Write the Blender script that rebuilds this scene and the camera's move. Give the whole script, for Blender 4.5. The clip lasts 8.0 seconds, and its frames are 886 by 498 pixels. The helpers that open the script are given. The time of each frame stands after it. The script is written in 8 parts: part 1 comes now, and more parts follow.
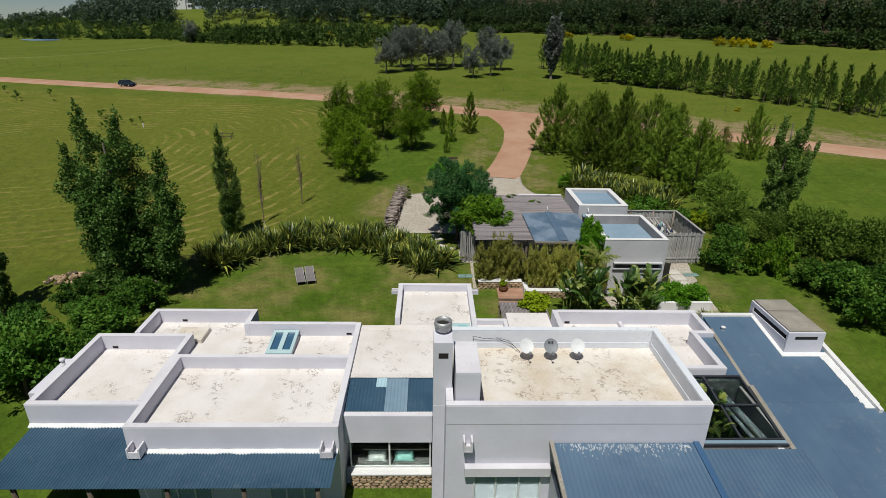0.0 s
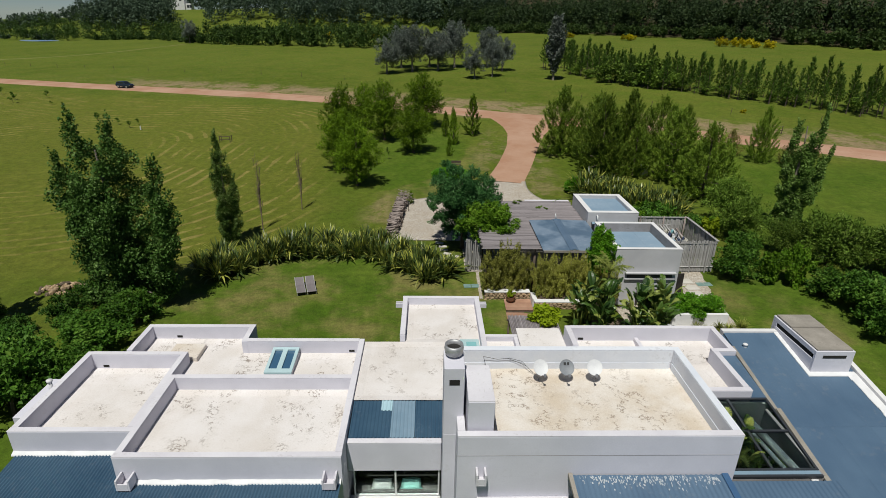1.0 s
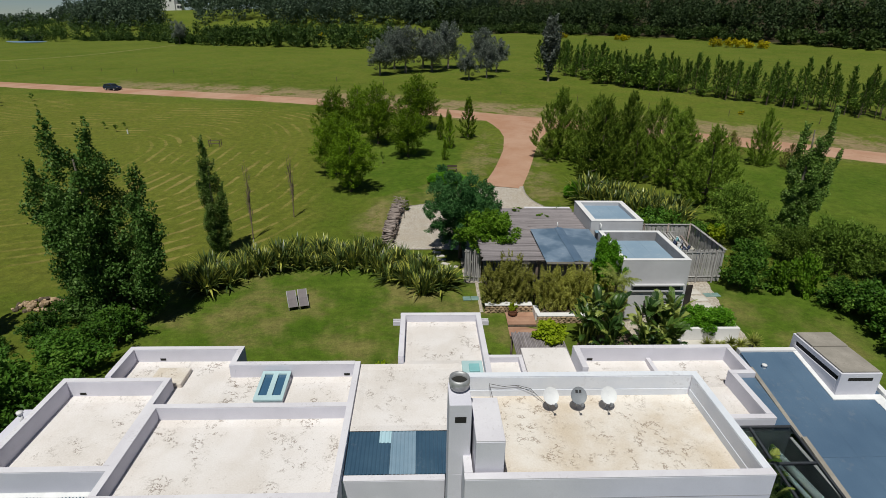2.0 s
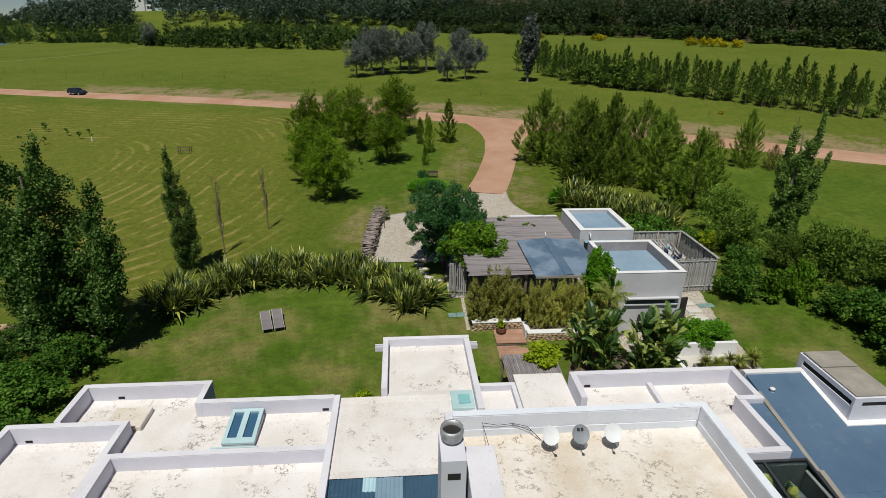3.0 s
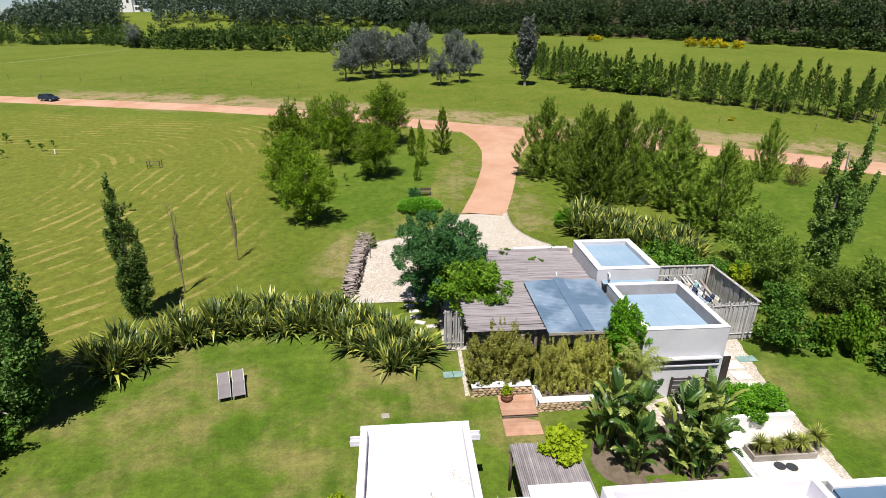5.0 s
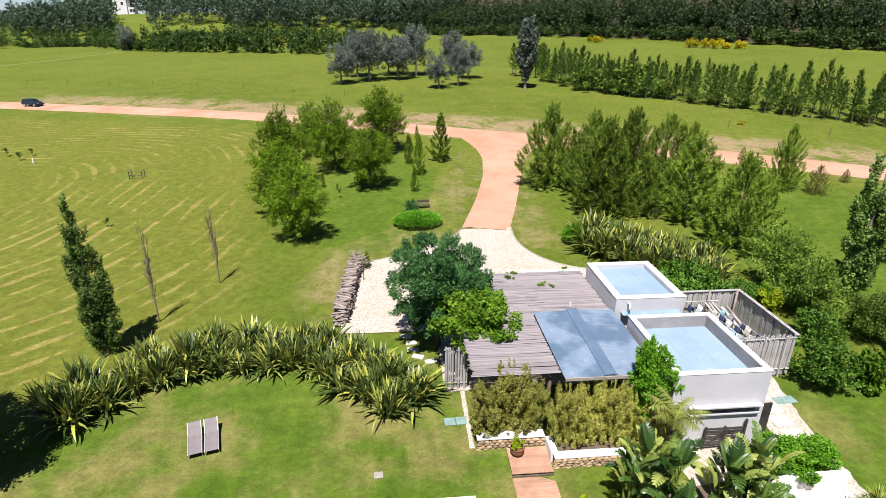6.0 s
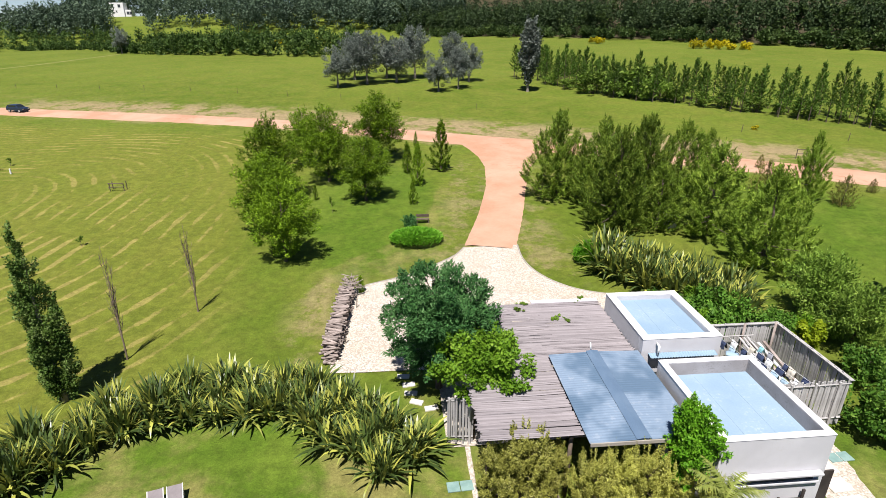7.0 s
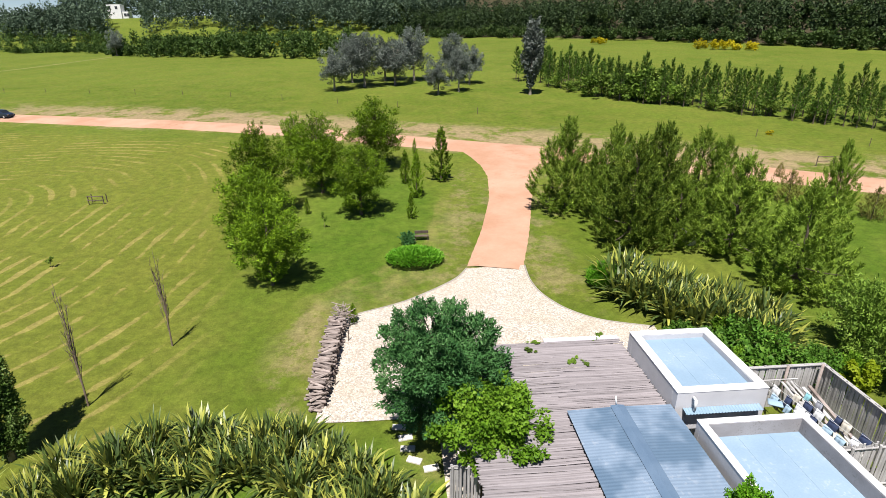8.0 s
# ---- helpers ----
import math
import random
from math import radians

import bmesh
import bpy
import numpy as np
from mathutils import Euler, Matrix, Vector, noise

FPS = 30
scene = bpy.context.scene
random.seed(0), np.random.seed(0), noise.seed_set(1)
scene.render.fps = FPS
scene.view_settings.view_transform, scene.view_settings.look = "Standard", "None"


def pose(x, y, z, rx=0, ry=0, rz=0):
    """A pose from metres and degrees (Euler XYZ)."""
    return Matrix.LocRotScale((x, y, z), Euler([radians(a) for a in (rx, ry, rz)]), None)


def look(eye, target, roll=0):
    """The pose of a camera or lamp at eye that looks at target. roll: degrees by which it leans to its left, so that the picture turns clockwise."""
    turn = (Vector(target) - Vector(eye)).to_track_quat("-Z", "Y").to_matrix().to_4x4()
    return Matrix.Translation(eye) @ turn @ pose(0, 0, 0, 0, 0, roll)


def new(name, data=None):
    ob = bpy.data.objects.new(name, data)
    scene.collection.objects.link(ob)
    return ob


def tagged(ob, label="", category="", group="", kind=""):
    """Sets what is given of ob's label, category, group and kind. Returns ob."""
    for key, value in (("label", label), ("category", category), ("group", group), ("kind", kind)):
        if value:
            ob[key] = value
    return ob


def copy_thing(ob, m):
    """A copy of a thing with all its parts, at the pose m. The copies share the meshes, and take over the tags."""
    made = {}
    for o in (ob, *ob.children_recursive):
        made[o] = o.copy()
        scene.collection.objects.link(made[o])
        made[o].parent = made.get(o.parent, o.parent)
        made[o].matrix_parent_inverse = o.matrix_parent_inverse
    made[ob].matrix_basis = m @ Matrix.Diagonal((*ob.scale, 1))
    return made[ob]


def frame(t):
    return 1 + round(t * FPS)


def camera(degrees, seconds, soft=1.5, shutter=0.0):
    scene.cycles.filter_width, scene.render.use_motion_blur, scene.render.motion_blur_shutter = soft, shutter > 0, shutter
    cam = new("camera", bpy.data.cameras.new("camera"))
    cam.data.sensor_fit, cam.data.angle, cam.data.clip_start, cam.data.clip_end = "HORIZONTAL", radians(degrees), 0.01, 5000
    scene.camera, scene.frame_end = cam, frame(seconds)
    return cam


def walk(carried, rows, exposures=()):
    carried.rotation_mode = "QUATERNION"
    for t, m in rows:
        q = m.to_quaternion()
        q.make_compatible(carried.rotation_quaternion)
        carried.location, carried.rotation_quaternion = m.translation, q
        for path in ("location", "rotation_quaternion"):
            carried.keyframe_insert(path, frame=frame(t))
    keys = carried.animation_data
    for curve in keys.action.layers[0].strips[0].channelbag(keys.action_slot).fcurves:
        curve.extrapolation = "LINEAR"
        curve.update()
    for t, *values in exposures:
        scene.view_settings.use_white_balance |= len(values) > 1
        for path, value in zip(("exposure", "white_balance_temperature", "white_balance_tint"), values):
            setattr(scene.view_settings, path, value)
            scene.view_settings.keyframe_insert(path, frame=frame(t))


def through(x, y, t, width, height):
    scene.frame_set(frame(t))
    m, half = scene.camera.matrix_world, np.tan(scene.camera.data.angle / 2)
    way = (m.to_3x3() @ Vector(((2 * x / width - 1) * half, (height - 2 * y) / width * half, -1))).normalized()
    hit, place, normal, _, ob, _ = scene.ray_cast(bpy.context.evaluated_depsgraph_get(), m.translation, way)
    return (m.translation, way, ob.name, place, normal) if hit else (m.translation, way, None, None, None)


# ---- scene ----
PATH = [
    (0, (-2.321, -0.102, 20.111), (-2.266, 1.742, 19.341), 1.1),
    (0.5, (-2.496, 0.726, 20.129), (-2.441, 2.571, 19.359), 1.05),
    (1, (-2.711, 1.579, 20.183), (-2.655, 3.424, 19.413), 1.05),
    (1.5, (-2.888, 2.541, 20.218), (-2.831, 4.386, 19.449), 1.05),
    (3, (-3.141, 6.068, 20.378), (-2.99, 7.909, 19.61), 0.8),
    (3.5, (-3.019, 7.597, 20.433), (-2.863, 9.438, 19.666), 0.8),
    (4, (-2.822, 9.302, 20.464), (-2.661, 11.143, 19.698), 0.75),
    (4.5, (-2.644, 11.174, 20.552), (-2.478, 13.013, 19.785), 0.75),
    (6, (-2.229, 17.423, 20.529), (-2.053, 19.263, 19.766), 0.5),
    (6.5, (-2.109, 19.617, 20.529), (-1.932, 21.458, 19.768), 0.4),
    (7, (-1.893, 21.908, 20.521), (-1.717, 23.75, 19.762), 0.3),
    (7.5, (-1.649, 24.179, 20.502), (-1.473, 26.022, 19.745), 0.2),
    (8, (-1.517, 26.285, 20.601), (-1.342, 28.128, 19.844), 0.1),
]
cam = camera(77.8, 8.0, 0.6)
EXPOSURES = [(0, 0.0, 6480, 6), (1.5, -0.04, 6480, 6), (3, 0.03, 6480, 6), (4.5, 0.70, 6460, 9), (6, 1.16, 6430, 15), (8, 1.1, 6430, 12)]
walk(cam, [(t, look(eye, target, roll)) for t, eye, target, roll in PATH], EXPOSURES)

# ---- light: high summer sun behind the camera, clear sky ----
SUN_EL, SUN_FROM = radians(65), Vector((-0.31, -0.95, 0)).normalized()
world = bpy.data.worlds.new("world")
scene.world = world
world.use_nodes = True
wn = world.node_tree
sky = wn.nodes.new("ShaderNodeTexSky")
sky.sky_type, sky.sun_disc = "NISHITA", False
sky.sun_elevation, sky.sun_rotation = SUN_EL, math.atan2(SUN_FROM.x, SUN_FROM.y)
sky.air_density, sky.dust_density, sky.ozone_density = 0.6, 0.0, 3.0
wn.links.new(sky.outputs["Color"], wn.nodes["Background"].inputs["Color"])
wn.nodes["Background"].inputs["Strength"].default_value = 0.04
sun = new("sun", bpy.data.lights.new("sun", "SUN"))
sun.data.energy, sun.data.angle, sun.data.color = 4.25, radians(0.53), (1.0, 0.965, 0.9)
sun_dir = SUN_FROM * math.cos(SUN_EL) + Vector((0, 0, math.sin(SUN_EL)))
sun.matrix_world = look(sun_dir * 60, (0, 0, 0))

# ---- materials ----


def nodes_of(name):
    m = bpy.data.materials.new(name)
    m.use_nodes = True
    nt = m.node_tree
    return m, nt, nt.nodes["Principled BSDF"]


def noise_tex(nt, scale, detail=4.0, vec=None, rough=0.6, kind="Object"):
    n = nt.nodes.new("ShaderNodeTexNoise")
    n.inputs["Scale"].default_value, n.inputs["Detail"].default_value = scale, detail
    n.inputs["Roughness"].default_value = rough
    if vec is None:
        vec = nt.nodes.new("ShaderNodeTexCoord").outputs[kind]
    nt.links.new(vec, n.inputs["Vector"])
    return n.outputs["Fac"]


def ramp(nt, fac, lo, hi):
    n = nt.nodes.new("ShaderNodeMapRange")
    n.inputs["From Min"].default_value, n.inputs["From Max"].default_value = lo, hi
    n.interpolation_type = "SMOOTHSTEP"
    nt.links.new(fac, n.inputs["Value"])
    return n.outputs["Result"]


def mixed(nt, fac, a, b, mode="MIX"):
    n = nt.nodes.new("ShaderNodeMix")
    n.data_type, n.blend_type = "RGBA", mode
    for key, v in (("Factor", fac), ("A", a), ("B", b)):
        sock = n.inputs[0] if key == "Factor" else n.inputs[6 if key == "A" else 7]
        if isinstance(v, (int, float)):
            sock.default_value = v
        elif isinstance(v, tuple):
            sock.default_value = (*v[:3], 1)
        else:
            nt.links.new(v, sock)
    return n.outputs[2]


def calc(nt, op, a, b=0.0):
    n = nt.nodes.new("ShaderNodeMath")
    n.operation = op
    for i, v in enumerate((a, b)):
        if isinstance(v, (int, float)):
            n.inputs[i].default_value = v
        else:
            nt.links.new(v, n.inputs[i])
    return n.outputs[0]


def bumped(nt, bsdf, fac, strength, dist):
    n = nt.nodes.new("ShaderNodeBump")
    n.inputs["Strength"].default_value, n.inputs["Distance"].default_value = strength, dist
    nt.links.new(fac, n.inputs["Height"])
    nt.links.new(n.outputs["Normal"], bsdf.inputs["Normal"])


def rough_mat(name, c1, c2, rough=0.85, big=0.6, fine=14.0, bump=0.25, dist=0.02, metal=0.0, spec=0.3, stain=None, amount=0.5, stain_scale=0.9, per_object=0.0, lo=0.3, hi=0.7):
    """A surface of two tones at two scales, with grain, relief and an optional stain with a shape of its own."""
    m, nt, b = nodes_of(name)
    col = mixed(nt, ramp(nt, noise_tex(nt, big, 3), lo, hi), c1, c2)
    grain = noise_tex(nt, fine, 6, rough=0.7)
    col = mixed(nt, 0.5, col, mixed(nt, grain, (0.35, 0.35, 0.35), (0.65, 0.65, 0.65)), "OVERLAY")
    if stain:
        spots = calc(nt, "MULTIPLY", ramp(nt, noise_tex(nt, stain_scale, 5, rough=0.65), 0.46, 0.66), ramp(nt, noise_tex(nt, stain_scale * 11, 5, rough=0.6), 0.54, 0.62))
        col = mixed(nt, calc(nt, "MULTIPLY", spots, amount), col, stain)
    if per_object:
        info = nt.nodes.new("ShaderNodeObjectInfo")
        v = calc(nt, "MULTIPLY_ADD", info.outputs["Random"], per_object)
        nt.nodes[-1].inputs[2].default_value = 1 - per_object / 2
        col = mixed(nt, 1.0, col, v, "MULTIPLY")
    nt.links.new(col, b.inputs["Base Color"])
    b.inputs["Roughness"].default_value, b.inputs["Metallic"].default_value = rough, metal
    b.inputs["Specular IOR Level"].default_value = spec
    bumped(nt, b, grain, bump, dist)
    return m


def leaf_mat(name, dark, mid, light, through=0.3, rough=0.55, spec=0.25, patch=1.0):
    """Foliage: each leaf its own tone, a little light through it."""
    m, nt, b = nodes_of(name)
    geo = nt.nodes.new("ShaderNodeNewGeometry")
    clump = ramp(nt, noise_tex(nt, patch, 3, None, 0.6), 0.34, 0.68)
    r = calc(nt, "ADD", calc(nt, "MULTIPLY", geo.outputs["Random Per Island"], 0.45), calc(nt, "MULTIPLY", clump, 0.55))
    col = mixed(nt, ramp(nt, r, 0.0, 0.6), dark, mid)
    col = mixed(nt, ramp(nt, r, 0.55, 1.0), col, light)
    info = nt.nodes.new("ShaderNodeObjectInfo")
    col = mixed(nt, calc(nt, "MULTIPLY", info.outputs["Random"], 0.35), col, mid)
    tone = nt.nodes.new("ShaderNodeMapRange")
    tone.inputs["To Min"].default_value, tone.inputs["To Max"].default_value = 0.74, 1.26
    nt.links.new(info.outputs["Random"], tone.inputs["Value"])
    col = mixed(nt, 1.0, col, tone.outputs["Result"], "MULTIPLY")
    nt.links.new(col, b.inputs["Base Color"])
    b.inputs["Roughness"].default_value, b.inputs["Specular IOR Level"].default_value = rough, spec * 0.4
    tr = nt.nodes.new("ShaderNodeBsdfTranslucent")
    nt.links.new(col, tr.inputs["Color"])
    mx = nt.nodes.new("ShaderNodeMixShader")
    mx.inputs[0].default_value = through
    nt.links.new(b.outputs[0], mx.inputs[1])
    nt.links.new(tr.outputs[0], mx.inputs[2])
    nt.links.new(mx.outputs[0], nt.nodes["Material Output"].inputs["Surface"])
    return m


def plain_mat(name, c, rough=0.5, metal=0.0, spec=0.4):
    return rough_mat(name, tuple(v * 0.93 for v in c), c, rough, 2.0, 30.0, 0.05, 0.004, metal, spec)


M_WALL = rough_mat("lavender_render", (0.560, 0.552, 0.618), (0.630, 0.620, 0.690), 0.9, 0.35, 22, 0.25, 0.006, stain=(0.400, 0.380, 0.400), amount=0.14, stain_scale=0.35)
M_COPING = rough_mat("coping_paint", (0.575, 0.555, 0.600), (0.650, 0.635, 0.675), 0.85, 0.5, 18, 0.2, 0.005, stain=(0.344, 0.312, 0.295), amount=0.35, stain_scale=0.7)
M_WHITE = rough_mat("white_render", (0.629, 0.620, 0.629), (0.697, 0.689, 0.689), 0.85, 0.5, 20, 0.2, 0.005, stain=(0.425, 0.391, 0.357), amount=0.3)
M_GWHITE = rough_mat("garage_white_render", (0.46, 0.455, 0.475), (0.53, 0.525, 0.545), 0.85, 0.5, 20, 0.2, 0.005, stain=(0.470, 0.437, 0.403), amount=0.35)


def roof_mat(name, c1, c2, dirt, crack, mask):
    """Old roof membrane: two tones, dark lichen specks, and hairline streaks of dirt that wander in patches."""
    m, nt, b = nodes_of(name)
    geo = nt.nodes.new("ShaderNodeNewGeometry")
    pos = geo.outputs["Position"]
    col = mixed(nt, ramp(nt, noise_tex(nt, 0.45, 4, pos), 0.3, 0.7), c1, c2)
    grain = noise_tex(nt, 16, 6, pos, 0.75)
    col = mixed(nt, 0.6, col, mixed(nt, grain, (0.2, 0.2, 0.2), (0.8, 0.8, 0.8)), "OVERLAY")
    patch = ramp(nt, noise_tex(nt, 0.42, 4, pos, 0.6), mask, mask + 0.14)
    line = calc(nt, "ABSOLUTE", calc(nt, "SUBTRACT", noise_tex(nt, 2.6, 6, pos, 0.66), 0.5))
    streak = calc(nt, "MULTIPLY", ramp(nt, calc(nt, "SUBTRACT", 0.03, line), 0.0, 0.02), calc(nt, "MULTIPLY", patch, ramp(nt, noise_tex(nt, 1.7, 3, pos), 0.47, 0.56)))
    speck = calc(nt, "MULTIPLY", ramp(nt, noise_tex(nt, 8.5, 4, pos, 0.7), 0.60, 0.66), ramp(nt, noise_tex(nt, 0.7, 4, pos), 0.42, 0.62))
    all_dirt = calc(nt, "MAXIMUM", calc(nt, "MULTIPLY", streak, crack), calc(nt, "MULTIPLY", speck, 0.4))
    col = mixed(nt, all_dirt, col, dirt)
    nt.links.new(col, b.inputs["Base Color"])
    b.inputs["Roughness"].default_value, b.inputs["Specular IOR Level"].default_value = 0.92, 0.2
    bumped(nt, b, grain, 0.3, 0.01)
    return m


M_ROOF = roof_mat("cream_roof_membrane", (0.61, 0.565, 0.535), (0.69, 0.655, 0.645), (0.15, 0.11, 0.08), 0.85, 0.47)
M_ROOF_DIRTY = roof_mat("ochre_stained_roof", (0.545, 0.465, 0.375), (0.665, 0.62, 0.575), (0.20, 0.145, 0.10), 0.8, 0.42)
M_BLUEWHITE = rough_mat("pale_blue_white_paint", (0.60, 0.63, 0.70), (0.68, 0.70, 0.75), 0.8, 0.5, 20, 0.2, 0.005, stain=(0.42, 0.42, 0.45), amount=0.35, stain_scale=0.5)
M_BLUE_ROOF = rough_mat("pale_blue_roof", (0.189, 0.273, 0.361), (0.229, 0.312, 0.400), 0.75, 0.3, 12, 0.15, 0.005, stain=(0.440, 0.475, 0.493), amount=0.3, stain_scale=0.6)
M_METAL = rough_mat("slate_blue_metal", (0.072, 0.124, 0.198), (0.099, 0.161, 0.241), 0.42, 0.25, 25, 0.06, 0.003, 0.1, 0.5, stain=(0.184, 0.212, 0.248), amount=0.4, stain_scale=0.35)
M_METAL_DARK = rough_mat("dark_blue_corrugated", (0.034, 0.078, 0.132), (0.054, 0.109, 0.168), 0.42, 0.4, 25, 0.06, 0.003, 0.1, 0.5, stain=(0.136, 0.170, 0.212), amount=0.3, stain_scale=0.5)
M_METAL_PALE = rough_mat("pale_blue_sheet", (0.187, 0.281, 0.365), (0.230, 0.323, 0.408), 0.5, 0.8, 25, 0.05, 0.003, 0.1, 0.5)
M_METAL_AQUA = rough_mat("aqua_sheet", (0.357, 0.527, 0.595), (0.399, 0.561, 0.629), 0.5, 0.8, 25, 0.05, 0.003, 0.0, 0.5)
M_RIDGE = rough_mat("blue_ridge_strip", (0.095, 0.149, 0.225), (0.126, 0.185, 0.265), 0.45, 0.6, 20, 0.06, 0.003, 0.15, 0.5)
M_METAL_GAR = rough_mat("weathered_blue_sheet", (0.098, 0.153, 0.223), (0.195, 0.259, 0.344), 0.42, 0.32, 20, 0.08, 0.004, 0.15, 0.5, stain=(0.313, 0.360, 0.422), amount=0.6, stain_scale=0.3, lo=0.42, hi=0.58)
M_FLASH = rough_mat("white_sealant", (0.651, 0.651, 0.660), (0.722, 0.722, 0.730), 0.8, 2, 30, 0.4, 0.02)
M_FLAKE = rough_mat("flaked_paint", (0.360, 0.396, 0.432), (0.475, 0.497, 0.518), 0.8, 2, 30, 0.4, 0.01)
M_FRAME = plain_mat("white_frame", (0.637, 0.646, 0.646), 0.4)
M_DARKFRAME = plain_mat("dark_metal_frame", (0.036, 0.040, 0.047), 0.4)
M_STEEL = rough_mat("galvanised_steel", (0.36, 0.36, 0.37), (0.48, 0.48, 0.49), 0.5, 3, 40, 0.1, 0.003, 0.6, 0.5)
# Near-black for flue soot, and for plates painted as the shade in holes.
M_SOOT_HOLE = plain_mat("soot_and_hole_shade", (0.018, 0.017, 0.016), 0.95)
M_DISHW = rough_mat("dish_white", (0.595, 0.603, 0.620), (0.663, 0.671, 0.680), 0.5, 3, 40, 0.05, 0.002)
M_DISHG = rough_mat("dish_grey", (0.180, 0.194, 0.216), (0.223, 0.238, 0.259), 0.5, 3, 40, 0.05, 0.002)
M_BLACK = plain_mat("black_paint", (0.014, 0.014, 0.016), 0.5)
M_CONCRETE = rough_mat("weathered_concrete", (0.238, 0.216, 0.187), (0.324, 0.295, 0.259), 0.9, 0.9, 16, 0.4, 0.01, stain=(0.144, 0.115, 0.094), amount=0.6)
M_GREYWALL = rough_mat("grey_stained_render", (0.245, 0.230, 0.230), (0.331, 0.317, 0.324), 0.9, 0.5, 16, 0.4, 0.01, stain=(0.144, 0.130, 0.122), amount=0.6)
M_POLE = rough_mat("weathered_pole", (0.176, 0.155, 0.159), (0.274, 0.248, 0.258), 0.9, 0.9, 26, 0.5, 0.01, per_object=0.42, stain=(0.091, 0.076, 0.073), amount=0.5, stain_scale=1.5)
M_SLAT = rough_mat("silvered_board", (0.297, 0.284, 0.279), (0.423, 0.410, 0.405), 0.9, 1.0, 22, 0.5, 0.008, per_object=0.35, stain=(0.163, 0.144, 0.135), amount=0.5, stain_scale=2)
M_DECK = rough_mat("terracotta_deck", (0.310, 0.169, 0.112), (0.389, 0.234, 0.162), 0.75, 1.2, 24, 0.3, 0.006, per_object=0.25)
M_LOG = rough_mat("cut_log", (0.144, 0.112, 0.097), (0.317, 0.266, 0.245), 0.9, 1.5, 22, 0.5, 0.01, per_object=0.6)
M_STONE = rough_mat("brown_fieldstone", (0.252, 0.170, 0.101), (0.393, 0.294, 0.193), 0.9, 1.6, 14, 0.6, 0.02, per_object=0.7)
M_MORTAR = rough_mat("dark_joint", (0.086, 0.065, 0.043), (0.130, 0.101, 0.072), 0.95, 3, 20, 0.5, 0.02)
M_BARK = rough_mat("bark", (0.072, 0.054, 0.040), (0.137, 0.108, 0.083), 0.95, 2, 18, 0.8, 0.03)
M_PALEBARK = rough_mat("pale_bark", (0.187, 0.158, 0.133), (0.274, 0.238, 0.202), 0.95, 2, 18, 0.6, 0.02)
M_TWIG = rough_mat("bare_twigs", (0.137, 0.101, 0.072), (0.216, 0.169, 0.130), 0.95, 2, 18, 0.4, 0.02)
M_DIRTROAD = rough_mat("terracotta_dirt", (0.346, 0.191, 0.119), (0.418, 0.263, 0.184), 0.95, 0.16, 3.0, 0.5, 0.05, stain=(0.288, 0.144, 0.079), amount=0.5, stain_scale=0.12)
M_PAVER = rough_mat("pale_paver", (0.475, 0.446, 0.396), (0.547, 0.518, 0.475), 0.9, 1.0, 18, 0.4, 0.01)
M_FABRIC = rough_mat("taupe_sling", (0.158, 0.140, 0.144), (0.191, 0.169, 0.173), 0.85, 2, 60, 0.2, 0.003)
M_ALU = plain_mat("pale_aluminium", (0.446, 0.439, 0.432), 0.4, 0.3)
M_CLAY = rough_mat("clay_pot", (0.158, 0.072, 0.043), (0.216, 0.104, 0.061), 0.85, 3, 20, 0.2, 0.006)
M_TEALPLATE = rough_mat("teal_cover", (0.137, 0.223, 0.209), (0.194, 0.288, 0.266), 0.7, 2, 20, 0.2, 0.005)
M_CARPAINT = plain_mat("dark_blue_car_paint", (0.018, 0.029, 0.054), 0.25, 0.2, 0.6)
M_TYRE = plain_mat("tyre_rubber", (0.014, 0.014, 0.014), 0.9)
# The sky's blue reflection is painted into the pond's base colour.
M_WATER = plain_mat("sky_tinted_pond_water", (0.15, 0.25, 0.42), 0.45, 0.0, 0.25)
M_CUSHION_W = plain_mat("white_cushion", (0.490, 0.490, 0.482), 0.9)
M_CUSHION_T = plain_mat("turquoise_cushion", (0.253, 0.468, 0.430), 0.9)
# Dark plaster colour stands in for the shade of an unlit room.
M_ROOM_SHADE = plain_mat("shade_dark_plaster", (0.101, 0.097, 0.094), 0.9)

L_CAS = leaf_mat("casuarina_foliage", (0.038, 0.076, 0.004), (0.127, 0.217, 0.010), (0.265, 0.392, 0.025), 0.25, 0.5, 0.3)
L_CAS2 = leaf_mat("plume_foliage", (0.042, 0.083, 0.008), (0.151, 0.231, 0.025), (0.339, 0.424, 0.066), 0.28, 0.5, 0.3)
L_OLIVE = leaf_mat("olive_foliage", (0.046, 0.090, 0.012), (0.136, 0.222, 0.030), (0.28, 0.37, 0.075), 0.3, 0.5, 0.3)
L_POP = leaf_mat("poplar_foliage", (0.017, 0.048, 0.008), (0.060, 0.122, 0.022), (0.185, 0.275, 0.085), 0.22, 0.5, 0.35)
L_POP2 = leaf_mat("silver_poplar_foliage", (0.042, 0.095, 0.017), (0.150, 0.250, 0.048), (0.34, 0.44, 0.15), 0.36, 0.5, 0.35)
L_BROAD = leaf_mat("deep_green_foliage", (0.018, 0.066, 0.020), (0.062, 0.165, 0.045), (0.150, 0.290, 0.105), 0.26, 0.5, 0.25)
L_LIME = leaf_mat("fresh_green_foliage", (0.048, 0.121, 0.008), (0.132, 0.253, 0.017), (0.250, 0.386, 0.048), 0.35, 0.5, 0.3)
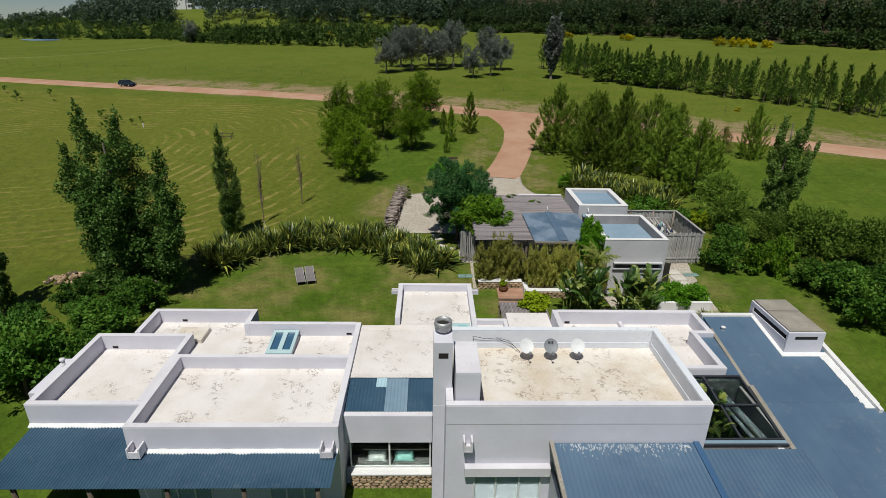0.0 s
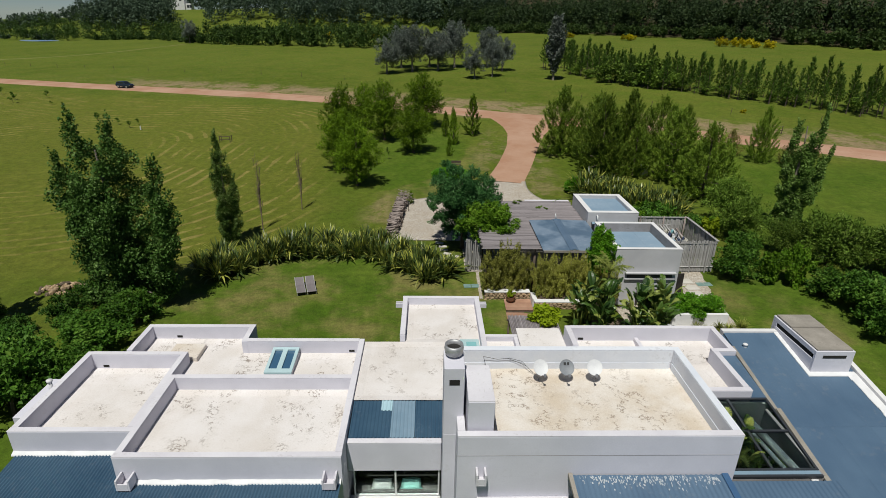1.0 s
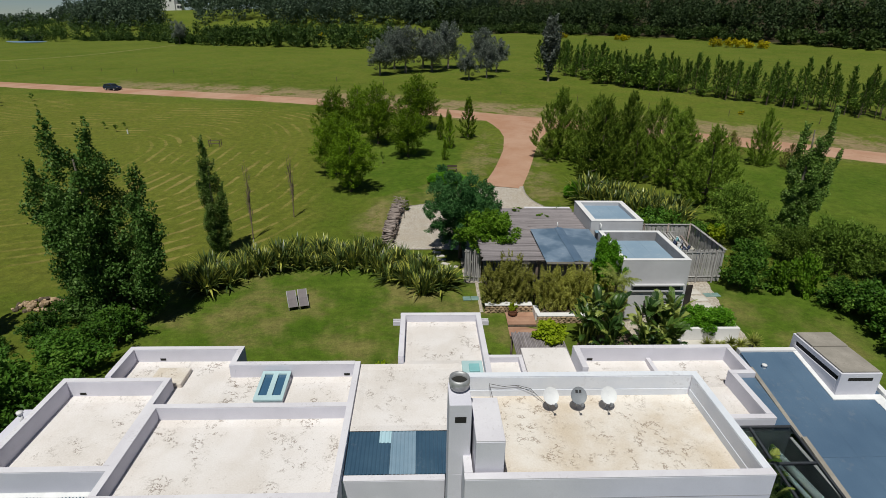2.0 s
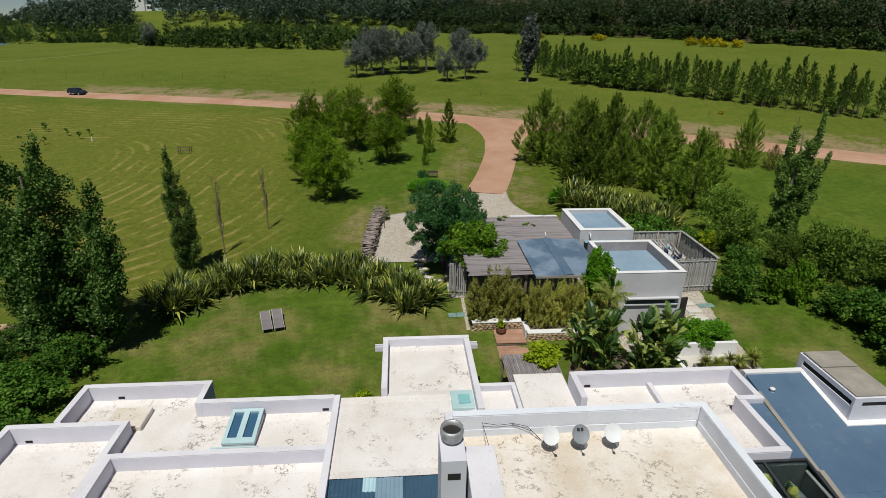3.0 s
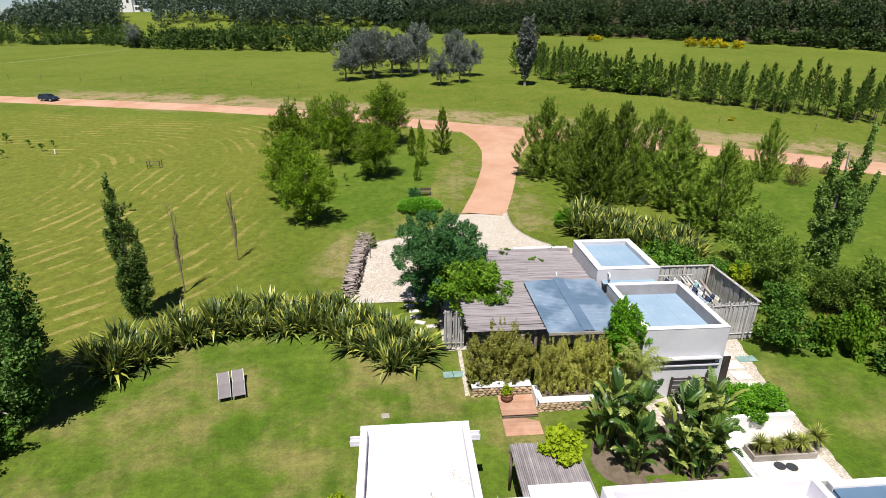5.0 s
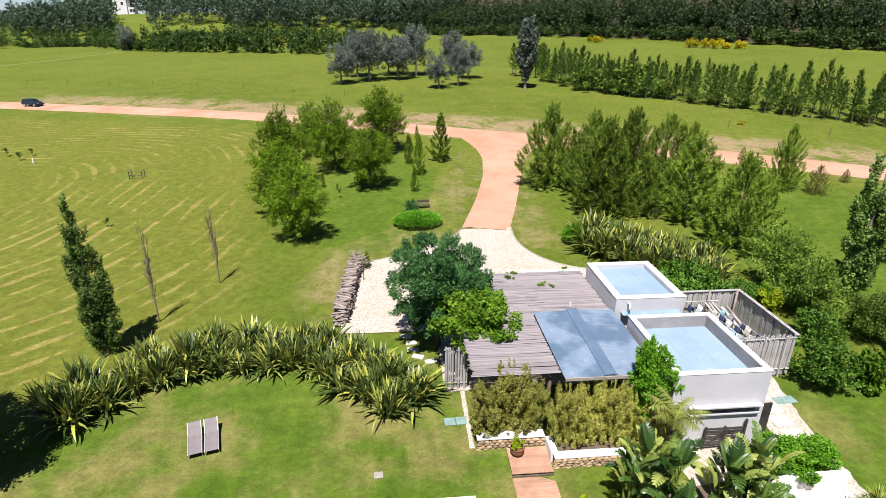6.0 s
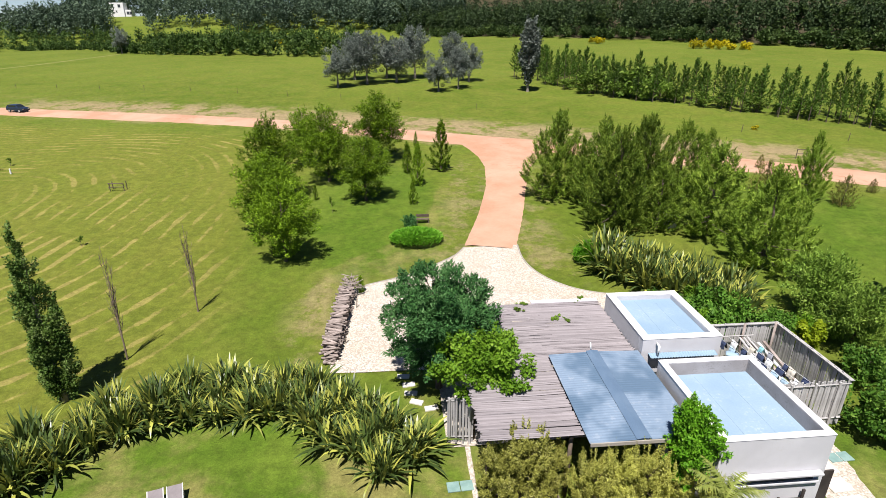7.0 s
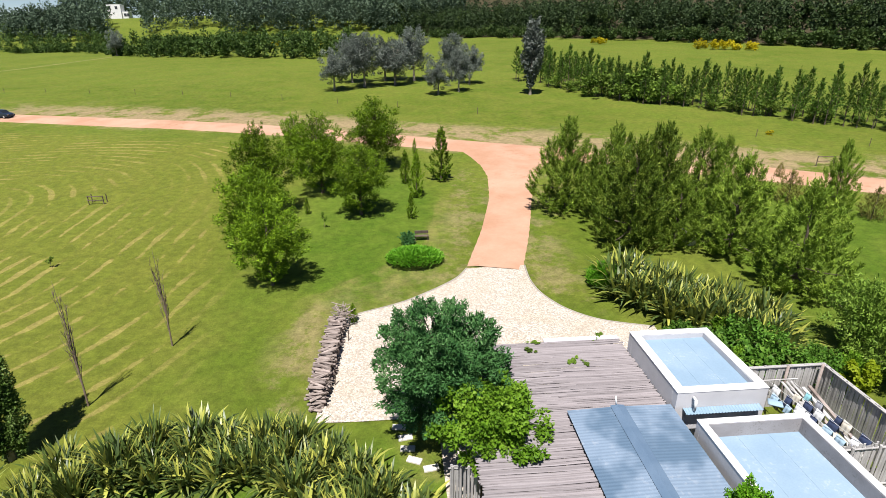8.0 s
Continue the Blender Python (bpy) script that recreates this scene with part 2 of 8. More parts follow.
L_SHRUB = leaf_mat("shrub_foliage", (0.025, 0.077, 0.008), (0.081, 0.182, 0.021), (0.217, 0.350, 0.056), 0.3, 0.5, 0.3)
L_HEDGE = leaf_mat("hedge_foliage", (0.040, 0.130, 0.006), (0.110, 0.270, 0.014), (0.230, 0.420, 0.040), 0.32, 0.45, 0.3, 2.5)
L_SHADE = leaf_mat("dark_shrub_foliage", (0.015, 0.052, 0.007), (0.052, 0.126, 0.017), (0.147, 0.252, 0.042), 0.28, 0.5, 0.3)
L_BAMBOO = leaf_mat("bamboo_foliage", (0.206, 0.212, 0.036), (0.461, 0.466, 0.105), (0.647, 0.636, 0.220), 0.45, 0.5, 0.3)
L_WATTLE = leaf_mat("grey_wattle_foliage", (0.059, 0.073, 0.062), (0.143, 0.167, 0.143), (0.259, 0.280, 0.248), 0.3, 0.5, 0.3)
L_PINE = leaf_mat("pine_foliage", (0.027, 0.066, 0.008), (0.074, 0.139, 0.020), (0.143, 0.219, 0.039), 0.33, 0.5, 0.3, 0.4)
L_BELT = leaf_mat("belt_foliage", (0.024, 0.055, 0.011), (0.064, 0.115, 0.024), (0.130, 0.193, 0.043), 0.25, 0.5, 0.3, 0.15)
L_FOREST = leaf_mat("forest_foliage", (0.012, 0.023, 0.009), (0.029, 0.048, 0.018), (0.062, 0.088, 0.035), 0.15, 0.55, 0.25, 0.14)
# Skyline wood: distance haze is put into these leaf colours, paler and bluer.
L_FAR_HAZE = leaf_mat("hazed_far_wood_foliage", (0.026, 0.044, 0.030), (0.058, 0.088, 0.054), (0.105, 0.140, 0.085), 0.15, 0.55, 0.25, 0.1)
L_EDGE = leaf_mat("forest_edge_foliage", (0.014, 0.032, 0.009), (0.043, 0.074, 0.018), (0.095, 0.134, 0.037), 0.2, 0.55, 0.25, 0.16)
L_YELLOW = leaf_mat("broom_blossom", (0.210, 0.175, 0.007), (0.385, 0.329, 0.007), (0.455, 0.392, 0.028))


def blade_mat(name, dark, mid, light):
    """Strap leaves: most dark green, every third or so yellowed, glossy, paler along one edge."""
    m, nt, b = nodes_of(name)
    geo = nt.nodes.new("ShaderNodeNewGeometry")
    r = calc(nt, "ADD", calc(nt, "MULTIPLY", geo.outputs["Random Per Island"], 0.8), calc(nt, "MULTIPLY", noise_tex(nt, 0.9, 3), 0.3))
    col = mixed(nt, ramp(nt, r, 0.10, 0.55), dark, mid)
    col = mixed(nt, ramp(nt, r, 0.60, 0.90), col, light)
    col = mixed(nt, calc(nt, "MULTIPLY", ramp(nt, noise_tex(nt, 7.0, 3), 0.62, 0.72), 0.5), col, (0.24, 0.17, 0.06))
    nt.links.new(col, b.inputs["Base Color"])
    b.inputs["Roughness"].default_value, b.inputs["Specular IOR Level"].default_value = 0.38, 0.45
    tr = nt.nodes.new("ShaderNodeBsdfTranslucent")
    nt.links.new(col, tr.inputs["Color"])
    mx = nt.nodes.new("ShaderNodeMixShader")
    mx.inputs[0].default_value = 0.22
    nt.links.new(b.outputs[0], mx.inputs[1])
    nt.links.new(tr.outputs[0], mx.inputs[2])
    nt.links.new(mx.outputs[0], nt.nodes["Material Output"].inputs["Surface"])
    return m


L_FLAX = blade_mat("flax_blade", (0.024, 0.044, 0.014), (0.082, 0.126, 0.027), (0.42, 0.43, 0.08))


def big_leaf_mat(name, dark, mid, light):
    """A large leaf: tone by leaf, paler midrib bands across, some gloss and light through."""
    m, nt, b = nodes_of(name)
    info = nt.nodes.new("ShaderNodeObjectInfo")
    r = info.outputs["Random"]
    col = mixed(nt, ramp(nt, r, 0.0, 0.65), dark, mid)
    col = mixed(nt, ramp(nt, r, 0.5, 0.95), col, light)
    rib = nt.nodes.new("ShaderNodeTexWave")
    rib.inputs["Scale"].default_value, rib.inputs["Distortion"].default_value = 9.0, 3.0
    tc = nt.nodes.new("ShaderNodeTexCoord")
    nt.links.new(tc.outputs["Object"], rib.inputs["Vector"])
    col = mixed(nt, 0.35, col, mixed(nt, rib.outputs["Fac"], (0.25, 0.25, 0.25), (0.75, 0.75, 0.75)), "OVERLAY")
    col = mixed(nt, calc(nt, "MULTIPLY", ramp(nt, noise_tex(nt, 2.5, 4), 0.6, 0.75), 0.6), col, (0.33, 0.26, 0.10))
    nt.links.new(col, b.inputs["Base Color"])
    b.inputs["Roughness"].default_value, b.inputs["Specular IOR Level"].default_value = 0.4, 0.4
    tr = nt.nodes.new("ShaderNodeBsdfTranslucent")
    nt.links.new(col, tr.inputs["Color"])
    mx = nt.nodes.new("ShaderNodeMixShader")
    mx.inputs[0].default_value = 0.3
    nt.links.new(b.outputs[0], mx.inputs[1])
    nt.links.new(tr.outputs[0], mx.inputs[2])
    nt.links.new(mx.outputs[0], nt.nodes["Material Output"].inputs["Surface"])
    return m


L_BANANA = big_leaf_mat("banana_leaf", (0.022, 0.058, 0.010), (0.085, 0.160, 0.026), (0.32, 0.37, 0.085))
L_PALM = leaf_mat("palm_frond", (0.123, 0.161, 0.028), (0.246, 0.284, 0.066), (0.425, 0.425, 0.151), 0.4, 0.4, 0.3)
L_CHART = leaf_mat("chartreuse_foliage", (0.140, 0.210, 0.008), (0.252, 0.329, 0.014), (0.350, 0.420, 0.035), 0.4, 0.5, 0.2)
L_YUCCA = leaf_mat("yucca_blade", (0.105, 0.126, 0.021), (0.266, 0.294, 0.063), (0.462, 0.462, 0.154), 0.35, 0.4, 0.4)
L_AGAP = leaf_mat("strap_leaves", (0.052, 0.189, 0.008), (0.133, 0.322, 0.021), (0.252, 0.462, 0.059), 0.4, 0.45, 0.3)

# ---- helpers for building ----
rng = np.random.default_rng(7)
rnd = random.Random(11)


def sp(u, k):
    return k * np.log1p(np.exp(np.minimum(u / k, 60)))


def smooth_step(u):
    u = np.clip(u, 0, 1)
    return u * u * (3 - 2 * u)


def ground_z(x, y):
    """Height of the land: level round the house, rising gently behind, a wooded hill to the right."""
    x, y = np.asarray(x, float), np.asarray(y, float)
    f = sp(y - 40, 6) - 0.8 * sp(y - 235, 15)
    w = 1 / (1 + np.exp(-np.clip((y - 36) / 4, -30, 30)))
    zx = 0.02 * np.clip(x, -42, 130) + 0.035 * np.clip(x + 42, -218, 0)
    s = (x - 176) * 0.828 + (y - 219) * 0.561
    hill = np.minimum(0.2 * sp(s - 14, 6), 42)
    back = 30 * smooth_step((y - 440) / 170) * (0.1 + 0.9 * smooth_step((x + 470) / 220))
    u = np.clip((y - 23) / 12, 0, 1)
    return 0.05 * f + zx * w + hill + back - 1.1 * (1 - u * u * (3 - 2 * u))


def gz(x, y):
    return float(ground_z(x, y))


def mesh_from(name, verts, faces, mat, smooth=False):
    me = bpy.data.meshes.new(name)
    me.from_pydata([tuple(v) for v in verts], [], faces)
    me.materials.append(mat)
    if smooth:
        me.polygons.foreach_set("use_smooth", [True] * len(me.polygons))
    me.update()
    return me


def thing(name, p, label, category, group="", kind=""):
    """An empty at the base of a thing, to hold its parts."""
    ob = new(name)
    ob.empty_display_size = 0.2
    ob.location = p
    return tagged(ob, label, category, group, kind)


def base_of(parent):
    p = Vector((0, 0, 0))
    while parent is not None:
        p += Vector(parent.location)
        parent = parent.parent
    return p


def hang(ob, parent, label=""):
    ob.parent = parent
    return tagged(ob, label)


def part(name, bm, mat, parent, label="", smooth=False):
    """A bmesh in world coordinates as one mesh under a thing or a part."""
    if smooth:
        for f in bm.faces:
            f.smooth = True
    bmesh.ops.translate(bm, verts=bm.verts, vec=-base_of(parent))
    me = bpy.data.meshes.new(name)
    bm.to_mesh(me)
    bm.free()
    me.materials.append(mat)
    return hang(new(name, me), parent, label)


def solo(name, bm, mat, label, category, group="", kind="", smooth=False):
    if smooth:
        for f in bm.faces:
            f.smooth = True
    me = bpy.data.meshes.new(name)
    bm.to_mesh(me)
    bm.free()
    me.materials.append(mat)
    return tagged(new(name, me), label, category, group, kind)


def box(bm, x0, x1, y0, y1, z0, z1, m=None):
    vs = [bm.verts.new((x, y, z)) for z in (z0, z1) for y in (y0, y1) for x in (x0, x1)]
    for f in ((0, 2, 3, 1), (4, 5, 7, 6), (0, 1, 5, 4), (2, 6, 7, 3), (0, 4, 6, 2), (1, 3, 7, 5)):
        bm.faces.new([vs[i] for i in f])
    if m is not None:
        bmesh.ops.transform(bm, matrix=m, verts=vs)
    return vs


def boxes(*rows, bevel=0.0):
    bm = bmesh.new()
    for r in rows:
        box(bm, *r)
    if bevel:
        bmesh.ops.bevel(bm, geom=list(bm.edges), offset=bevel, segments=1, affect="EDGES")
    return bm


def tube(bm, a, b, r0, r1=None, n=8, caps=True):
    a, b = Vector(a), Vector(b)
    r1 = r0 if r1 is None else r1
    q = (b - a).to_track_quat("Z", "Y")
    ring = [[bm.verts.new(p + q @ Vector((r * math.cos(k * 6.2832 / n), r * math.sin(k * 6.2832 / n), 0))) for k in range(n)] for p, r in ((a, r0), (b, r1))]
    for k in range(n):
        bm.faces.new((ring[0][k], ring[0][(k + 1) % n], ring[1][(k + 1) % n], ring[1][k]))
    if caps:
        bm.faces.new(ring[0][::-1])
        bm.faces.new(ring[1])


def tubes(*rows, n=8):
    bm = bmesh.new()
    for r in rows:
        tube(bm, *r, n=n)
    return bm


def corrugated(x0, x1, y0, y1, z_at, wave=0.17, amp=0.022, thick=0.012, rows=1, along="y"):
    """A corrugated sheet whose ribs run along y, with thickness; z_at(x, y) is its plane."""
    n = max(8, int((x1 - x0) / wave * 6))
    bm = bmesh.new()
    grid = []
    for side in (0, 1):
        layer = []
        for j in range(rows + 1):
            y = y0 + (y1 - y0) * j / rows
            line = []
            for i in range(n + 1):
                x = x0 + (x1 - x0) * i / n
                z = z_at(x, y) + amp * math.sin((x - x0) / wave * 6.28318) - side * thick
                line.append(bm.verts.new((x, y, z)))
            layer.append(line)
        grid.append(layer)
    for side, flip in ((0, False), (1, True)):
        for j in range(rows):
            for i in range(n):
                q = [grid[side][j][i], grid[side][j][i + 1], grid[side][j + 1][i + 1], grid[side][j + 1][i]]
                bm.faces.new(q[::-1] if flip else q)
    for i in range(n):
        bm.faces.new((grid[1][0][i], grid[1][0][i + 1], grid[0][0][i + 1], grid[0][0][i]))
        bm.faces.new((grid[0][rows][i], grid[0][rows][i + 1], grid[1][rows][i + 1], grid[1][rows][i]))
    return bm


# ---- the land ----


def axis(lo, hi, a, b, fine, grow=1.16):
    out = list(np.arange(a, b + 1e-6, fine))
    step = fine
    while out[-1] < hi:
        step *= grow
        out.append(min(hi, out[-1] + step))
    step = fine
    while out[0] > lo:
        step *= grow
        out.insert(0, max(lo, out[0] - step))
    return np.array(out)


def curve_dist(x, y, line):
    """Distance from a polyline."""
    best = np.full(np.shape(x), 1e9)
    for (ax, ay), (bx, by) in zip(line, line[1:]):
        dx, dy = bx - ax, by - ay
        t = np.clip(((x - ax) * dx + (y - ay) * dy) / (dx * dx + dy * dy), 0, 1)
        best = np.minimum(best, np.hypot(x - ax - t * dx, y - ay - t * dy))
    return best


def smooth01(v, a, b):
    u = np.clip((v - a) / (b - a), 0, 1)
    return u * u * (3 - 2 * u)


ROAD = [(-330, 243), (-200, 195), (-117, 161), (-87, 148.8), (-65, 140.5), (-48, 133.6), (-26, 125.8), (-1, 113.9), (8, 108.6), (18, 104.4), (44, 90.3), (55.5, 82.8), (75, 71), (110, 48), (180, 0)]
gx, gy = axis(-2500, 2500, -60, 72, 1.2), axis(-400, 4000, 8, 128, 1.2)
GX, GY = np.meshgrid(gx, gy)
GZ = ground_z(GX, GY)
verts = np.stack([GX, GY, GZ], -1).reshape(-1, 3)
nx, ny = len(gx), len(gy)
idx = np.arange(nx * ny).reshape(ny, nx)
faces = np.stack([idx[:-1, :-1], idx[:-1, 1:], idx[1:, 1:], idx[1:, :-1]], -1).reshape(-1, 4)


def ground_material():
    m, nt, b = nodes_of("grassland")
    geo = nt.nodes.new("ShaderNodeNewGeometry")
    pos = geo.outputs["Position"]
    zone = nt.nodes.new("ShaderNodeAttribute")
    zone.attribute_name = "zone"
    sep = nt.nodes.new("ShaderNodeSeparateColor")
    nt.links.new(zone.outputs["Color"], sep.inputs[0])
    hay, dry, lawn = sep.outputs[0], sep.outputs[1], sep.outputs[2]
    n_big = ramp(nt, noise_tex(nt, 0.03, 4, pos), 0.3, 0.7)
    n_mid = ramp(nt, noise_tex(nt, 0.22, 5, pos), 0.3, 0.72)
    n_small = ramp(nt, noise_tex(nt, 1.3, 6, pos, 0.75), 0.3, 0.7)
    n_fine = ramp(nt, noise_tex(nt, 6.5, 6, pos, 0.8), 0.3, 0.7)
    col = mixed(nt, n_big, (0.072, 0.110, 0.008), (0.104, 0.141, 0.015))
    col = mixed(nt, calc(nt, "MULTIPLY", n_mid, 0.7), col, (0.132, 0.145, 0.022))
    # mown hay: pale broken swaths in rounded turns
    px = nt.nodes.new("ShaderNodeSeparateXYZ")
    nt.links.new(pos, px.inputs[0])
    ux = calc(nt, "MULTIPLY", calc(nt, "ABSOLUTE", calc(nt, "ADD", px.outputs[0], 60.0)), 0.87)
    uy = calc(nt, "ABSOLUTE", calc(nt, "ADD", px.outputs[1], -82.0))
    d = calc(nt, "POWER", calc(nt, "ADD", calc(nt, "POWER", ux, 3.0), calc(nt, "POWER", uy, 3.0)), 1 / 3.0)
    d = calc(nt, "ADD", d, calc(nt, "MULTIPLY", noise_tex(nt, 0.05, 2, pos), 3.0))
    wave = calc(nt, "SINE", calc(nt, "MULTIPLY", d, 6.2832 / 1.7))
    patchy = ramp(nt, noise_tex(nt, 0.05, 5, pos, 0.65), 0.36, 0.6)
    broken = calc(nt, "ADD", calc(nt, "MULTIPLY", noise_tex(nt, 0.2, 6, pos, 0.7), 0.9), calc(nt, "MULTIPLY", wave, 0.27))
    line_ = ramp(nt, broken, 0.665, 0.74)
    swath = calc(nt, "MULTIPLY", calc(nt, "MULTIPLY", line_, patchy), calc(nt, "MULTIPLY", ramp(nt, d, 8.0, 22.0), hay))
    rows_ = calc(nt, "MULTIPLY", calc(nt, "MULTIPLY", ramp(nt, wave, -0.6, 0.9), ramp(nt, d, 8.0, 22.0)), calc(nt, "MULTIPLY", hay, 0.07))
    col = mixed(nt, calc(nt, "MULTIPLY", hay, 0.45), col, (0.138, 0.142, 0.020))
    col = mixed(nt, rows_, col, (0.188, 0.172, 0.029))
    col = mixed(nt, calc(nt, "MULTIPLY", swath, 0.6), col, (0.295, 0.237, 0.077))
    # trodden, dry and bare soil patches
    bare = calc(nt, "MULTIPLY", dry, ramp(nt, calc(nt, "ADD", noise_tex(nt, 0.17, 7, pos, 0.78), calc(nt, "MULTIPLY", dry, 0.12)), 0.52, 0.64))
    col = mixed(nt, calc(nt, "MULTIPLY", bare, 0.75), col, (0.306, 0.217, 0.134))
    # garden lawn: lusher, with yellowed patches
    lush = mixed(nt, n_mid, (0.059, 0.110, 0.007), (0.097, 0.143, 0.015))
    worn = calc(nt, "MULTIPLY", ramp(nt, noise_tex(nt, 0.16, 5, pos, 0.65), 0.44, 0.64), ramp(nt, dry, 0.02, 0.12))
    lush = mixed(nt, calc(nt, "MULTIPLY", worn, 0.75), lush, (0.213, 0.182, 0.063))
    col = mixed(nt, lawn, col, lush)
    # brown leaf litter on the forest floor
    inwood = calc(nt, "ADD", calc(nt, "MULTIPLY", px.outputs[0], 0.828), calc(nt, "MULTIPLY", px.outputs[1], 0.561))
    inwood = calc(nt, "ADD", inwood, calc(nt, "MULTIPLY", noise_tex(nt, 0.08, 3, pos), 8.0))
    col = mixed(nt, ramp(nt, inwood, 278.0, 288.0), col, (0.050, 0.042, 0.022))
    col = mixed(nt, 0.30, col, mixed(nt, n_small, (0.12, 0.12, 0.12), (0.88, 0.88, 0.88)), "OVERLAY")
    col = mixed(nt, 0.20, col, mixed(nt, n_fine, (0.05, 0.05, 0.05), (0.95, 0.95, 0.95)), "OVERLAY")
    nt.links.new(col, b.inputs["Base Color"])
    b.inputs["Roughness"].default_value, b.inputs["Specular IOR Level"].default_value = 0.9, 0.15
    bumped(nt, b, calc(nt, "ADD", n_fine, calc(nt, "MULTIPLY", n_small, 1.5)), 0.5, 0.12)
    return m


ground = new("ground", mesh_from("ground", verts, faces.tolist(), ground_material(), True))
tagged(ground, "gently rising green grassland with mown hay swaths", "ground", kind="structure")
road_d = curve_dist(GX, GY, ROAD)
side_far = (GY > np.interp(GX, [p[0] for p in ROAD], [p[1] for p in ROAD]))
hay_zone = (~side_far) * smooth01(-GX, 13, 19) * smooth01(GY, 38, 50) * smooth01(road_d, 7, 14) * (GY < 215) * smooth01(GX, -190, -120)
dry_zone = np.where(side_far, smooth01(-road_d, -19, -8), smooth01(-road_d, -6, -3) * 0.6) * smooth01(GX, -120, -60)
dry_zone = np.maximum(dry_zone, 0.55 * smooth01(-curve_dist(GX, GY, [(9, 94), (4, 70), (-4, 64)]), -4, -1.5))
dry_zone = np.maximum(dry_zone, 0.5 * smooth01(-curve_dist(GX, GY, [(17, 92), (11, 72), (11, 62)]), -4, -1.5))
dry_zone = np.maximum(dry_zone, 0.6 * smooth01(-curve_dist(GX, GY, [(-8.5, 50), (-7.5, 63)]), -2.5, -0.5))
lawn_zone = smooth01(-np.hypot((GX + 8) / 1.25, GY - 38), -14, -10)
dry_zone = np.maximum(dry_zone, 0.14 * lawn_zone)
lawn_zone = np.maximum(lawn_zone, smooth01(GX, 14, 17) * smooth01(-GY, -46, -42) * smooth01(GY, 5, 8))
dry_zone = np.maximum(dry_zone, 0.09 * smooth01(GX, 18, 20) * smooth01(-GX, -30, -26) * smooth01(GY, 26, 30) * smooth01(-GY, -46, -42))
lawn_zone = np.maximum(lawn_zone, smooth01(-GY, -36, -32))
lawn_zone = np.maximum(lawn_zone, 0.9 * smooth01(-np.hypot((GX + 4) / 0.9, (GY - 80) / 2.0), -11, -6))
lawn_zone = np.maximum(lawn_zone, 0.8 * smooth01(GX, 24, 30) * smooth01(road_d, 6, 12) * (~side_far) * smooth01(GY, 44, 50))
zone = ground.data.color_attributes.new("zone", "FLOAT_COLOR", "POINT")
zone.data.foreach_set("color", np.stack([hay_zone, dry_zone, lawn_zone, np.ones_like(GX)], -1).astype(np.float32).ravel())


def ribbon(name, line, width, mat, lift, label, category, steps=200, ragged=0.25):
    """A strip laid on the land along a smooth line."""
    pts = np.array(line, float)
    seg = np.r_[0, np.cumsum(np.hypot(*np.diff(pts[:, :2], axis=0).T))]
    s = np.linspace(0, seg[-1], steps)
    xs, ys = np.interp(s, seg, pts[:, 0]), np.interp(s, seg, pts[:, 1])
    k = np.ones(9) / 9
    pad = lambda v: np.convolve(np.pad(v, 4, mode="reflect", reflect_type="odd"), k, "valid")
    for _ in range(3):
        xs, ys = pad(xs), pad(ys)
    tx, ty = np.gradient(xs), np.gradient(ys)
    ln = np.hypot(tx, ty)
    tx, ty = tx / ln, ty / ln
    w = np.interp(s, seg, pts[:, 2]) if pts.shape[1] > 2 else np.full(steps, width)
    across = np.linspace(-0.5, 0.5, 7)
    vs, fs = [], []
    for i in range(steps):
        for a in across:
            o = a * w[i] + (ragged * math.sin(i * 1.7 + a * 9) * rnd.random() if abs(a) > 0.49 else 0)
            x, y = xs[i] - ty[i] * o, ys[i] + tx[i] * o
            vs.append((x, y, gz(x, y) + (lift if abs(a) < 0.49 else -0.02)))
    for i in range(steps - 1):
        for j in range(6):
            q = i * 7 + j
            fs.append((q, q + 1, q + 8, q + 7)[::-1])
    return tagged(new(name, mesh_from(name, vs, fs, mat, True)), label, category, kind="structure")


ribbon("road", [(*p, 7.0) for p in ROAD], 7, M_DIRTROAD, 0.06, "terracotta-coloured dirt road across the fields", "road", 320, 0.15)
ribbon("driveway", [(16.2, 105, 17), (15.2, 100.8, 12.2), (14.3, 97, 8.6), (13.4, 92.5, 6.3), (11.6, 84.5, 5.0), (9.1, 75, 4.9), (7.1, 69.0, 5.0), (6.85, 68.0, 5.05)], 5, M_DIRTROAD, 0.10, "terracotta dirt driveway leading to the gravel court", "driveway", 90, 0.05)


def gravel_material():
    m, nt, b = nodes_of("pale_gravel")
    geo = nt.nodes.new("ShaderNodeNewGeometry")
    v = nt.nodes.new("ShaderNodeTexVoronoi")
    v.inputs["Scale"].default_value = 11.0
    nt.links.new(geo.outputs["Position"], v.inputs["Vector"])
    r = nt.nodes.new("ShaderNodeSeparateColor")
    nt.links.new(v.outputs["Color"], r.inputs[0])
    col = mixed(nt, r.outputs[0], (0.28, 0.24, 0.195), (0.56, 0.515, 0.46))
    col = mixed(nt, ramp(nt, noise_tex(nt, 0.5, 4, geo.outputs["Position"]), 0.35, 0.7), col, mixed(nt, 0.4, col, (0.360, 0.288, 0.202)))
    col = mixed(nt, ramp(nt, v.outputs["Distance"], 0.45, 1.0), col, (0.31, 0.265, 0.215))
    nt.links.new(col, b.inputs["Base Color"])
    b.inputs["Roughness"].default_value = 0.9
    bumped(nt, b, calc(nt, "MULTIPLY", v.outputs["Distance"], -1.0), 0.7, 0.05)
    return m


M_GRAVEL = gravel_material()


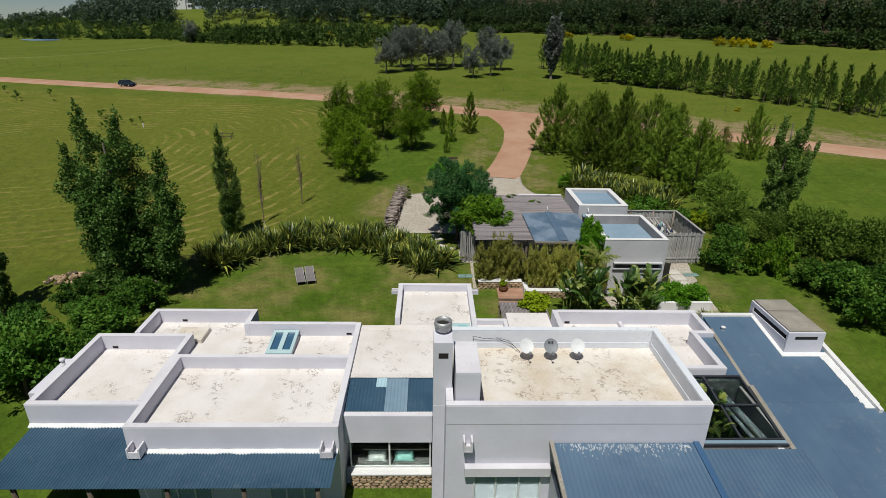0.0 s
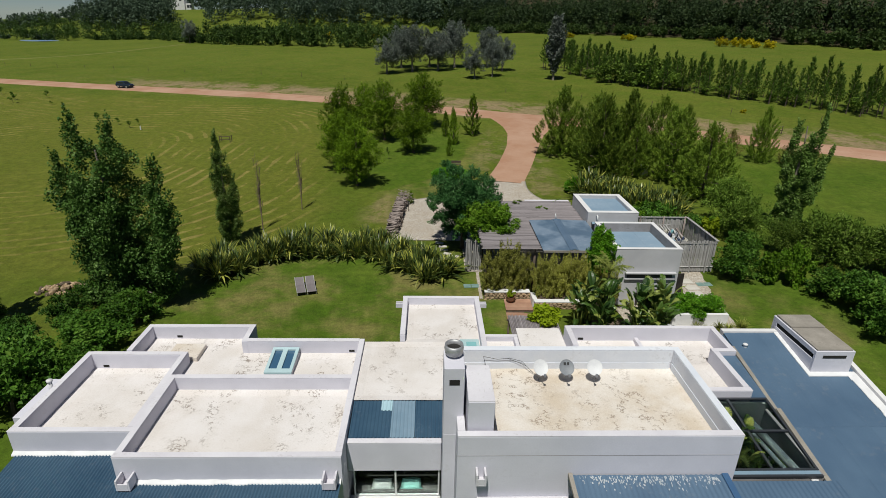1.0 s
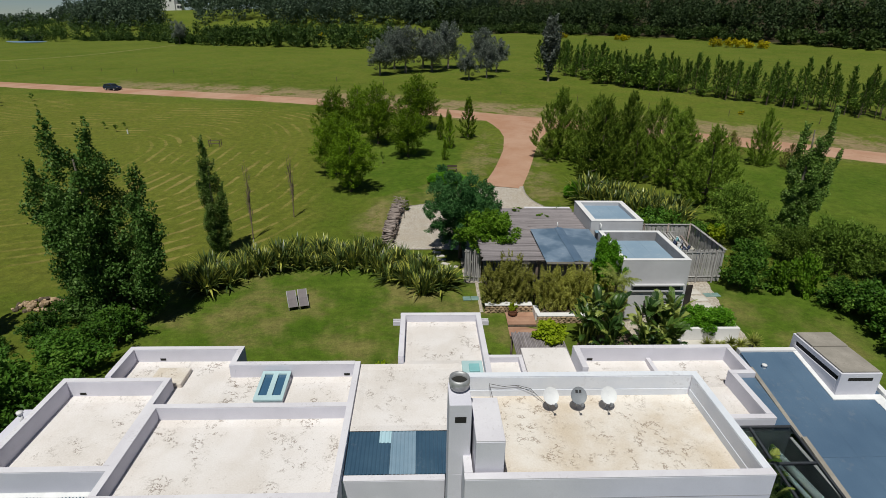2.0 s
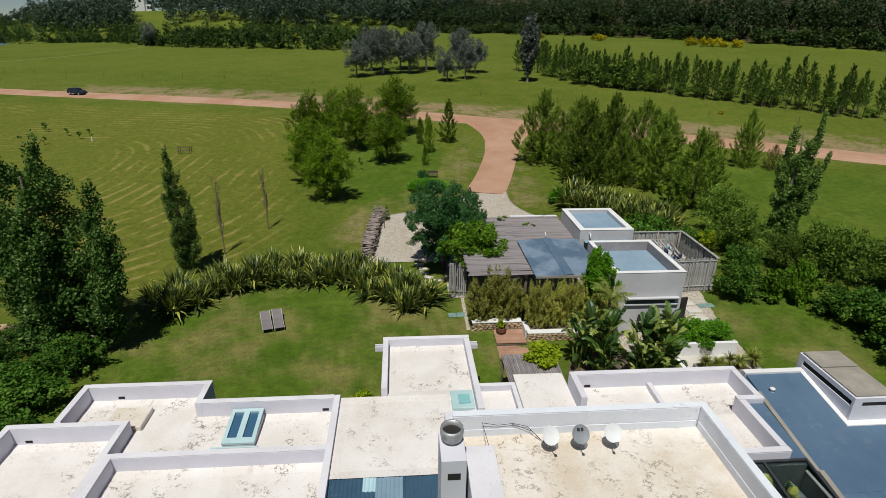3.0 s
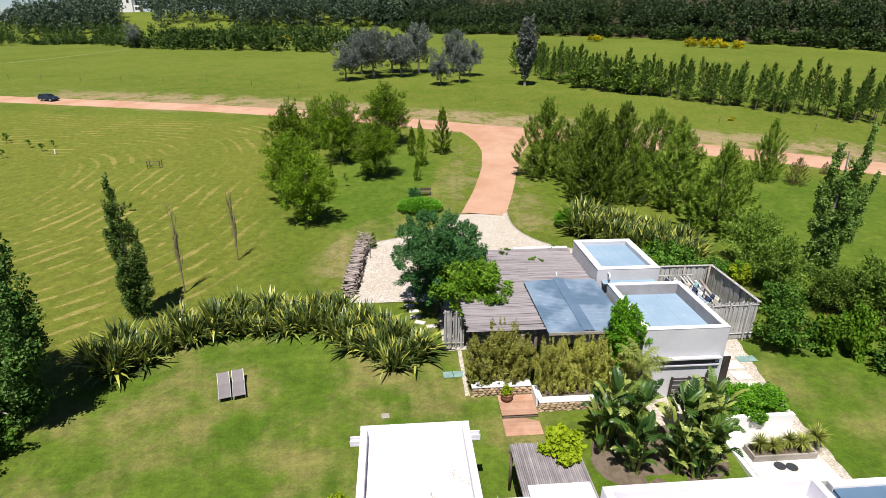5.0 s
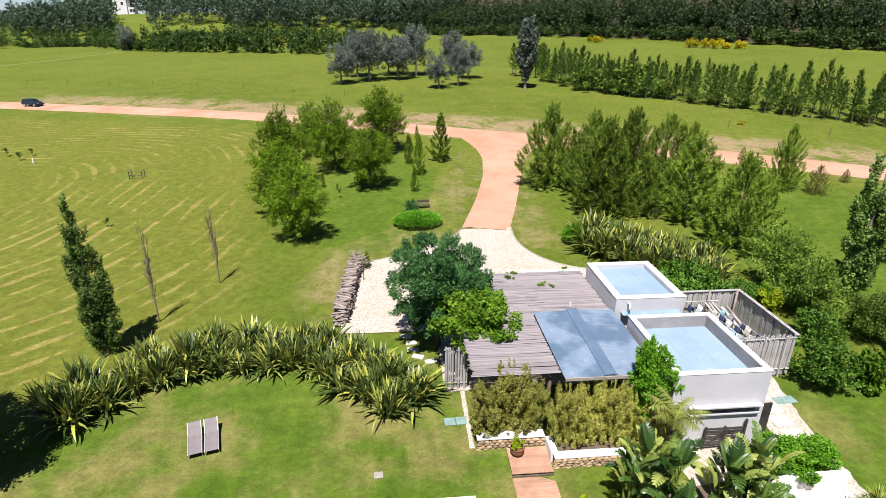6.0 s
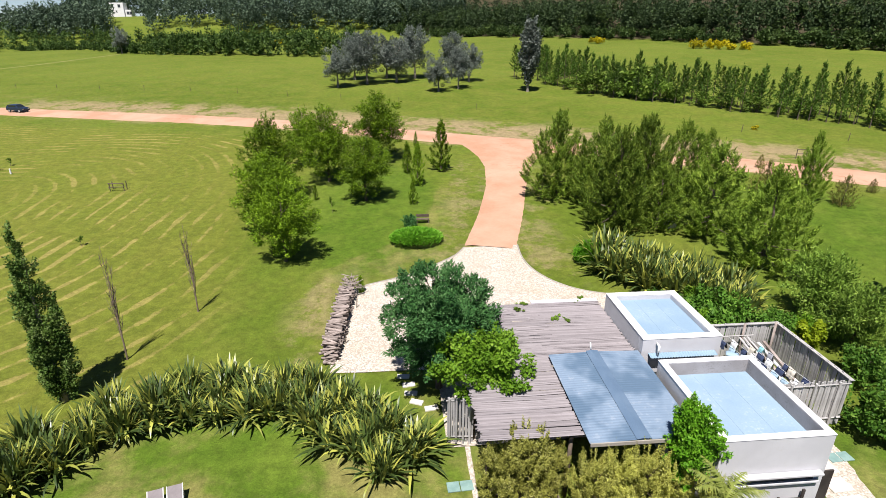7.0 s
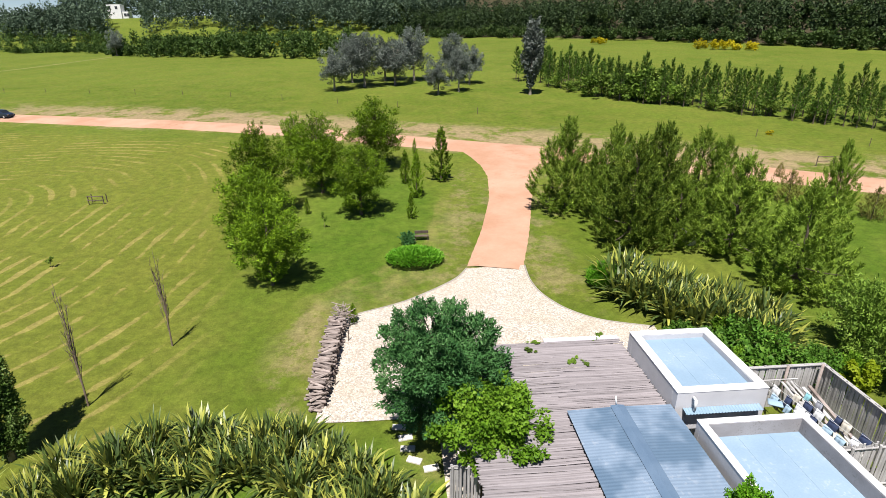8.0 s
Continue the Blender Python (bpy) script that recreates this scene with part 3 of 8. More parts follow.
def smooth_loop(pts, n=12, closed=False):
    """Catmull-Rom through plan points."""
    p = [Vector((*q, 0)) for q in pts]
    out = []
    m = len(p)
    for i in range(m if closed else m - 1):
        a, b, c, d = (p[(i - 1) % m], p[i], p[(i + 1) % m], p[(i + 2) % m]) if closed else (p[max(i - 1, 0)], p[i], p[i + 1], p[min(i + 2, m - 1)])
        for k in range(n):
            t = k / n
            out.append(0.5 * (2 * b + (c - a) * t + (2 * a - 5 * b + 4 * c - d) * t * t + (3 * b - a - 3 * c + d) * t ** 3))
    if not closed:
        out.append(p[-1])
    return [(q.x, q.y) for q in out]


COURT_L = smooth_loop([(4.45, 68.2), (3.4, 66.6), (1.4, 64.9), (-1.2, 63.2), (-4.2, 62.0), (-5.3, 61.2), (-5.5, 58.5), (-5.9, 54), (-6.2, 50.9)])
COURT_R = smooth_loop([(9.45, 68.2), (9.3, 65.6), (9.7, 63.2), (10.9, 60.9), (12.8, 59.2), (15.6, 58.1), (16.2, 57.9)])
loop = COURT_L + [(-4, 50.75), (-1.7, 50.7), (0.5, 50.5), (0.5, 44), (11, 44), (16.2, 51)] + COURT_R[::-1]
bm = bmesh.new()
bm.faces.new([bm.verts.new((x, y, 0)) for x, y in loop])
bmesh.ops.triangulate(bm, faces=list(bm.faces))
bmesh.ops.subdivide_edges(bm, edges=[e for e in bm.edges if e.calc_length() > 2], cuts=3, use_grid_fill=True)
for v in bm.verts:
    v.co.z = gz(v.co.x, v.co.y) + 0.05
bmesh.ops.recalc_face_normals(bm, faces=list(bm.faces))
if sum(f.normal.z for f in bm.faces) < 0:
    bmesh.ops.reverse_faces(bm, faces=list(bm.faces))
solo("gravel_court", bm, M_GRAVEL, "pale pebble gravel court in front of the garage", "gravel", kind="structure")


def edging(line, label):
    bm = bmesh.new()
    for (ax, ay), (bx, by) in zip(line, line[1:]):
        tube(bm, (ax, ay, gz(ax, ay) + 0.04), (bx, by, gz(bx, by) + 0.04), 0.07, n=6)
    solo("gravel_edging", bm, M_CONCRETE, label, "edging", kind="structure")


edging(COURT_L[:50], "low stone edging between gravel and lawn")
edging(COURT_R, "low stone edging between gravel and lawn")

M_TRACK = rough_mat("dry_grass_track", (0.117, 0.136, 0.026), (0.164, 0.170, 0.045), 0.95, 0.2, 3.0, 0.4, 0.04)
ribbon("field_track", [(-205, 214, 2.2), (-150, 222, 2.2), (-136, 233, 2.2), (-130, 250, 2.2), (-128, 282, 2.2), (-126, 304, 2.0)], 2, M_TRACK, 0.08, "pale worn track across the far meadow", "track", 60, 0.1)

# ---- the house ----
house = thing("house", (-3, 24, -1.1), "lavender-grey flat-roofed modern house with parapets and metal lean-to roofs", "house")
G0 = -1.4


def hwall(name, rows, mat=None, label="", bevel=0.012):
    if name in ("wall", "coping", "inner_wall", "upstand", "lantern_slot", "lantern_lid", "patio_wall"):
        for r in rows[:-1]:
            part(name, boxes(r, bevel=bevel), mat or M_WALL, house, label)
        rows = rows[-1:]
    return part(name, boxes(*rows, bevel=bevel), mat or M_WALL, house, label)


def parapets(rows, zt, t=0.05):
    """Thin painted copings on top of walls."""
    hwall("coping", [(x0 - 0.012, x1 + 0.012, y0 + 0.002, y1 - 0.002, zt + 0.004, zt + t) if x1 - x0 > y1 - y0 else (x0 + 0.002, x1 - 0.002, y0 + 0.015, y1 - 0.015, zt + 0.004, zt + t - 0.003) for x0, x1, y0, y1 in rows], M_COPING, "pale painted coping", 0.008)


def walled(rows, zt, name="wall"):
    hwall(name, [(*r, G0, zt) for r in rows])
    parapets(rows, zt)


def roof(name, x0, x1, y0, y1, z, mat, label):
    """A roof deck with a slightly uneven skin and an upturned edge."""
    bm = bmesh.new()
    nx_, ny_ = max(4, int((x1 - x0) / 0.4)), max(4, int((y1 - y0) / 0.4))
    g = [[bm.verts.new((x0 + (x1 - x0) * i / nx_, y0 + (y1 - y0) * j / ny_, z + 0.012 * noise.noise((i * 0.5, j * 0.5, z)) + (0.07 if i in (0, nx_) or j in (0, ny_) else 0))) for i in range(nx_ + 1)] for j in range(ny_ + 1)]
    for j in range(ny_):
        for i in range(nx_):
            bm.faces.new((g[j][i], g[j][i + 1], g[j + 1][i + 1], g[j + 1][i]))
    box(bm, x0, x1, y0, y1, z - 0.25, z - 0.05)
    return part(name, bm, mat, house, label)


T = 0.3
# front-left room
walled([(-15.6, -6.23, 19.3, 19.3 + T), (-15.6, -15.6 + T, 19.6, 25.0), (-6.23 - T, -6.23, 19.6, 28.4), (-15.3, -6.53, 24.7, 25.0)], 3.42)
roof("roof", -15.3, -6.53, 19.6, 24.7, 2.68, M_ROOF, "cream roof membrane with brown dirt specks")
# far-left room
walled([(-20.9, -15.605, 20.9, 20.9 + T), (-20.9, -20.9 + T, 21.2, 27.15), (-15.6 - T, -15.605, 21.2, 27.15), (-20.6, -15.905, 26.85, 27.15)], 3.37)
roof("roof", -20.6, -15.9, 21.2, 26.85, 2.46, M_ROOF, "cream roof membrane with brown dirt specks")
hwall("side_wing", [(-22.0, -20.905, 22.6, 25.6, G0, 2.75)])
part("vent_pipe", tubes(((-21.4, 24.6, 2.7), (-21.4, 24.6, 3.3), 0.09), ((-21.4, 24.6, 3.3), (-21.4, 24.6, 3.42), 0.14)), M_WHITE, house, "white vent pipe with a cap", True)
# back-left rooms
walled([(-18.9, -18.6, 27.155, 29.9), (-18.6, -12.75, 29.6, 29.9), (-13.05, -12.75, 28.1, 29.6), (-12.75, -6.535, 28.1, 28.4)], 3.44)
roof("roof", -18.6, -15.62, 27.16, 29.6, 2.62, M_ROOF, "cream roof membrane with brown dirt specks")
roof("roof", -15.6, -13.05, 25.01, 29.6, 2.62, M_ROOF, "cream roof membrane with brown dirt specks")
roof("roof", -13.05, -6.53, 25.01, 28.1, 2.62, M_ROOF, "cream roof membrane with brown dirt specks")
hwall("roof_hatch", [(-17.0, -15.3, 27.3, 28.75, 2.55, 2.9)], M_ROOF_DIRTY, "low cream roof hatch with yellowed top", 0.03)
# drain holes: thin dark plates on the parapet in place of shaded openings
for x, y, z in ((-17.3, 29.595, 2.78), (-7.1, 28.095, 2.78), (-20.1, 26.845, 2.62), (5.75, 27.895, 3.74)):
    part("drain_hole", boxes((x, x + 0.3, y - 0.012, y + 0.003, z, z + 0.13)), M_SOOT_HOLE, house, "dark plate for a shaded drain hole in the parapet")
# middle room and neck
hwall("wall", [(-6.2, -1.55, 28.1, 28.4, G0, 3.15)])
roof("roof", -6.22, -1.0, 23.2, 28.38, 3.2, M_ROOF, "cream roof membrane with brown dirt specks")
walled([(-4.25, -3.95, 28.4, 32.8), (-4.25, 0.6, 32.8, 33.1), (0.3, 0.6, 26.6, 32.8)], 3.70)
roof("roof", -3.95, 0.3, 28.38, 32.8, 3.2, M_ROOF, "cream roof membrane with brown dirt specks")
roof("roof", -1.0, 0.3, 23.25, 28.38, 3.2, M_ROOF, "cream roof membrane with brown dirt specks")
hwall("spout", [(-4.7, -4.26, 32.3, 32.62, 3.3, 3.42), (-4.7, -4.26, 32.3, 32.36, 3.42, 3.6), (-4.7, -4.26, 32.56, 32.62, 3.42, 3.6)], M_COPING, "projecting gutter spout")
hwall("spout", [(0.61, 1.05, 32.3, 32.62, 3.3, 3.42), (0.61, 1.05, 32.3, 32.36, 3.42, 3.6), (0.61, 1.05, 32.56, 32.62, 3.42, 3.6)], M_COPING, "projecting gutter spout")
# rear parts between neck and right wing
walled([(0.61, 2.5, 28.6, 28.85), (2.25, 2.5, 26.6, 28.6)], 3.45)
roof("roof", 0.61, 2.25, 25.76, 28.6, 3.1, M_ROOF, "cream roof membrane with brown dirt specks")
hwall("wall", [(2.51, 4.99, 25.76, 29.1, G0, 3.55)], M_WALL)
roof("roof", 0.61, 5.3, 23.86, 25.5, 3.55, M_ROOF, "cream roof membrane with brown dirt specks")
hwall("roof_curb", [(0.61, 5.0, 25.5, 25.75, 2.9, 3.72)], M_BLUEWHITE, "low white curb across the roof")
part("roof", boxes((2.45, 4.99, 25.77, 29.25, 3.56, 3.68), bevel=0.02), M_ROOF, house, "plain white canopy roof")
# right rear wing
walled([(5.0, 5.3, 26.2, 28.2), (5.3, 13.45, 27.9, 28.2), (13.15, 13.45, 25.9, 27.9), (12.2, 13.45, 25.6, 25.9), (12.2, 12.5, 22.6, 25.6), (9.36, 12.5, 22.3, 22.6)], 4.44)
roof("roof", 5.3, 13.15, 25.6, 27.9, 3.6, M_ROOF, "cream roof membrane with brown dirt specks")
roof("roof", 5.3, 12.2, 22.6, 25.6, 3.6, M_ROOF, "cream roof membrane with brown dirt specks")
hwall("roof_curb", [(8.9, 9.12, 25.0, 27.88, 3.55, 3.9)], M_COPING)
hwall("spout", [(13.46, 13.85, 26.9, 27.3, 3.9, 4.02), (13.46, 13.85, 26.9, 26.96, 4.02, 4.2), (13.46, 13.85, 27.24, 27.3, 4.02, 4.2)], M_WHITE, "white gutter spout")
# tall right block
walled([(-1.53, 9.34, 17.74, 18.04), (-1.53, -1.23, 18.04, 23.85)], 5.84)
hwall("wall", [(9.04, 9.34, 18.045, 23.85, G0, 5.84), (-1.225, 9.035, 23.55, 23.85, G0, 5.84)])
roof("roof", -1.23, 9.04, 18.04, 23.55, 4.8, M_ROOF_DIRTY, "ochre-stained cream roof membrane with dark streaks")
hwall("upstand", [(-1.2, 8.94, 23.5, 23.546, 4.8, 5.2), (8.99, 9.036, 18.06, 23.49, 4.8, 5.2)], M_BLUEWHITE, "pale upstand at the foot of the parapet", 0.015)
hwall("inner_wall", [(-1.2, 9.0, 23.528, 23.547, 5.212, 5.835), (9.018, 9.037, 18.06, 23.52, 5.212, 5.835)], M_BLUEWHITE, "pale blue-white paint inside the parapet", 0.0)
hwall("coping", [(-1.228, 9.04, 23.548, 23.862, 5.844, 5.89), (9.03, 9.352, 18.055, 23.835, 5.844, 5.887)], M_BLUEWHITE, "pale blue-white coping", 0.008)
hwall("wall_joint", [(-1.53, 9.34, 17.734, 17.745, 4.935, 4.955)], M_GREYWALL, "thin dark joint in the wall finish", 0.0)
# chimney
hwall("chimney", [(-2.05, -1.535, 18.85, 20.15, G0, 5.0), (-2.05, -1.27, 18.85, 20.15, 5.0, 8.1)])
cowl = bmesh.new()
tube(cowl, (-1.66, 19.75, 8.1), (-1.66, 19.75, 8.22), 0.2, n=16)
n = 24
rings = [[cowl.verts.new((-1.66 + r * math.cos(k * 6.2832 / n), 19.75 + r * math.sin(k * 6.2832 / n), z)) for k in range(n)] for r, z in ((0.34, 8.22), (0.38, 8.45), (0.36, 8.62), (0.31, 8.62), (0.31, 8.4))]
for a, b in zip(rings, rings[1:]):
    for k in range(n):
        cowl.faces.new((a[k], a[(k + 1) % n], b[(k + 1) % n], b[k]))
cowl.faces.new(rings[0][::-1])
part("chimney_cowl", cowl, M_STEEL, house, "round galvanised chimney cowl", True)
bm = bmesh.new()
tube(bm, (-1.66, 19.75, 8.41), (-1.66, 19.75, 8.44), 0.3, n=24)
part("cowl_opening", bm, M_SOOT_HOLE, house, "sooty flue opening")
hwall("chimney_tray", [(-1.85, -1.45, 18.842, 18.848, 7.35, 7.6)], M_SOOT_HOLE, "dark plate for a small shaded vent opening", 0.0)
hwall("roof_cabin", [(-1.15, -0.15, 18.15, 20.5, 4.85, 7.1)], M_WALL, "rendered service box on the roof")
parapets([(-1.15, -0.15, 18.15, 20.5)], 7.1)
for k, run in enumerate(([(-0.1, 20.6, 6.3), (-0.05, 23.4, 5.62), (0.6, 23.46, 5.42), (1.2, 23.46, 5.48), (1.8, 23.46, 5.3), (2.3, 23.1, 4.9)], [(-0.12, 18.3, 5.0), (-0.12, 18.28, 6.0), (-0.13, 18.35, 6.9)], [(1.1, 23.46, 5.48), (2.0, 23.4, 5.1), (2.4, 23.0, 4.86)])):
    part("cable", tubes(*[(p, q, 0.011) for p, q in zip(run, run[1:])], n=5), M_BLACK, house, "loose black cable")


def corr_part(name, x0, x1, y0, y1, z_at, mat, label, wave=0.17, amp=0.02, rows=1):
    return part(name, corrugated(x0, x1, y0, y1, z_at, wave, amp, rows=rows), mat, house, label)


# corrugated roof between the front blocks, with translucent sheets
mid_z = lambda x, y: 3.02 + 0.08 * (y - 20.9)
corr_part("corrugated_roof", -6.2, -4.35, 20.9, 23.25, mid_z, M_METAL_DARK, "dark blue corrugated sheet")
corr_part("corrugated_roof", -4.34, -3.25, 20.9, 23.25, mid_z, M_METAL_PALE, "pale blue corrugated sheet")
corr_part("corrugated_roof", -3.24, -1.56, 20.9, 23.25, mid_z, M_METAL_DARK, "dark blue corrugated sheet")
part("roof_patch", corrugated(-4.85, -4.33, 22.55, 23.24, lambda x, y: mid_z(x, y) + 0.03, 0.17, 0.02), M_METAL_AQUA, house, "pale aqua patch sheet")
hwall("wall", [(-6.22, -2.055, 20.55, 20.85, 1.45, 3.0)])
parapets([(-6.22, -2.055, 20.55, 20.85)], 3.0)
hwall("wall", [(-6.22, -2.055, 20.55, 20.85, G0, -0.28)])


def stones_on(parent, x0, x1, z0, z1, y, face=-1, size=0.28, name="stone", vertical_axis="y"):
    """Rough stones set in a wall face, each an object of its own."""
    shapes = []
    for k in range(5):
        bm = bmesh.new()
        bmesh.ops.create_icosphere(bm, subdivisions=1, radius=0.5)
        for v in bm.verts:
            v.co = Vector((v.co.x, v.co.y * 0.5, v.co.z)) * (1 + 0.35 * (rnd.random() - 0.5))
        me = bpy.data.meshes.new(name)
        bm.to_mesh(me)
        bm.free()
        me.materials.append(M_STONE)
        shapes.append(me)
    z = z0
    o = base_of(parent)
    while z < z1 - 0.04:
        h = min(size * rnd.uniform(0.45, 0.8), z1 - z)
        x = x0 + rnd.uniform(-0.1, 0)
        while x < x1:
            w = size * rnd.uniform(0.8, 1.7)
            ob = new(name, rnd.choice(shapes))
            c = (x + w / 2, y, z + h / 2) if vertical_axis == "y" else (y, x + w / 2, z + h / 2)
            ob.location = Vector(c) - o
            ob.rotation_euler = (rnd.uniform(-0.15, 0.15), rnd.uniform(-0.12, 0.12), (0 if vertical_axis == "y" else math.pi / 2) + rnd.uniform(-0.1, 0.1))
            ob.scale = (w * 1.12, 0.32, h * 1.25)
            ob.parent = parent
            x += w
        z += h


def window(parent_house, x0, x1, z0, z1, y, bars, label, mat=None, sill=True):
    w = hang(new("window"), parent_house, label)
    w.location = Vector(((x0 + x1) / 2, y, z0)) - base_of(parent_house)
    f = 0.07
    part("window_frame", boxes((x0, x1, y - 0.03, y + 0.05, z0, z0 + f), (x0, x1, y - 0.03, y + 0.05, z1 - f, z1), (x0, x0 + f, y - 0.03, y + 0.05, z0 + f, z1 - f), (x1 - f, x1, y - 0.03, y + 0.05, z0 + f, z1 - f), *[(b - 0.04, b + 0.04, y - 0.035, y + 0.05, z0 + f, z1 - f) for b in bars], bevel=0.006), mat or M_FRAME, w)
    edges = [x0 + f, *bars, x1 - f]
    for a, b in zip(edges, edges[1:]):
        g = part("pane", boxes((a, b, y + 0.0, y + 0.012, z0 + f, z1 - f)), M_GLASS, w)
        g.visible_shadow = False
    if sill:
        part("sill", boxes((x0 - 0.05, x1 + 0.05, y - 0.16, y - 0.035, z0 - 0.09, z0 - 0.005), bevel=0.01), M_WHITE, w)
    return w


M_GLASS, nt_, b_ = nodes_of("clear_glass")
b_.inputs["Base Color"].default_value = (0.75, 0.86, 0.84, 1)
b_.inputs["Roughness"].default_value, b_.inputs["Transmission Weight"].default_value, b_.inputs["IOR"].default_value = 0.02, 1.0, 1.12
b_.inputs["Specular IOR Level"].default_value = 0.5

window(house, -6.0, -2.1, -0.15, 1.45, 20.68, [-4.1], "wide sliding window with white frame")
hwall("window_ledge", [(-5.95, -2.055, 20.2, 20.545, -0.27, -0.17)], M_WHITE, "white window ledge", 0.02)
stone_base = hang(new("stone_plinth"), house, "rough brown fieldstone plinth under the window")
stone_base.location = Vector((-4, 20.4, -1.1)) - base_of(house)
part("backing", boxes((-5.95, -2.06, 20.3, 20.54, G0, -0.28)), M_MORTAR, stone_base)
stones_on(stone_base, -5.9, -2.15, -1.15, -0.3, 20.28, size=0.24)
# a room behind that window, its indoor shade painted as dark walls and seat
hwall("inner_wall", [(-6.2, -1.6, 23.0, 23.15, G0, 3.0), (-6.2, -1.6, 20.9, 23.0, -0.95, -0.85)], M_ROOM_SHADE, "room behind the window, its dimness put into the dark plaster colour", 0.0)
for cx, mat, lab in ((-4.75, M_CUSHION_W, "white cushion on a window seat"), (-3.4, M_CUSHION_T, "turquoise cushion on a window seat")):
    bm = bmesh.new()
    g = [[[bm.verts.new((cx + 0.56 * u * (1 - 0.12 * w * w) * (0.86 if w > 0 else 1), 21.02 + 0.22 * w + side * 0.13 * (1 - u * u) ** 0.5 * (1 - (w * 2 - 1) ** 2 * 0.9) ** 0.5, -0.1 + 0.42 * w)) for u in (-1, -0.7, -0.35, 0, 0.35, 0.7, 1)] for w in (0, 0.2, 0.4, 0.6, 0.8, 1)] for side in (-1, 1)]
    for side in (0, 1):
        for ra, rb in zip(g[side], g[side][1:]):
            for i in range(6):
                q = (ra[i], ra[i + 1], rb[i + 1], rb[i])
                bm.faces.new(q if side == 0 else q[::-1])
    bmesh.ops.remove_doubles(bm, verts=bm.verts, dist=0.004)
    solo("cushion", bm, mat, lab, "cushion", "window seat cushions", smooth=True)
hwall("window_seat", [(-6.0, -2.1, 20.88, 21.5, -0.9, -0.12)], M_ROOM_SHADE, "upholstered window seat, its dimness put into the dark colour", 0.03)
# lower front window of the tall block with its hood
window(house, -0.3, 2.6, -0.6, 2.36, 17.70, [0.66, 1.65], "tall glazed door set with white frame", sill=False)
hwall("hood", [(-0.72, 2.9, 17.42, 17.735, 2.42, 2.9)], M_COPING, "box hood over the glazed doors", 0.02)
hwall("drain_box", [(-0.82, -0.74, 17.3, 17.735, 3.85, 4.4), (-0.5, -0.42, 17.3, 17.735, 3.85, 4.4), (-0.74, -0.5, 17.3, 17.735, 3.85, 3.93), (-0.74, -0.5, 17.3, 17.34, 3.93, 4.2)], M_COPING, "open gutter spout box")
for sx in (-15.35, -7.0):
    hwall("drain_box", [(sx, sx + 0.08, 18.75, 19.295, 2.2, 2.72), (sx + 0.5, sx + 0.58, 18.75, 19.295, 2.2, 2.72), (sx + 0.08, sx + 0.5, 18.75, 19.295, 2.2, 2.28), (sx + 0.08, sx + 0.5, 18.75, 18.8, 2.28, 2.55)], M_COPING, "open gutter spout box")
# left awning
awn_z = lambda x, y: 2.05 + 0.05 * (y - 17.3)
corr_part("awning_roof", -20.75, -15.62, 17.25, 20.88, awn_z, M_METAL_DARK, "dark blue corrugated awning", 0.14, 0.024)
corr_part("awning_roof", -15.61, -6.3, 17.25, 19.28, awn_z, M_METAL_DARK, "dark blue corrugated awning", 0.14, 0.024)
for seg in ((-20.9, -15.6, 20.8, 20.9), (-15.6, -6.25, 19.2, 19.3)):
    bm = bmesh.new()
    x, z0 = seg[0], awn_z(0, seg[2])
    front = None
    while x < seg[1]:
        f_ = seg[2] - 0.03 - 0.05 * (noise.noise((x * 1.3, seg[2], 0)) + 1) - rnd.uniform(0, 0.025)
        h_ = z0 + 0.1 + 0.035 * noise.noise((x * 2.1, 3, 0))
        ring = [bm.verts.new(c) for c in ((x, f_, z0 - 0.015), (x, f_ + 0.03, z0 + 0.035), (x, seg[3] - 0.03, h_), (x, seg[3] - 0.004, h_ + 0.02))]
        if front:
            for a, b, c, d in zip(front, ring, ring[1:], front[1:]):
                bm.faces.new((a, b, c, d))
        front = ring
        x += rnd.uniform(0.05, 0.1)
    part("sealant_strip", bm, M_FLASH, house, "ragged white sealant strip")["kind"] = "stuff"
for x in (-19.5, -16.4, -13.2, -10.0, -6.9):
    part("post", tubes(((x, 17.5, G0), (x, 17.5, 2.0), 0.11, 0.1)), M_BARK, house, "round timber post", True)
hwall("beam", [(-20.6, -6.4, 17.42, 17.56, 1.85, 2.0)], M_BARK)
for x0 in (-14.6, -9.6):
    window(house, x0, x0 + 2.4, -0.8, 1.4, 19.27, [x0 + 0.8, x0 + 1.6], "glazed door with white frame", sill=False)

# right metal roofs
rz = lambda x, y: 4.5 + 0.16 * (y - 27.4)


def metal_sheet(x0, x1, y0, y1, z_at, mat, label, seams, thick=0.06):
    sheet = hang(new("metal_roof"), house, label)
    sheet.location = Vector((x0, y0, z_at(x0, y0))) - base_of(house)
    edges = [x0, *seams, x1]
    for a, b in zip(edges, edges[1:]):
        bm = bmesh.new()
        n_ = 12
        top = []
        for y in (y0, y1):
            top.append([bm.verts.new((a + 0.002 + (b - a - 0.004) * i / n_, y, z_at(a, y) + 0.006 * math.sin(i * 1.3))) for i in range(n_ + 1)])
        low = [[bm.verts.new(v.co - Vector((0, 0, thick))) for v in r] for r in top]
        for i in range(n_):
            bm.faces.new((top[0][i], top[0][i + 1], top[1][i + 1], top[1][i]))
            bm.faces.new((low[0][i], low[1][i], low[1][i + 1], low[0][i + 1]))
            bm.faces.new((low[0][i], low[0][i + 1], top[0][i + 1], top[0][i]))
        part("panel", bm, mat, sheet)
    return sheet


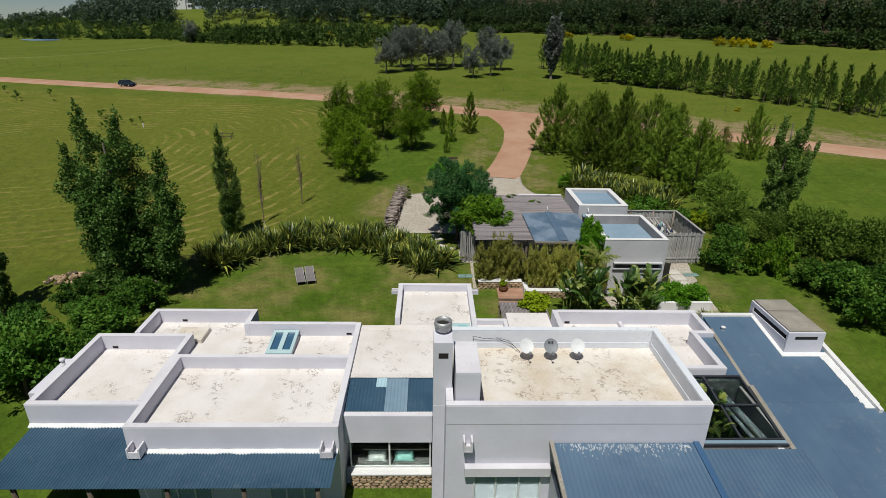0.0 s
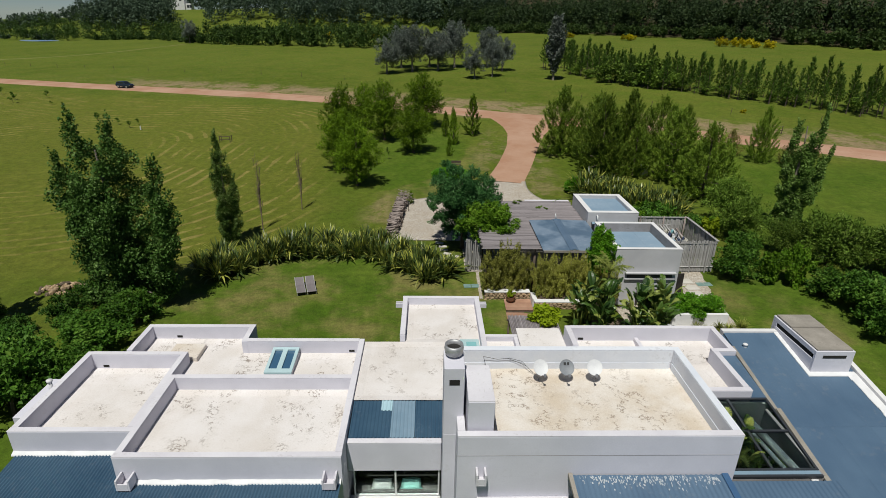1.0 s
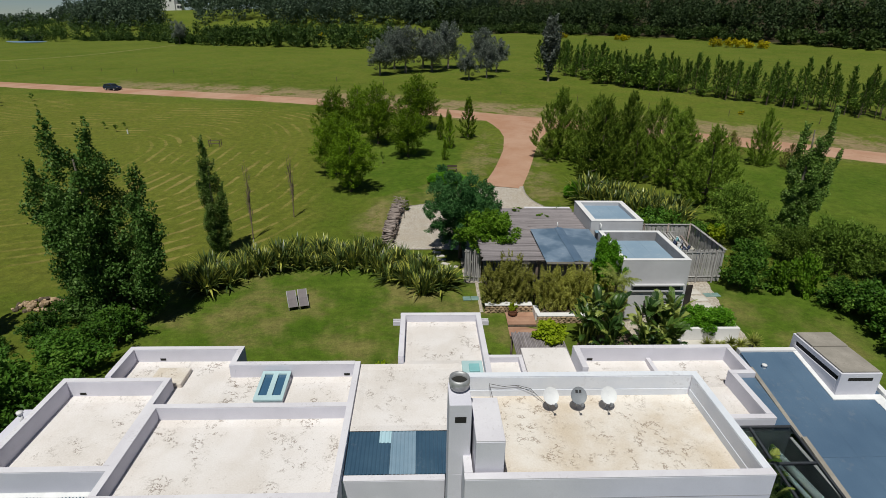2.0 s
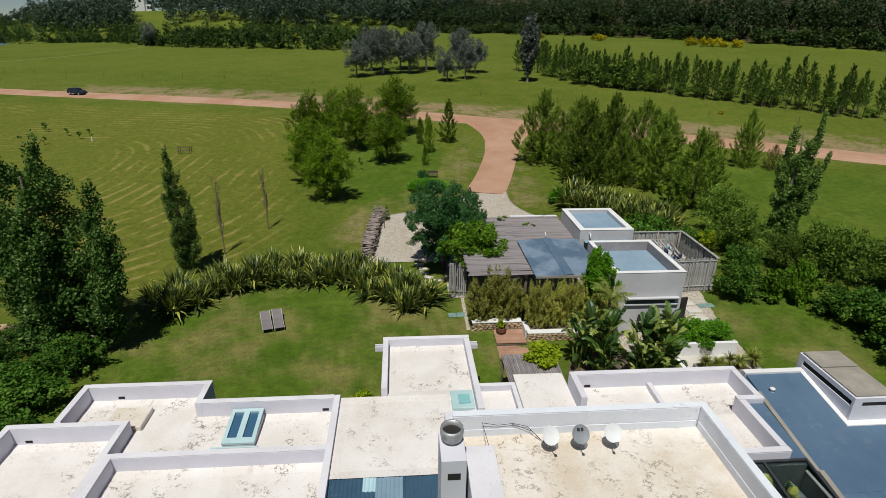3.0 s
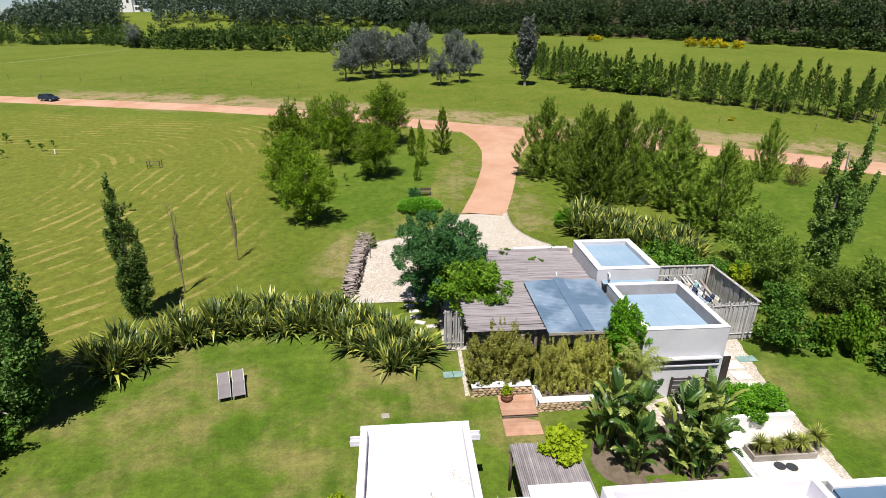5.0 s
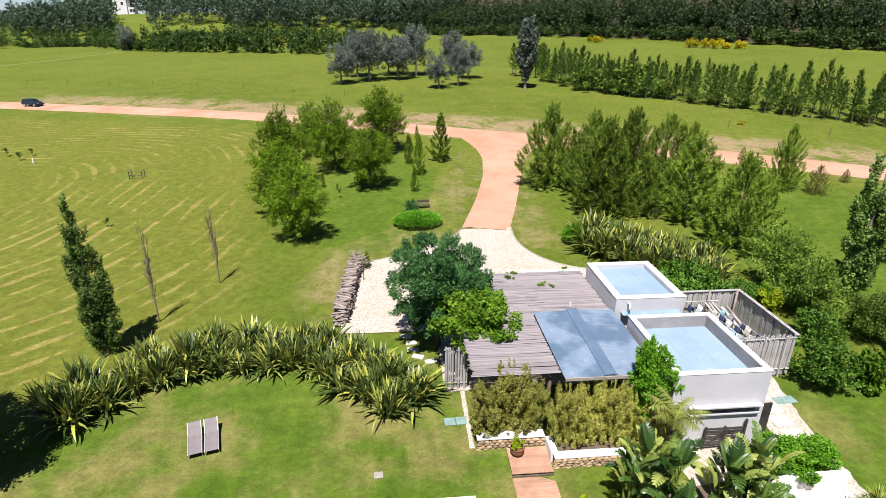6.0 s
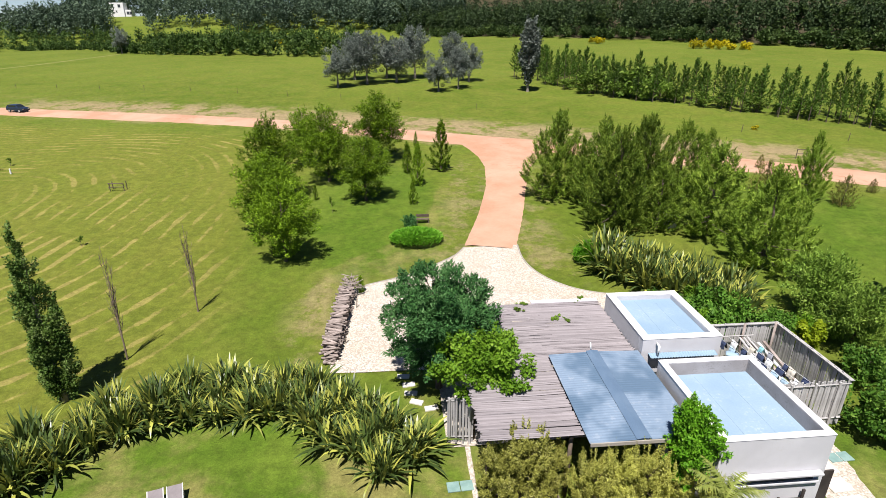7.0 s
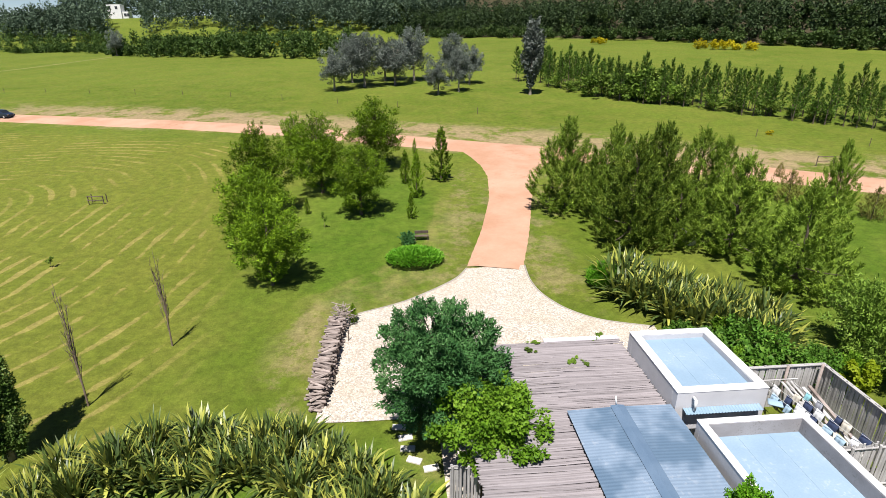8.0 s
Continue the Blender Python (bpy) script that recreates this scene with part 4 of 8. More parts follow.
def lathe_dome(c, r, h):
    bm = bmesh.new()
    rings = [[bm.verts.new((c[0] + q * r * math.cos(k * 0.5236), c[1] + q * r * math.sin(k * 0.5236), c[2] + z * h)) for k in range(12)] for q, z in ((0.7, -0.1), (0.7, 0.55), (1.0, 0.6), (0.85, 0.85), (0.3, 1.0))]
    for a, b in zip(rings, rings[1:]):
        for k in range(12):
            bm.faces.new((a[k], a[(k + 1) % 12], b[(k + 1) % 12], b[k]))
    bm.faces.new(rings[-1])
    return bm


metal_sheet(13.65, 19.0, 21.0, 27.4, rz, M_METAL, "slate-blue membrane metal roof", [15.5, 17.3])
metal_sheet(13.65, 19.35, 8.0, 20.99, rz, M_METAL, "slate-blue membrane metal roof", [15.5, 17.4])
hwall("wall", [(13.66, 18.9, 27.15, 27.38, G0, 4.35), (18.75, 18.95, 8.0, 27.1, G0, 2.0)], M_WHITE)
bm = bmesh.new()
for a, b, w in ((24.2, 27.7, 0.26), (20.7, 24.2, 0.26), (20.35, 20.7, 0.2)):
    vs = box(bm, 19.0, 19.0 + w, a, b, 0, 0.2)
    for v in vs:
        v.co.z += rz(0, v.co.y) - 0.02
part("edge_gutter", bm, M_WHITE, house, "white rendered roof edge with gutter")
bm = bmesh.new()
y = 20.6
while y < 24.3:
    l_, w = rnd.uniform(0.12, 0.3), 0.42 + 0.1 * (y - 20.6) / 3.7 + rnd.uniform(-0.05, 0.05)
    for v in box(bm, 18.99 - w, 18.99, y, y + l_, 0, 0.03):
        v.co.z += rz(0, v.co.y) + 0.004
    y += l_
part("edge_sealant", bm, M_FLASH, house, "ragged white sealant along the roof edge")["kind"] = "stuff"
bm = bmesh.new()
for v in box(bm, 13.62, 16.68, 27.41, 27.72, -0.3, 0.09):
    v.co.z += rz(0, 27.4)
part("edge_coping", bm, M_WHITE, house, "white rendered coping at the back of the metal roof")
part("vent_dome", lathe_dome((14.3, 26.3, rz(0, 26.3)), 0.14, 0.2), M_WHITE, house, "small white roof vent", True)
bm = bmesh.new()
vs = box(bm, 13.45, 13.64, 21.9, 26.2, 0, 0.10) + box(bm, 13.52, 13.74, 17.6, 21.9, 0.05, 0.16)
for v in vs:
    v.co.z += rz(0, v.co.y) + 0.02
part("edge_board", bm, M_CONCRETE, house, "worn timber edge board")
# lantern on the metal roof
hwall("lantern_wall", [(16.7, 18.7, 24.4, 24.55, 3.6, 5.25), (16.7, 16.85, 24.56, 28.05, 3.6, 4.75), (18.55, 18.7, 24.56, 28.05, 3.6, 5.25), (16.85, 18.55, 27.9, 28.05, 3.6, 5.25), (16.7, 16.85, 24.56, 28.05, 5.0, 5.25), (16.7, 16.85, 27.7, 28.05, 4.76, 4.99)])
hwall("lantern_slot", [(16.74, 16.8, 24.7, 27.69, 4.76, 4.99), (17.1, 18.3, 24.39, 24.398, 4.85, 5.02)], M_SOOT_HOLE, "dark plate for a shaded ventilation slot", 0.0)
hwall("lantern_lid", [(16.78, 18.62, 24.48, 26.6, 5.26, 5.33), (16.78, 18.62, 26.65, 27.95, 5.26, 5.36)], M_CONCRETE, "stained concrete lid")
bm = bmesh.new()
for r in ((16.45, 16.69, 24.1, 27.6), (16.69, 18.95, 24.1, 24.39)):
    vs = box(bm, *r, 0, 0.05)
    for v in vs:
        v.co.z += rz(0, v.co.y) + 0.005
part("sealant_strip", bm, M_FLASH, house, "white sealant strip round the lantern")
# low lean-to in front of the tall block
lz = lambda x, y: 4.0 + 0.13 * (y - 17.7)
corr_part("lean_to_roof", 2.95, 8.95, 8.0, 17.7, lz, M_METAL, "slate-blue ribbed lean-to roof", 0.2, 0.012)
corr_part("lean_to_roof", 9.0, 13.6, 8.0, 17.7, lambda x, y: lz(x, y) - 0.35, M_METAL, "slate-blue ribbed lean-to roof", 0.2, 0.012)
fl = part("ridge_flashing", boxes((8.8, 9.05, 8.0, 17.7, 0, 0.05)), plain_mat("bright_blue_flashing", (0.045, 0.105, 0.210), 0.45), house, "blue metal flashing")
for v in fl.data.vertices:
    v.co.z += lz(0, v.co.y + 24) + 0.02
bm = bmesh.new()
for k in range(260):
    x, y = rnd.uniform(3.2, 8.6), 17.66 - abs(rnd.gauss(0, 0.22))
    w, l = rnd.uniform(0.015, 0.05), rnd.uniform(0.03, 0.14)
    z = lz(x, y) + 0.016
    q = [bm.verts.new(v) for v in ((x, y - l, lz(x, y - l) + 0.018), (x + w, y - l * 0.8, lz(x, y - l) + 0.022), (x + w, y, z), (x, y, z))]
    bm.faces.new(q)
part("flaked_sealant", bm, M_FLAKE, house, "flaking white sealant", False)["kind"] = "stuff"
hwall("wall", [(3.0, 13.6, 8.2, 8.4, G0, 2.4), (2.98, 3.1, 8.4, 17.7, G0, 2.5)])
fl = part("edge_board", boxes((2.78, 2.94, 8.0, 17.72, 0, 0.14)), M_CONCRETE, house, "worn timber edge board")
for v in fl.data.vertices:
    v.co.z += lz(0, v.co.y + 24) - 0.04
# glazed patio roof with plants under it
gzz = lambda y: 3.5 + 0.12 * (y - 18)
glass_roof = hang(new("glass_roof"), house, "dark framed glass roof over an indoor garden")
glass_roof.location = Vector((11.5, 20, 3.5)) - base_of(house)


def sloped(rows, z0, z1):
    bm = bmesh.new()
    for r in rows:
        for v in box(bm, *r, z0, z1):
            v.co.z += gzz(v.co.y)
    return bm


GX1 = 13.2
part("frame", sloped(((9.36, GX1, 17.98, 18.08), (9.36, GX1, 18.3, 18.37), (9.36, GX1, 22.18, 22.28), (9.36, 9.44, 18.37, 22.18), (GX1 - 0.1, GX1, 18.37, 22.18)), 0, 0.1), M_DARKFRAME, glass_roof)
for r in ((11.26, 11.36, 18.37, 22.18), (9.45, 11.25, 20.28, 20.37), (11.37, GX1 - 0.11, 20.28, 20.37)):
    part("glazing_bar", sloped((r,), 0.0, 0.1), M_DARKFRAME, glass_roof)
part("eaves_bar", sloped(((9.36, GX1, 18.1, 18.28),), 0.02, 0.07), M_METAL_PALE, glass_roof, "pale metal eaves bar")
for a, b, c, d in ((9.45, 11.25, 18.38, 20.27), (11.37, GX1 - 0.11, 18.38, 20.27), (9.45, 11.25, 20.38, 22.17), (11.37, GX1 - 0.11, 20.38, 22.17)):
    part("pane", sloped(((a, b, c, d),), 0.05, 0.062), M_GLASS, glass_roof)
# low strip of metal roof between the wing and the main metal roof
part("valley_roof", sloped(((12.52, 13.44, 22.3, 25.58), (13.47, 13.6, 25.6, 27.3)), -0.25, -0.18), M_METAL, house, "slate-blue valley strip beside the wing")
hwall("patio_wall", [(9.35, 13.25, 18.0, 18.15, G0, 3.45), (13.25, 13.43, 18.2, 22.28, G0, 3.45), (9.35, 13.2, 22.13, 22.26, G0, 3.9)], M_GREYWALL)
hwall("patio_floor", [(9.35, 13.24, 18.2, 22.1, G0, -1.0)], M_MORTAR)
part("white_pipe", tubes(((12.75, 18.6, 3.1), (12.05, 21.6, 3.5), 0.16)), M_WHITE, house, "thick white pipe under the glass", True)
part("white_pipe", tubes(((12.4, 18.6, 3.0), (11.75, 21.6, 3.4), 0.09)), M_COPING, house, "white pipe under the glass", True)
part("gutter_outlet", tubes(((12.7, 17.9, 3.42), (12.95, 17.9, 3.42), 0.09)), M_WHITE, house, "white gutter outlet", True)

# skylights
aq = plain_mat("aqua_skylight_frame", (0.42, 0.56, 0.59), 0.5)
glz = plain_mat("deep_blue_glazing", (0.045, 0.11, 0.19), 0.08, 0.0, 0.8)
x0, x1, y0, y1, z = -11.3, -9.85, 25.95, 28.05, 2.8
s = hang(new("skylight"), house, "pale aqua double skylight on the roof")
s.location = Vector((x0, y0, 2.7)) - base_of(house)
part("kerb", boxes((x0 + 0.02, x1 - 0.02, y0 + 0.02, y1 - 0.02, 2.55, z - 0.004), bevel=0.015), M_COPING, s)
xm = (x0 + x1) / 2
bm = bmesh.new()
for r in ((x0, x1, y0, y0 + 0.32), (x0, x1, y1 - 0.2, y1), (x0, x0 + 0.17, y0 + 0.32, y1 - 0.2), (x1 - 0.17, x1, y0 + 0.32, y1 - 0.2), (xm - 0.13, xm + 0.13, y0 + 0.32, y1 - 0.2)):
    for v in box(bm, *r, z, z + 0.1):
        v.co.z += 0.1 * (v.co.y - y0)
part("frame", bm, aq, s)
for a, b in ((x0 + 0.17, xm - 0.13), (xm + 0.13, x1 - 0.17)):
    bm = bmesh.new()
    for v in box(bm, a, b, y0 + 0.32, y1 - 0.2, z + 0.005, z + 0.02):
        v.co.z += 0.1 * (v.co.y - y0)
    part("pane", bm, glz, s)
h = hang(new("roof_hatch"), house, "flat grey hatch with a pale aqua rim")
h.location = Vector((x0, 25.2, 2.7)) - base_of(house)
part("rim", boxes((-11.75, -9.7, 25.05, 25.13, 2.58, 2.76), (-11.75, -9.7, 25.82, 25.9, 2.58, 2.76), (-11.75, -11.67, 25.13, 25.82, 2.58, 2.76), (-9.78, -9.7, 25.13, 25.82, 2.58, 2.76), bevel=0.01), aq, h)
part("lid", boxes((-11.66, -9.79, 25.14, 25.81, 2.58, 2.72), bevel=0.01), M_GREYWALL, h)
s = hang(new("skylight"), house, "small pale aqua roof light")
s.location = Vector((0, 27.5, 3.2)) - base_of(house)
part("kerb", boxes((-0.85, 0.24, 27.15, 28.5, 3.2, 3.38), bevel=0.02), plain_mat("pale_aqua_frame", (0.390, 0.540, 0.555), 0.5), s)
part("pane", boxes((-0.5, 0.05, 27.45, 28.1, 3.385, 3.47), bevel=0.02), plain_mat("aqua_dome", (0.225, 0.465, 0.480), 0.2), s)

# satellite dishes
def dish(x, y, z, mat, label, turn):
    d = thing("satellite_dish", (x, y, z), label, "satellite dish", "roof dishes")
    bm = bmesh.new()
    n_, m_ = 28, 6
    rr = [[] for _ in range(m_ + 1)]
    for side, off in ((0, 0.0), (1, -0.015)):
        layer = []
        for j in range(m_ + 1):
            r = 0.345 * max(j / m_, 0.02)
            layer.append([bm.verts.new((r * math.cos(k * 6.2832 / n_), r * 1.08 * math.sin(k * 6.2832 / n_), 0.55 * r * r + off)) for k in range(n_)])
        for j in range(m_):
            for k in range(n_):
                q = (layer[j][k], layer[j][(k + 1) % n_], layer[j + 1][(k + 1) % n_], layer[j + 1][k])
                bm.faces.new(q if side == 0 else q[::-1])
    m4 = Matrix.Translation((x, y, z + 0.75)) @ Matrix.Rotation(turn, 4, "Z") @ Matrix.Rotation(radians(48), 4, "X")
    bmesh.ops.transform(bm, matrix=m4, verts=bm.verts)
    part("reflector", bm, mat, d, "", True)
    part("mast", tubes(((x, y + 0.12, z), (x, y + 0.1, z + 0.62), 0.025), ((x, y + 0.1, z + 0.62), (x, y + 0.02, z + 0.74), 0.03)), M_STEEL, d)
    part("arm", tubes((m4 @ Vector((0, -0.36, 0.06)), m4 @ Vector((0, -0.42, 0.42)), 0.018)), M_STEEL, d)
    o = part("receiver", boxes((-0.05, 0.05, -0.05, 0.05, -0.06, 0.08), bevel=0.015), M_DISHG, d)
    o.location = (m4 @ Vector((0, -0.42, 0.45))) - Vector((x, y, z)) + o.location
    for v in o.data.vertices:
        v.co += Vector((x, y, z))
    return d


dish(2.5, 22.6, 4.8, M_DISHW, "white satellite dish on the roof", 0.15)
g_dish = dish(3.7, 22.6, 4.8, M_DISHG, "grey satellite dish with a dark mark on the roof", 0.0)
m4 = Matrix.Translation((3.7, 22.6, 5.55)) @ Matrix.Rotation(radians(48), 4, "X")
bm = boxes((-0.13, -0.02, 0.12, 0.24, 0.035, 0.045), (0.03, 0.12, 0.12, 0.24, 0.035, 0.045))
bmesh.ops.transform(bm, matrix=m4, verts=bm.verts)
part("mark", bm, M_BLACK, g_dish, "plain dark mark")
dish(5.0, 22.6, 4.8, M_DISHW, "white satellite dish on the roof", -0.12)

# ---- garage, pergola and service yard ----
garage = thing("garage", (10, 45, 0.6), "white rendered garage with pale blue flat roofs and parapets", "garage")


def gpart(name, rows, mat, label="", bevel=0.012, parent=None):
    if name in ("wall", "coping", "parapet_lining", "window_hood"):
        for r in rows[:-1]:
            part(name, boxes(r, bevel=bevel), mat, parent or garage, label)
        rows = rows[-1:]
    return part(name, boxes(*rows, bevel=bevel), mat, parent or garage, label)


def flat_room(x0, x1, y0, y1, zt, zr, t, inner_mat, base):
    gpart("wall", [(x0, x1, y0, y0 + t, base, zt), (x0, x1, y1 - t, y1, base, zt), (x0, x0 + t, y0 + t, y1 - t, base, zt), (x1 - t, x1, y0 + t, y1 - t, base, zt)], M_GWHITE)
    gpart("coping", [(x0 - 0.02, x1 + 0.02, y0 - 0.02, y0 + t + 0.01, zt + 0.004, zt + 0.05), (x0 - 0.02, x1 + 0.02, y1 - t - 0.01, y1 + 0.02, zt + 0.004, zt + 0.05), (x0 - 0.02, x0 + t + 0.01, y0 + t + 0.012, y1 - t - 0.012, zt + 0.004, zt + 0.05), (x1 - t - 0.01, x1 + 0.02, y0 + t + 0.012, y1 - t - 0.012, zt + 0.004, zt + 0.05)], M_WHITE, "white coping")
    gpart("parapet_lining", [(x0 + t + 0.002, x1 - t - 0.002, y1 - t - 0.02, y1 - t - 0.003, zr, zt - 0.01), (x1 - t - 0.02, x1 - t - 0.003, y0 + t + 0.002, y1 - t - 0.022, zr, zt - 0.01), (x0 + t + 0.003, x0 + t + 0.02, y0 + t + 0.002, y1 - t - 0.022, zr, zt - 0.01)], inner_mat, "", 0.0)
    w = (x1 - x0 - 2 * t) / 3
    for k in range(3):
        gpart("roof_sheet", [(x0 + t + 0.001 + k * w, x0 + t - 0.001 + (k + 1) * w, y0 + t, y1 - t, zr - 0.1, zr + 0.002 * k)], M_BLUE_ROOF, "pale blue roofing membrane", 0.004)


flat_room(10.95, 15.3, 45.6, 50.95, 5.25, 4.98, 0.42, M_GWHITE, 3.2)
gpart("wall", [(11.2, 15.2, 46.4, 50.9, 0.2, 3.19)], M_GWHITE)
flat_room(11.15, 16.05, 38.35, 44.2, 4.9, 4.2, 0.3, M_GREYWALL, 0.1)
part("white_awning", corrugated(11.3, 15.0, 45.2, 45.58, lambda x, y: 4.45 + 0.2 * (y - 45.6), 0.15, 0.015), M_METAL_PALE, garage, "pale blue corrugated awning strip")
part("drain_pipe", tubes(((11.7, 45.55, 5.05), (11.7, 45.3, 5.0), 0.06), ((11.7, 45.3, 5.05), (11.7, 45.3, 4.5), 0.06)), M_FRAME, garage, "white drain pipe", True)
# front of the blue-roofed room
gpart("wall_shadow_gap", [(12.2, 15.6, 38.33, 38.345, 2.62, 3.0)], M_DARKFRAME, "dark strip window", 0.0)
gpart("window_hood", [(12.0, 15.8, 38.05, 38.33, 3.02, 3.12), (12.0, 15.8, 38.2, 38.34, 2.5, 2.6)], M_GWHITE, "white window hood")
M_DARKWOOD = rough_mat("dark_stained_timber", (0.030, 0.024, 0.022), (0.055, 0.045, 0.040), 0.8, 1.5, 20, 0.4, 0.01)
gate = hang(new("gate_leaf"), garage, "dark timber field gate leaning on the wall")
gate.location = Vector((13.6, 38.2, 0.4)) - base_of(garage)
for r in ((12.75, 14.75, 38.16, 38.22, 0.62, 0.74), (12.75, 14.75, 38.16, 38.22, 0.98, 1.08), (12.75, 14.75, 38.16, 38.22, 1.3, 1.4), (12.75, 14.75, 38.16, 38.22, 1.62, 1.74)):
    part("rail", boxes(r, bevel=0.01), M_DARKWOOD, gate)
for x in (12.68, 13.7, 14.76):
    part("stile", boxes((x, x + 0.12, 38.14, 38.24, 0.5, 1.82 if x < 14.5 else 2.2), bevel=0.015), M_DARKWOOD, gate)
part("brace", tubes(((12.85, 38.14, 0.68), (13.7, 38.14, 1.68), 0.04), n=6), M_DARKWOOD, gate)
part("brace", tubes(((13.85, 38.14, 1.68), (14.7, 38.14, 0.68), 0.04), n=6), M_DARKWOOD, gate)
gate.location.x += 0.4
part("side_door", boxes((16.09, 16.55, 38.38, 38.46, 0.4, 2.95), bevel=0.01), M_DARKWOOD, garage, "dark open door leaf")

# timber pole roof: weathered poles, each its own piece
pergola = thing("pergola_roof", (5, 46, 0.6), "weathered grey timber pole roof over the carport", "pergola")
PZ = 4.15
shapes = []
for k in range(6):
    bm = bmesh.new()
    L, segs, n = 1.0, 3, 6
    prev = None
    for i in range(segs + 1):
        r = 0.5 * rnd.uniform(0.85, 1.12)
        dy, dz = rnd.uniform(-0.25, 0.25), rnd.uniform(-0.25, 0.25)
        ring = [bm.verts.new((L * i / segs, dy + r * math.cos(q * 6.2832 / n), dz + r * math.sin(q * 6.2832 / n))) for q in range(n)]
        if prev:
            for q in range(n):
                bm.faces.new((prev[q], ring[q], ring[(q + 1) % n], prev[(q + 1) % n]))
        else:
            bm.faces.new(ring[::-1])
        prev = ring
    bm.faces.new(prev)
    bmesh.ops.recalc_face_normals(bm, faces=list(bm.faces))
    me = bpy.data.meshes.new("pole")
    bm.to_mesh(me)
    bm.free()
    me.materials.append(M_POLE)
    shapes.append(me)
count = 0
y = 40.15
while y < 52.1:
    d = rnd.uniform(0.052, 0.078)
    x0 = 1.5 + 0.03 * rnd.random() + (0 if y < 49 else (y - 49) * 0.55)
    x1 = (5.9 + rnd.uniform(0, 0.3)) if y < 45.8 else 10.85
    cuts = [x0 + rnd.uniform(-0.12, 0.12)]
    if y < 45.8:
        cuts += [x1]
    else:
        cuts += [rnd.uniform(4.8, 7.4), x1 + rnd.uniform(-0.1, 0.05)]
    for a, b in zip(cuts, cuts[1:]):
        ob = new("pole", rnd.choice(shapes))
        ob.location = Vector((a, y, PZ + rnd.uniform(-0.015, 0.03))) - base_of(pergola)
        ob.scale = (b - a + rnd.uniform(0, 0.1), d * 1.08, d)
        ob.rotation_euler = (0, rnd.uniform(-0.004, 0.004), rnd.uniform(-0.006, 0.006))
        ob.parent = pergola
        count += 1
    y += d * 0.94
for x in (2.2, 4.2, 6.3, 8.4, 10.4):
    y1 = 52.0 if x > 3.3 else 49.5
    part("beam", tubes(((x, 40.2, PZ - 0.14), (x, y1, PZ - 0.14), 0.08)), M_BARK, pergola, "", True)
for x, y in ((1.9, 40.5), (1.9, 44.5), (5.6, 40.5), (10.4, 40.6), (3.6, 51.6), (7.5, 51.7), (10.6, 51.7)):
    part("post", tubes(((x, y, gz(x, y) - 0.1), (x, y, PZ - 0.2), 0.1)), M_BARK, pergola, "", True)
part("edge_board", boxes((6.6, 10.9, 52.0, 52.35, PZ + 0.02, PZ + 0.1), bevel=0.01), M_COPING, pergola, "pale flat edge board")
# metal sheet over the pergola
gar_z = lambda x, y: 4.42 + 0.02 * (y - 42)
carport = thing("carport_roof", (8.5, 42.5, 4.4), "weathered blue corrugated metal sheets over the carport", "roof")
for k, (a, b) in enumerate(((6.0, 8.34), (8.36, 10.9))):
    bm = corrugated(39.4, 45.9, a, b, lambda y, x: gar_z(x, y) + 0.004 * k - 0.03 * abs(x - 8.35), 0.17, 0.005)
    for v in bm.verts:
        v.co.x, v.co.y = v.co.y, v.co.x
    bmesh.ops.reverse_faces(bm, faces=list(bm.faces))
    part("roof_sheet", bm, M_METAL_GAR, carport)
bm = bmesh.new()
q = [(8.02, 0.02), (8.04, 0.035), (8.35, 0.075), (8.66, 0.035), (8.68, 0.02)]
for (xa, za), (xb, zb) in zip(q, q[1:]):
    bm.faces.new([bm.verts.new(v) for v in ((xa, 39.38, gar_z(0, 39.4) + za), (xb, 39.38, gar_z(0, 39.4) + zb), (xb, 45.95, gar_z(0, 46) + zb), (xa, 45.95, gar_z(0, 46) + za))])
part("ridge_cap", bm, M_RIDGE, carport, "ridge capping strip")
part("vent_pipe", tubes(((8.35, 46.0, 4.4), (8.25, 46.0, 5.0), 0.04)), M_FRAME, carport, "thin white vent pipe", True)
part("fascia", boxes((6.0, 10.9, 39.3, 39.36, 4.2, 4.36)), M_CONCRETE, carport)

# slatted service yard
def slat_meshes(h, w=0.11, t=0.03):
    out = []
    for k in range(4):
        bm = boxes((0, w, 0, t, 0, h + 0.04 * k), bevel=0.006)
        me = bpy.data.meshes.new("slat")
        bm.to_mesh(me)
        bm.free()
        me.materials.append(M_SLAT)
        out.append(me)
    return out


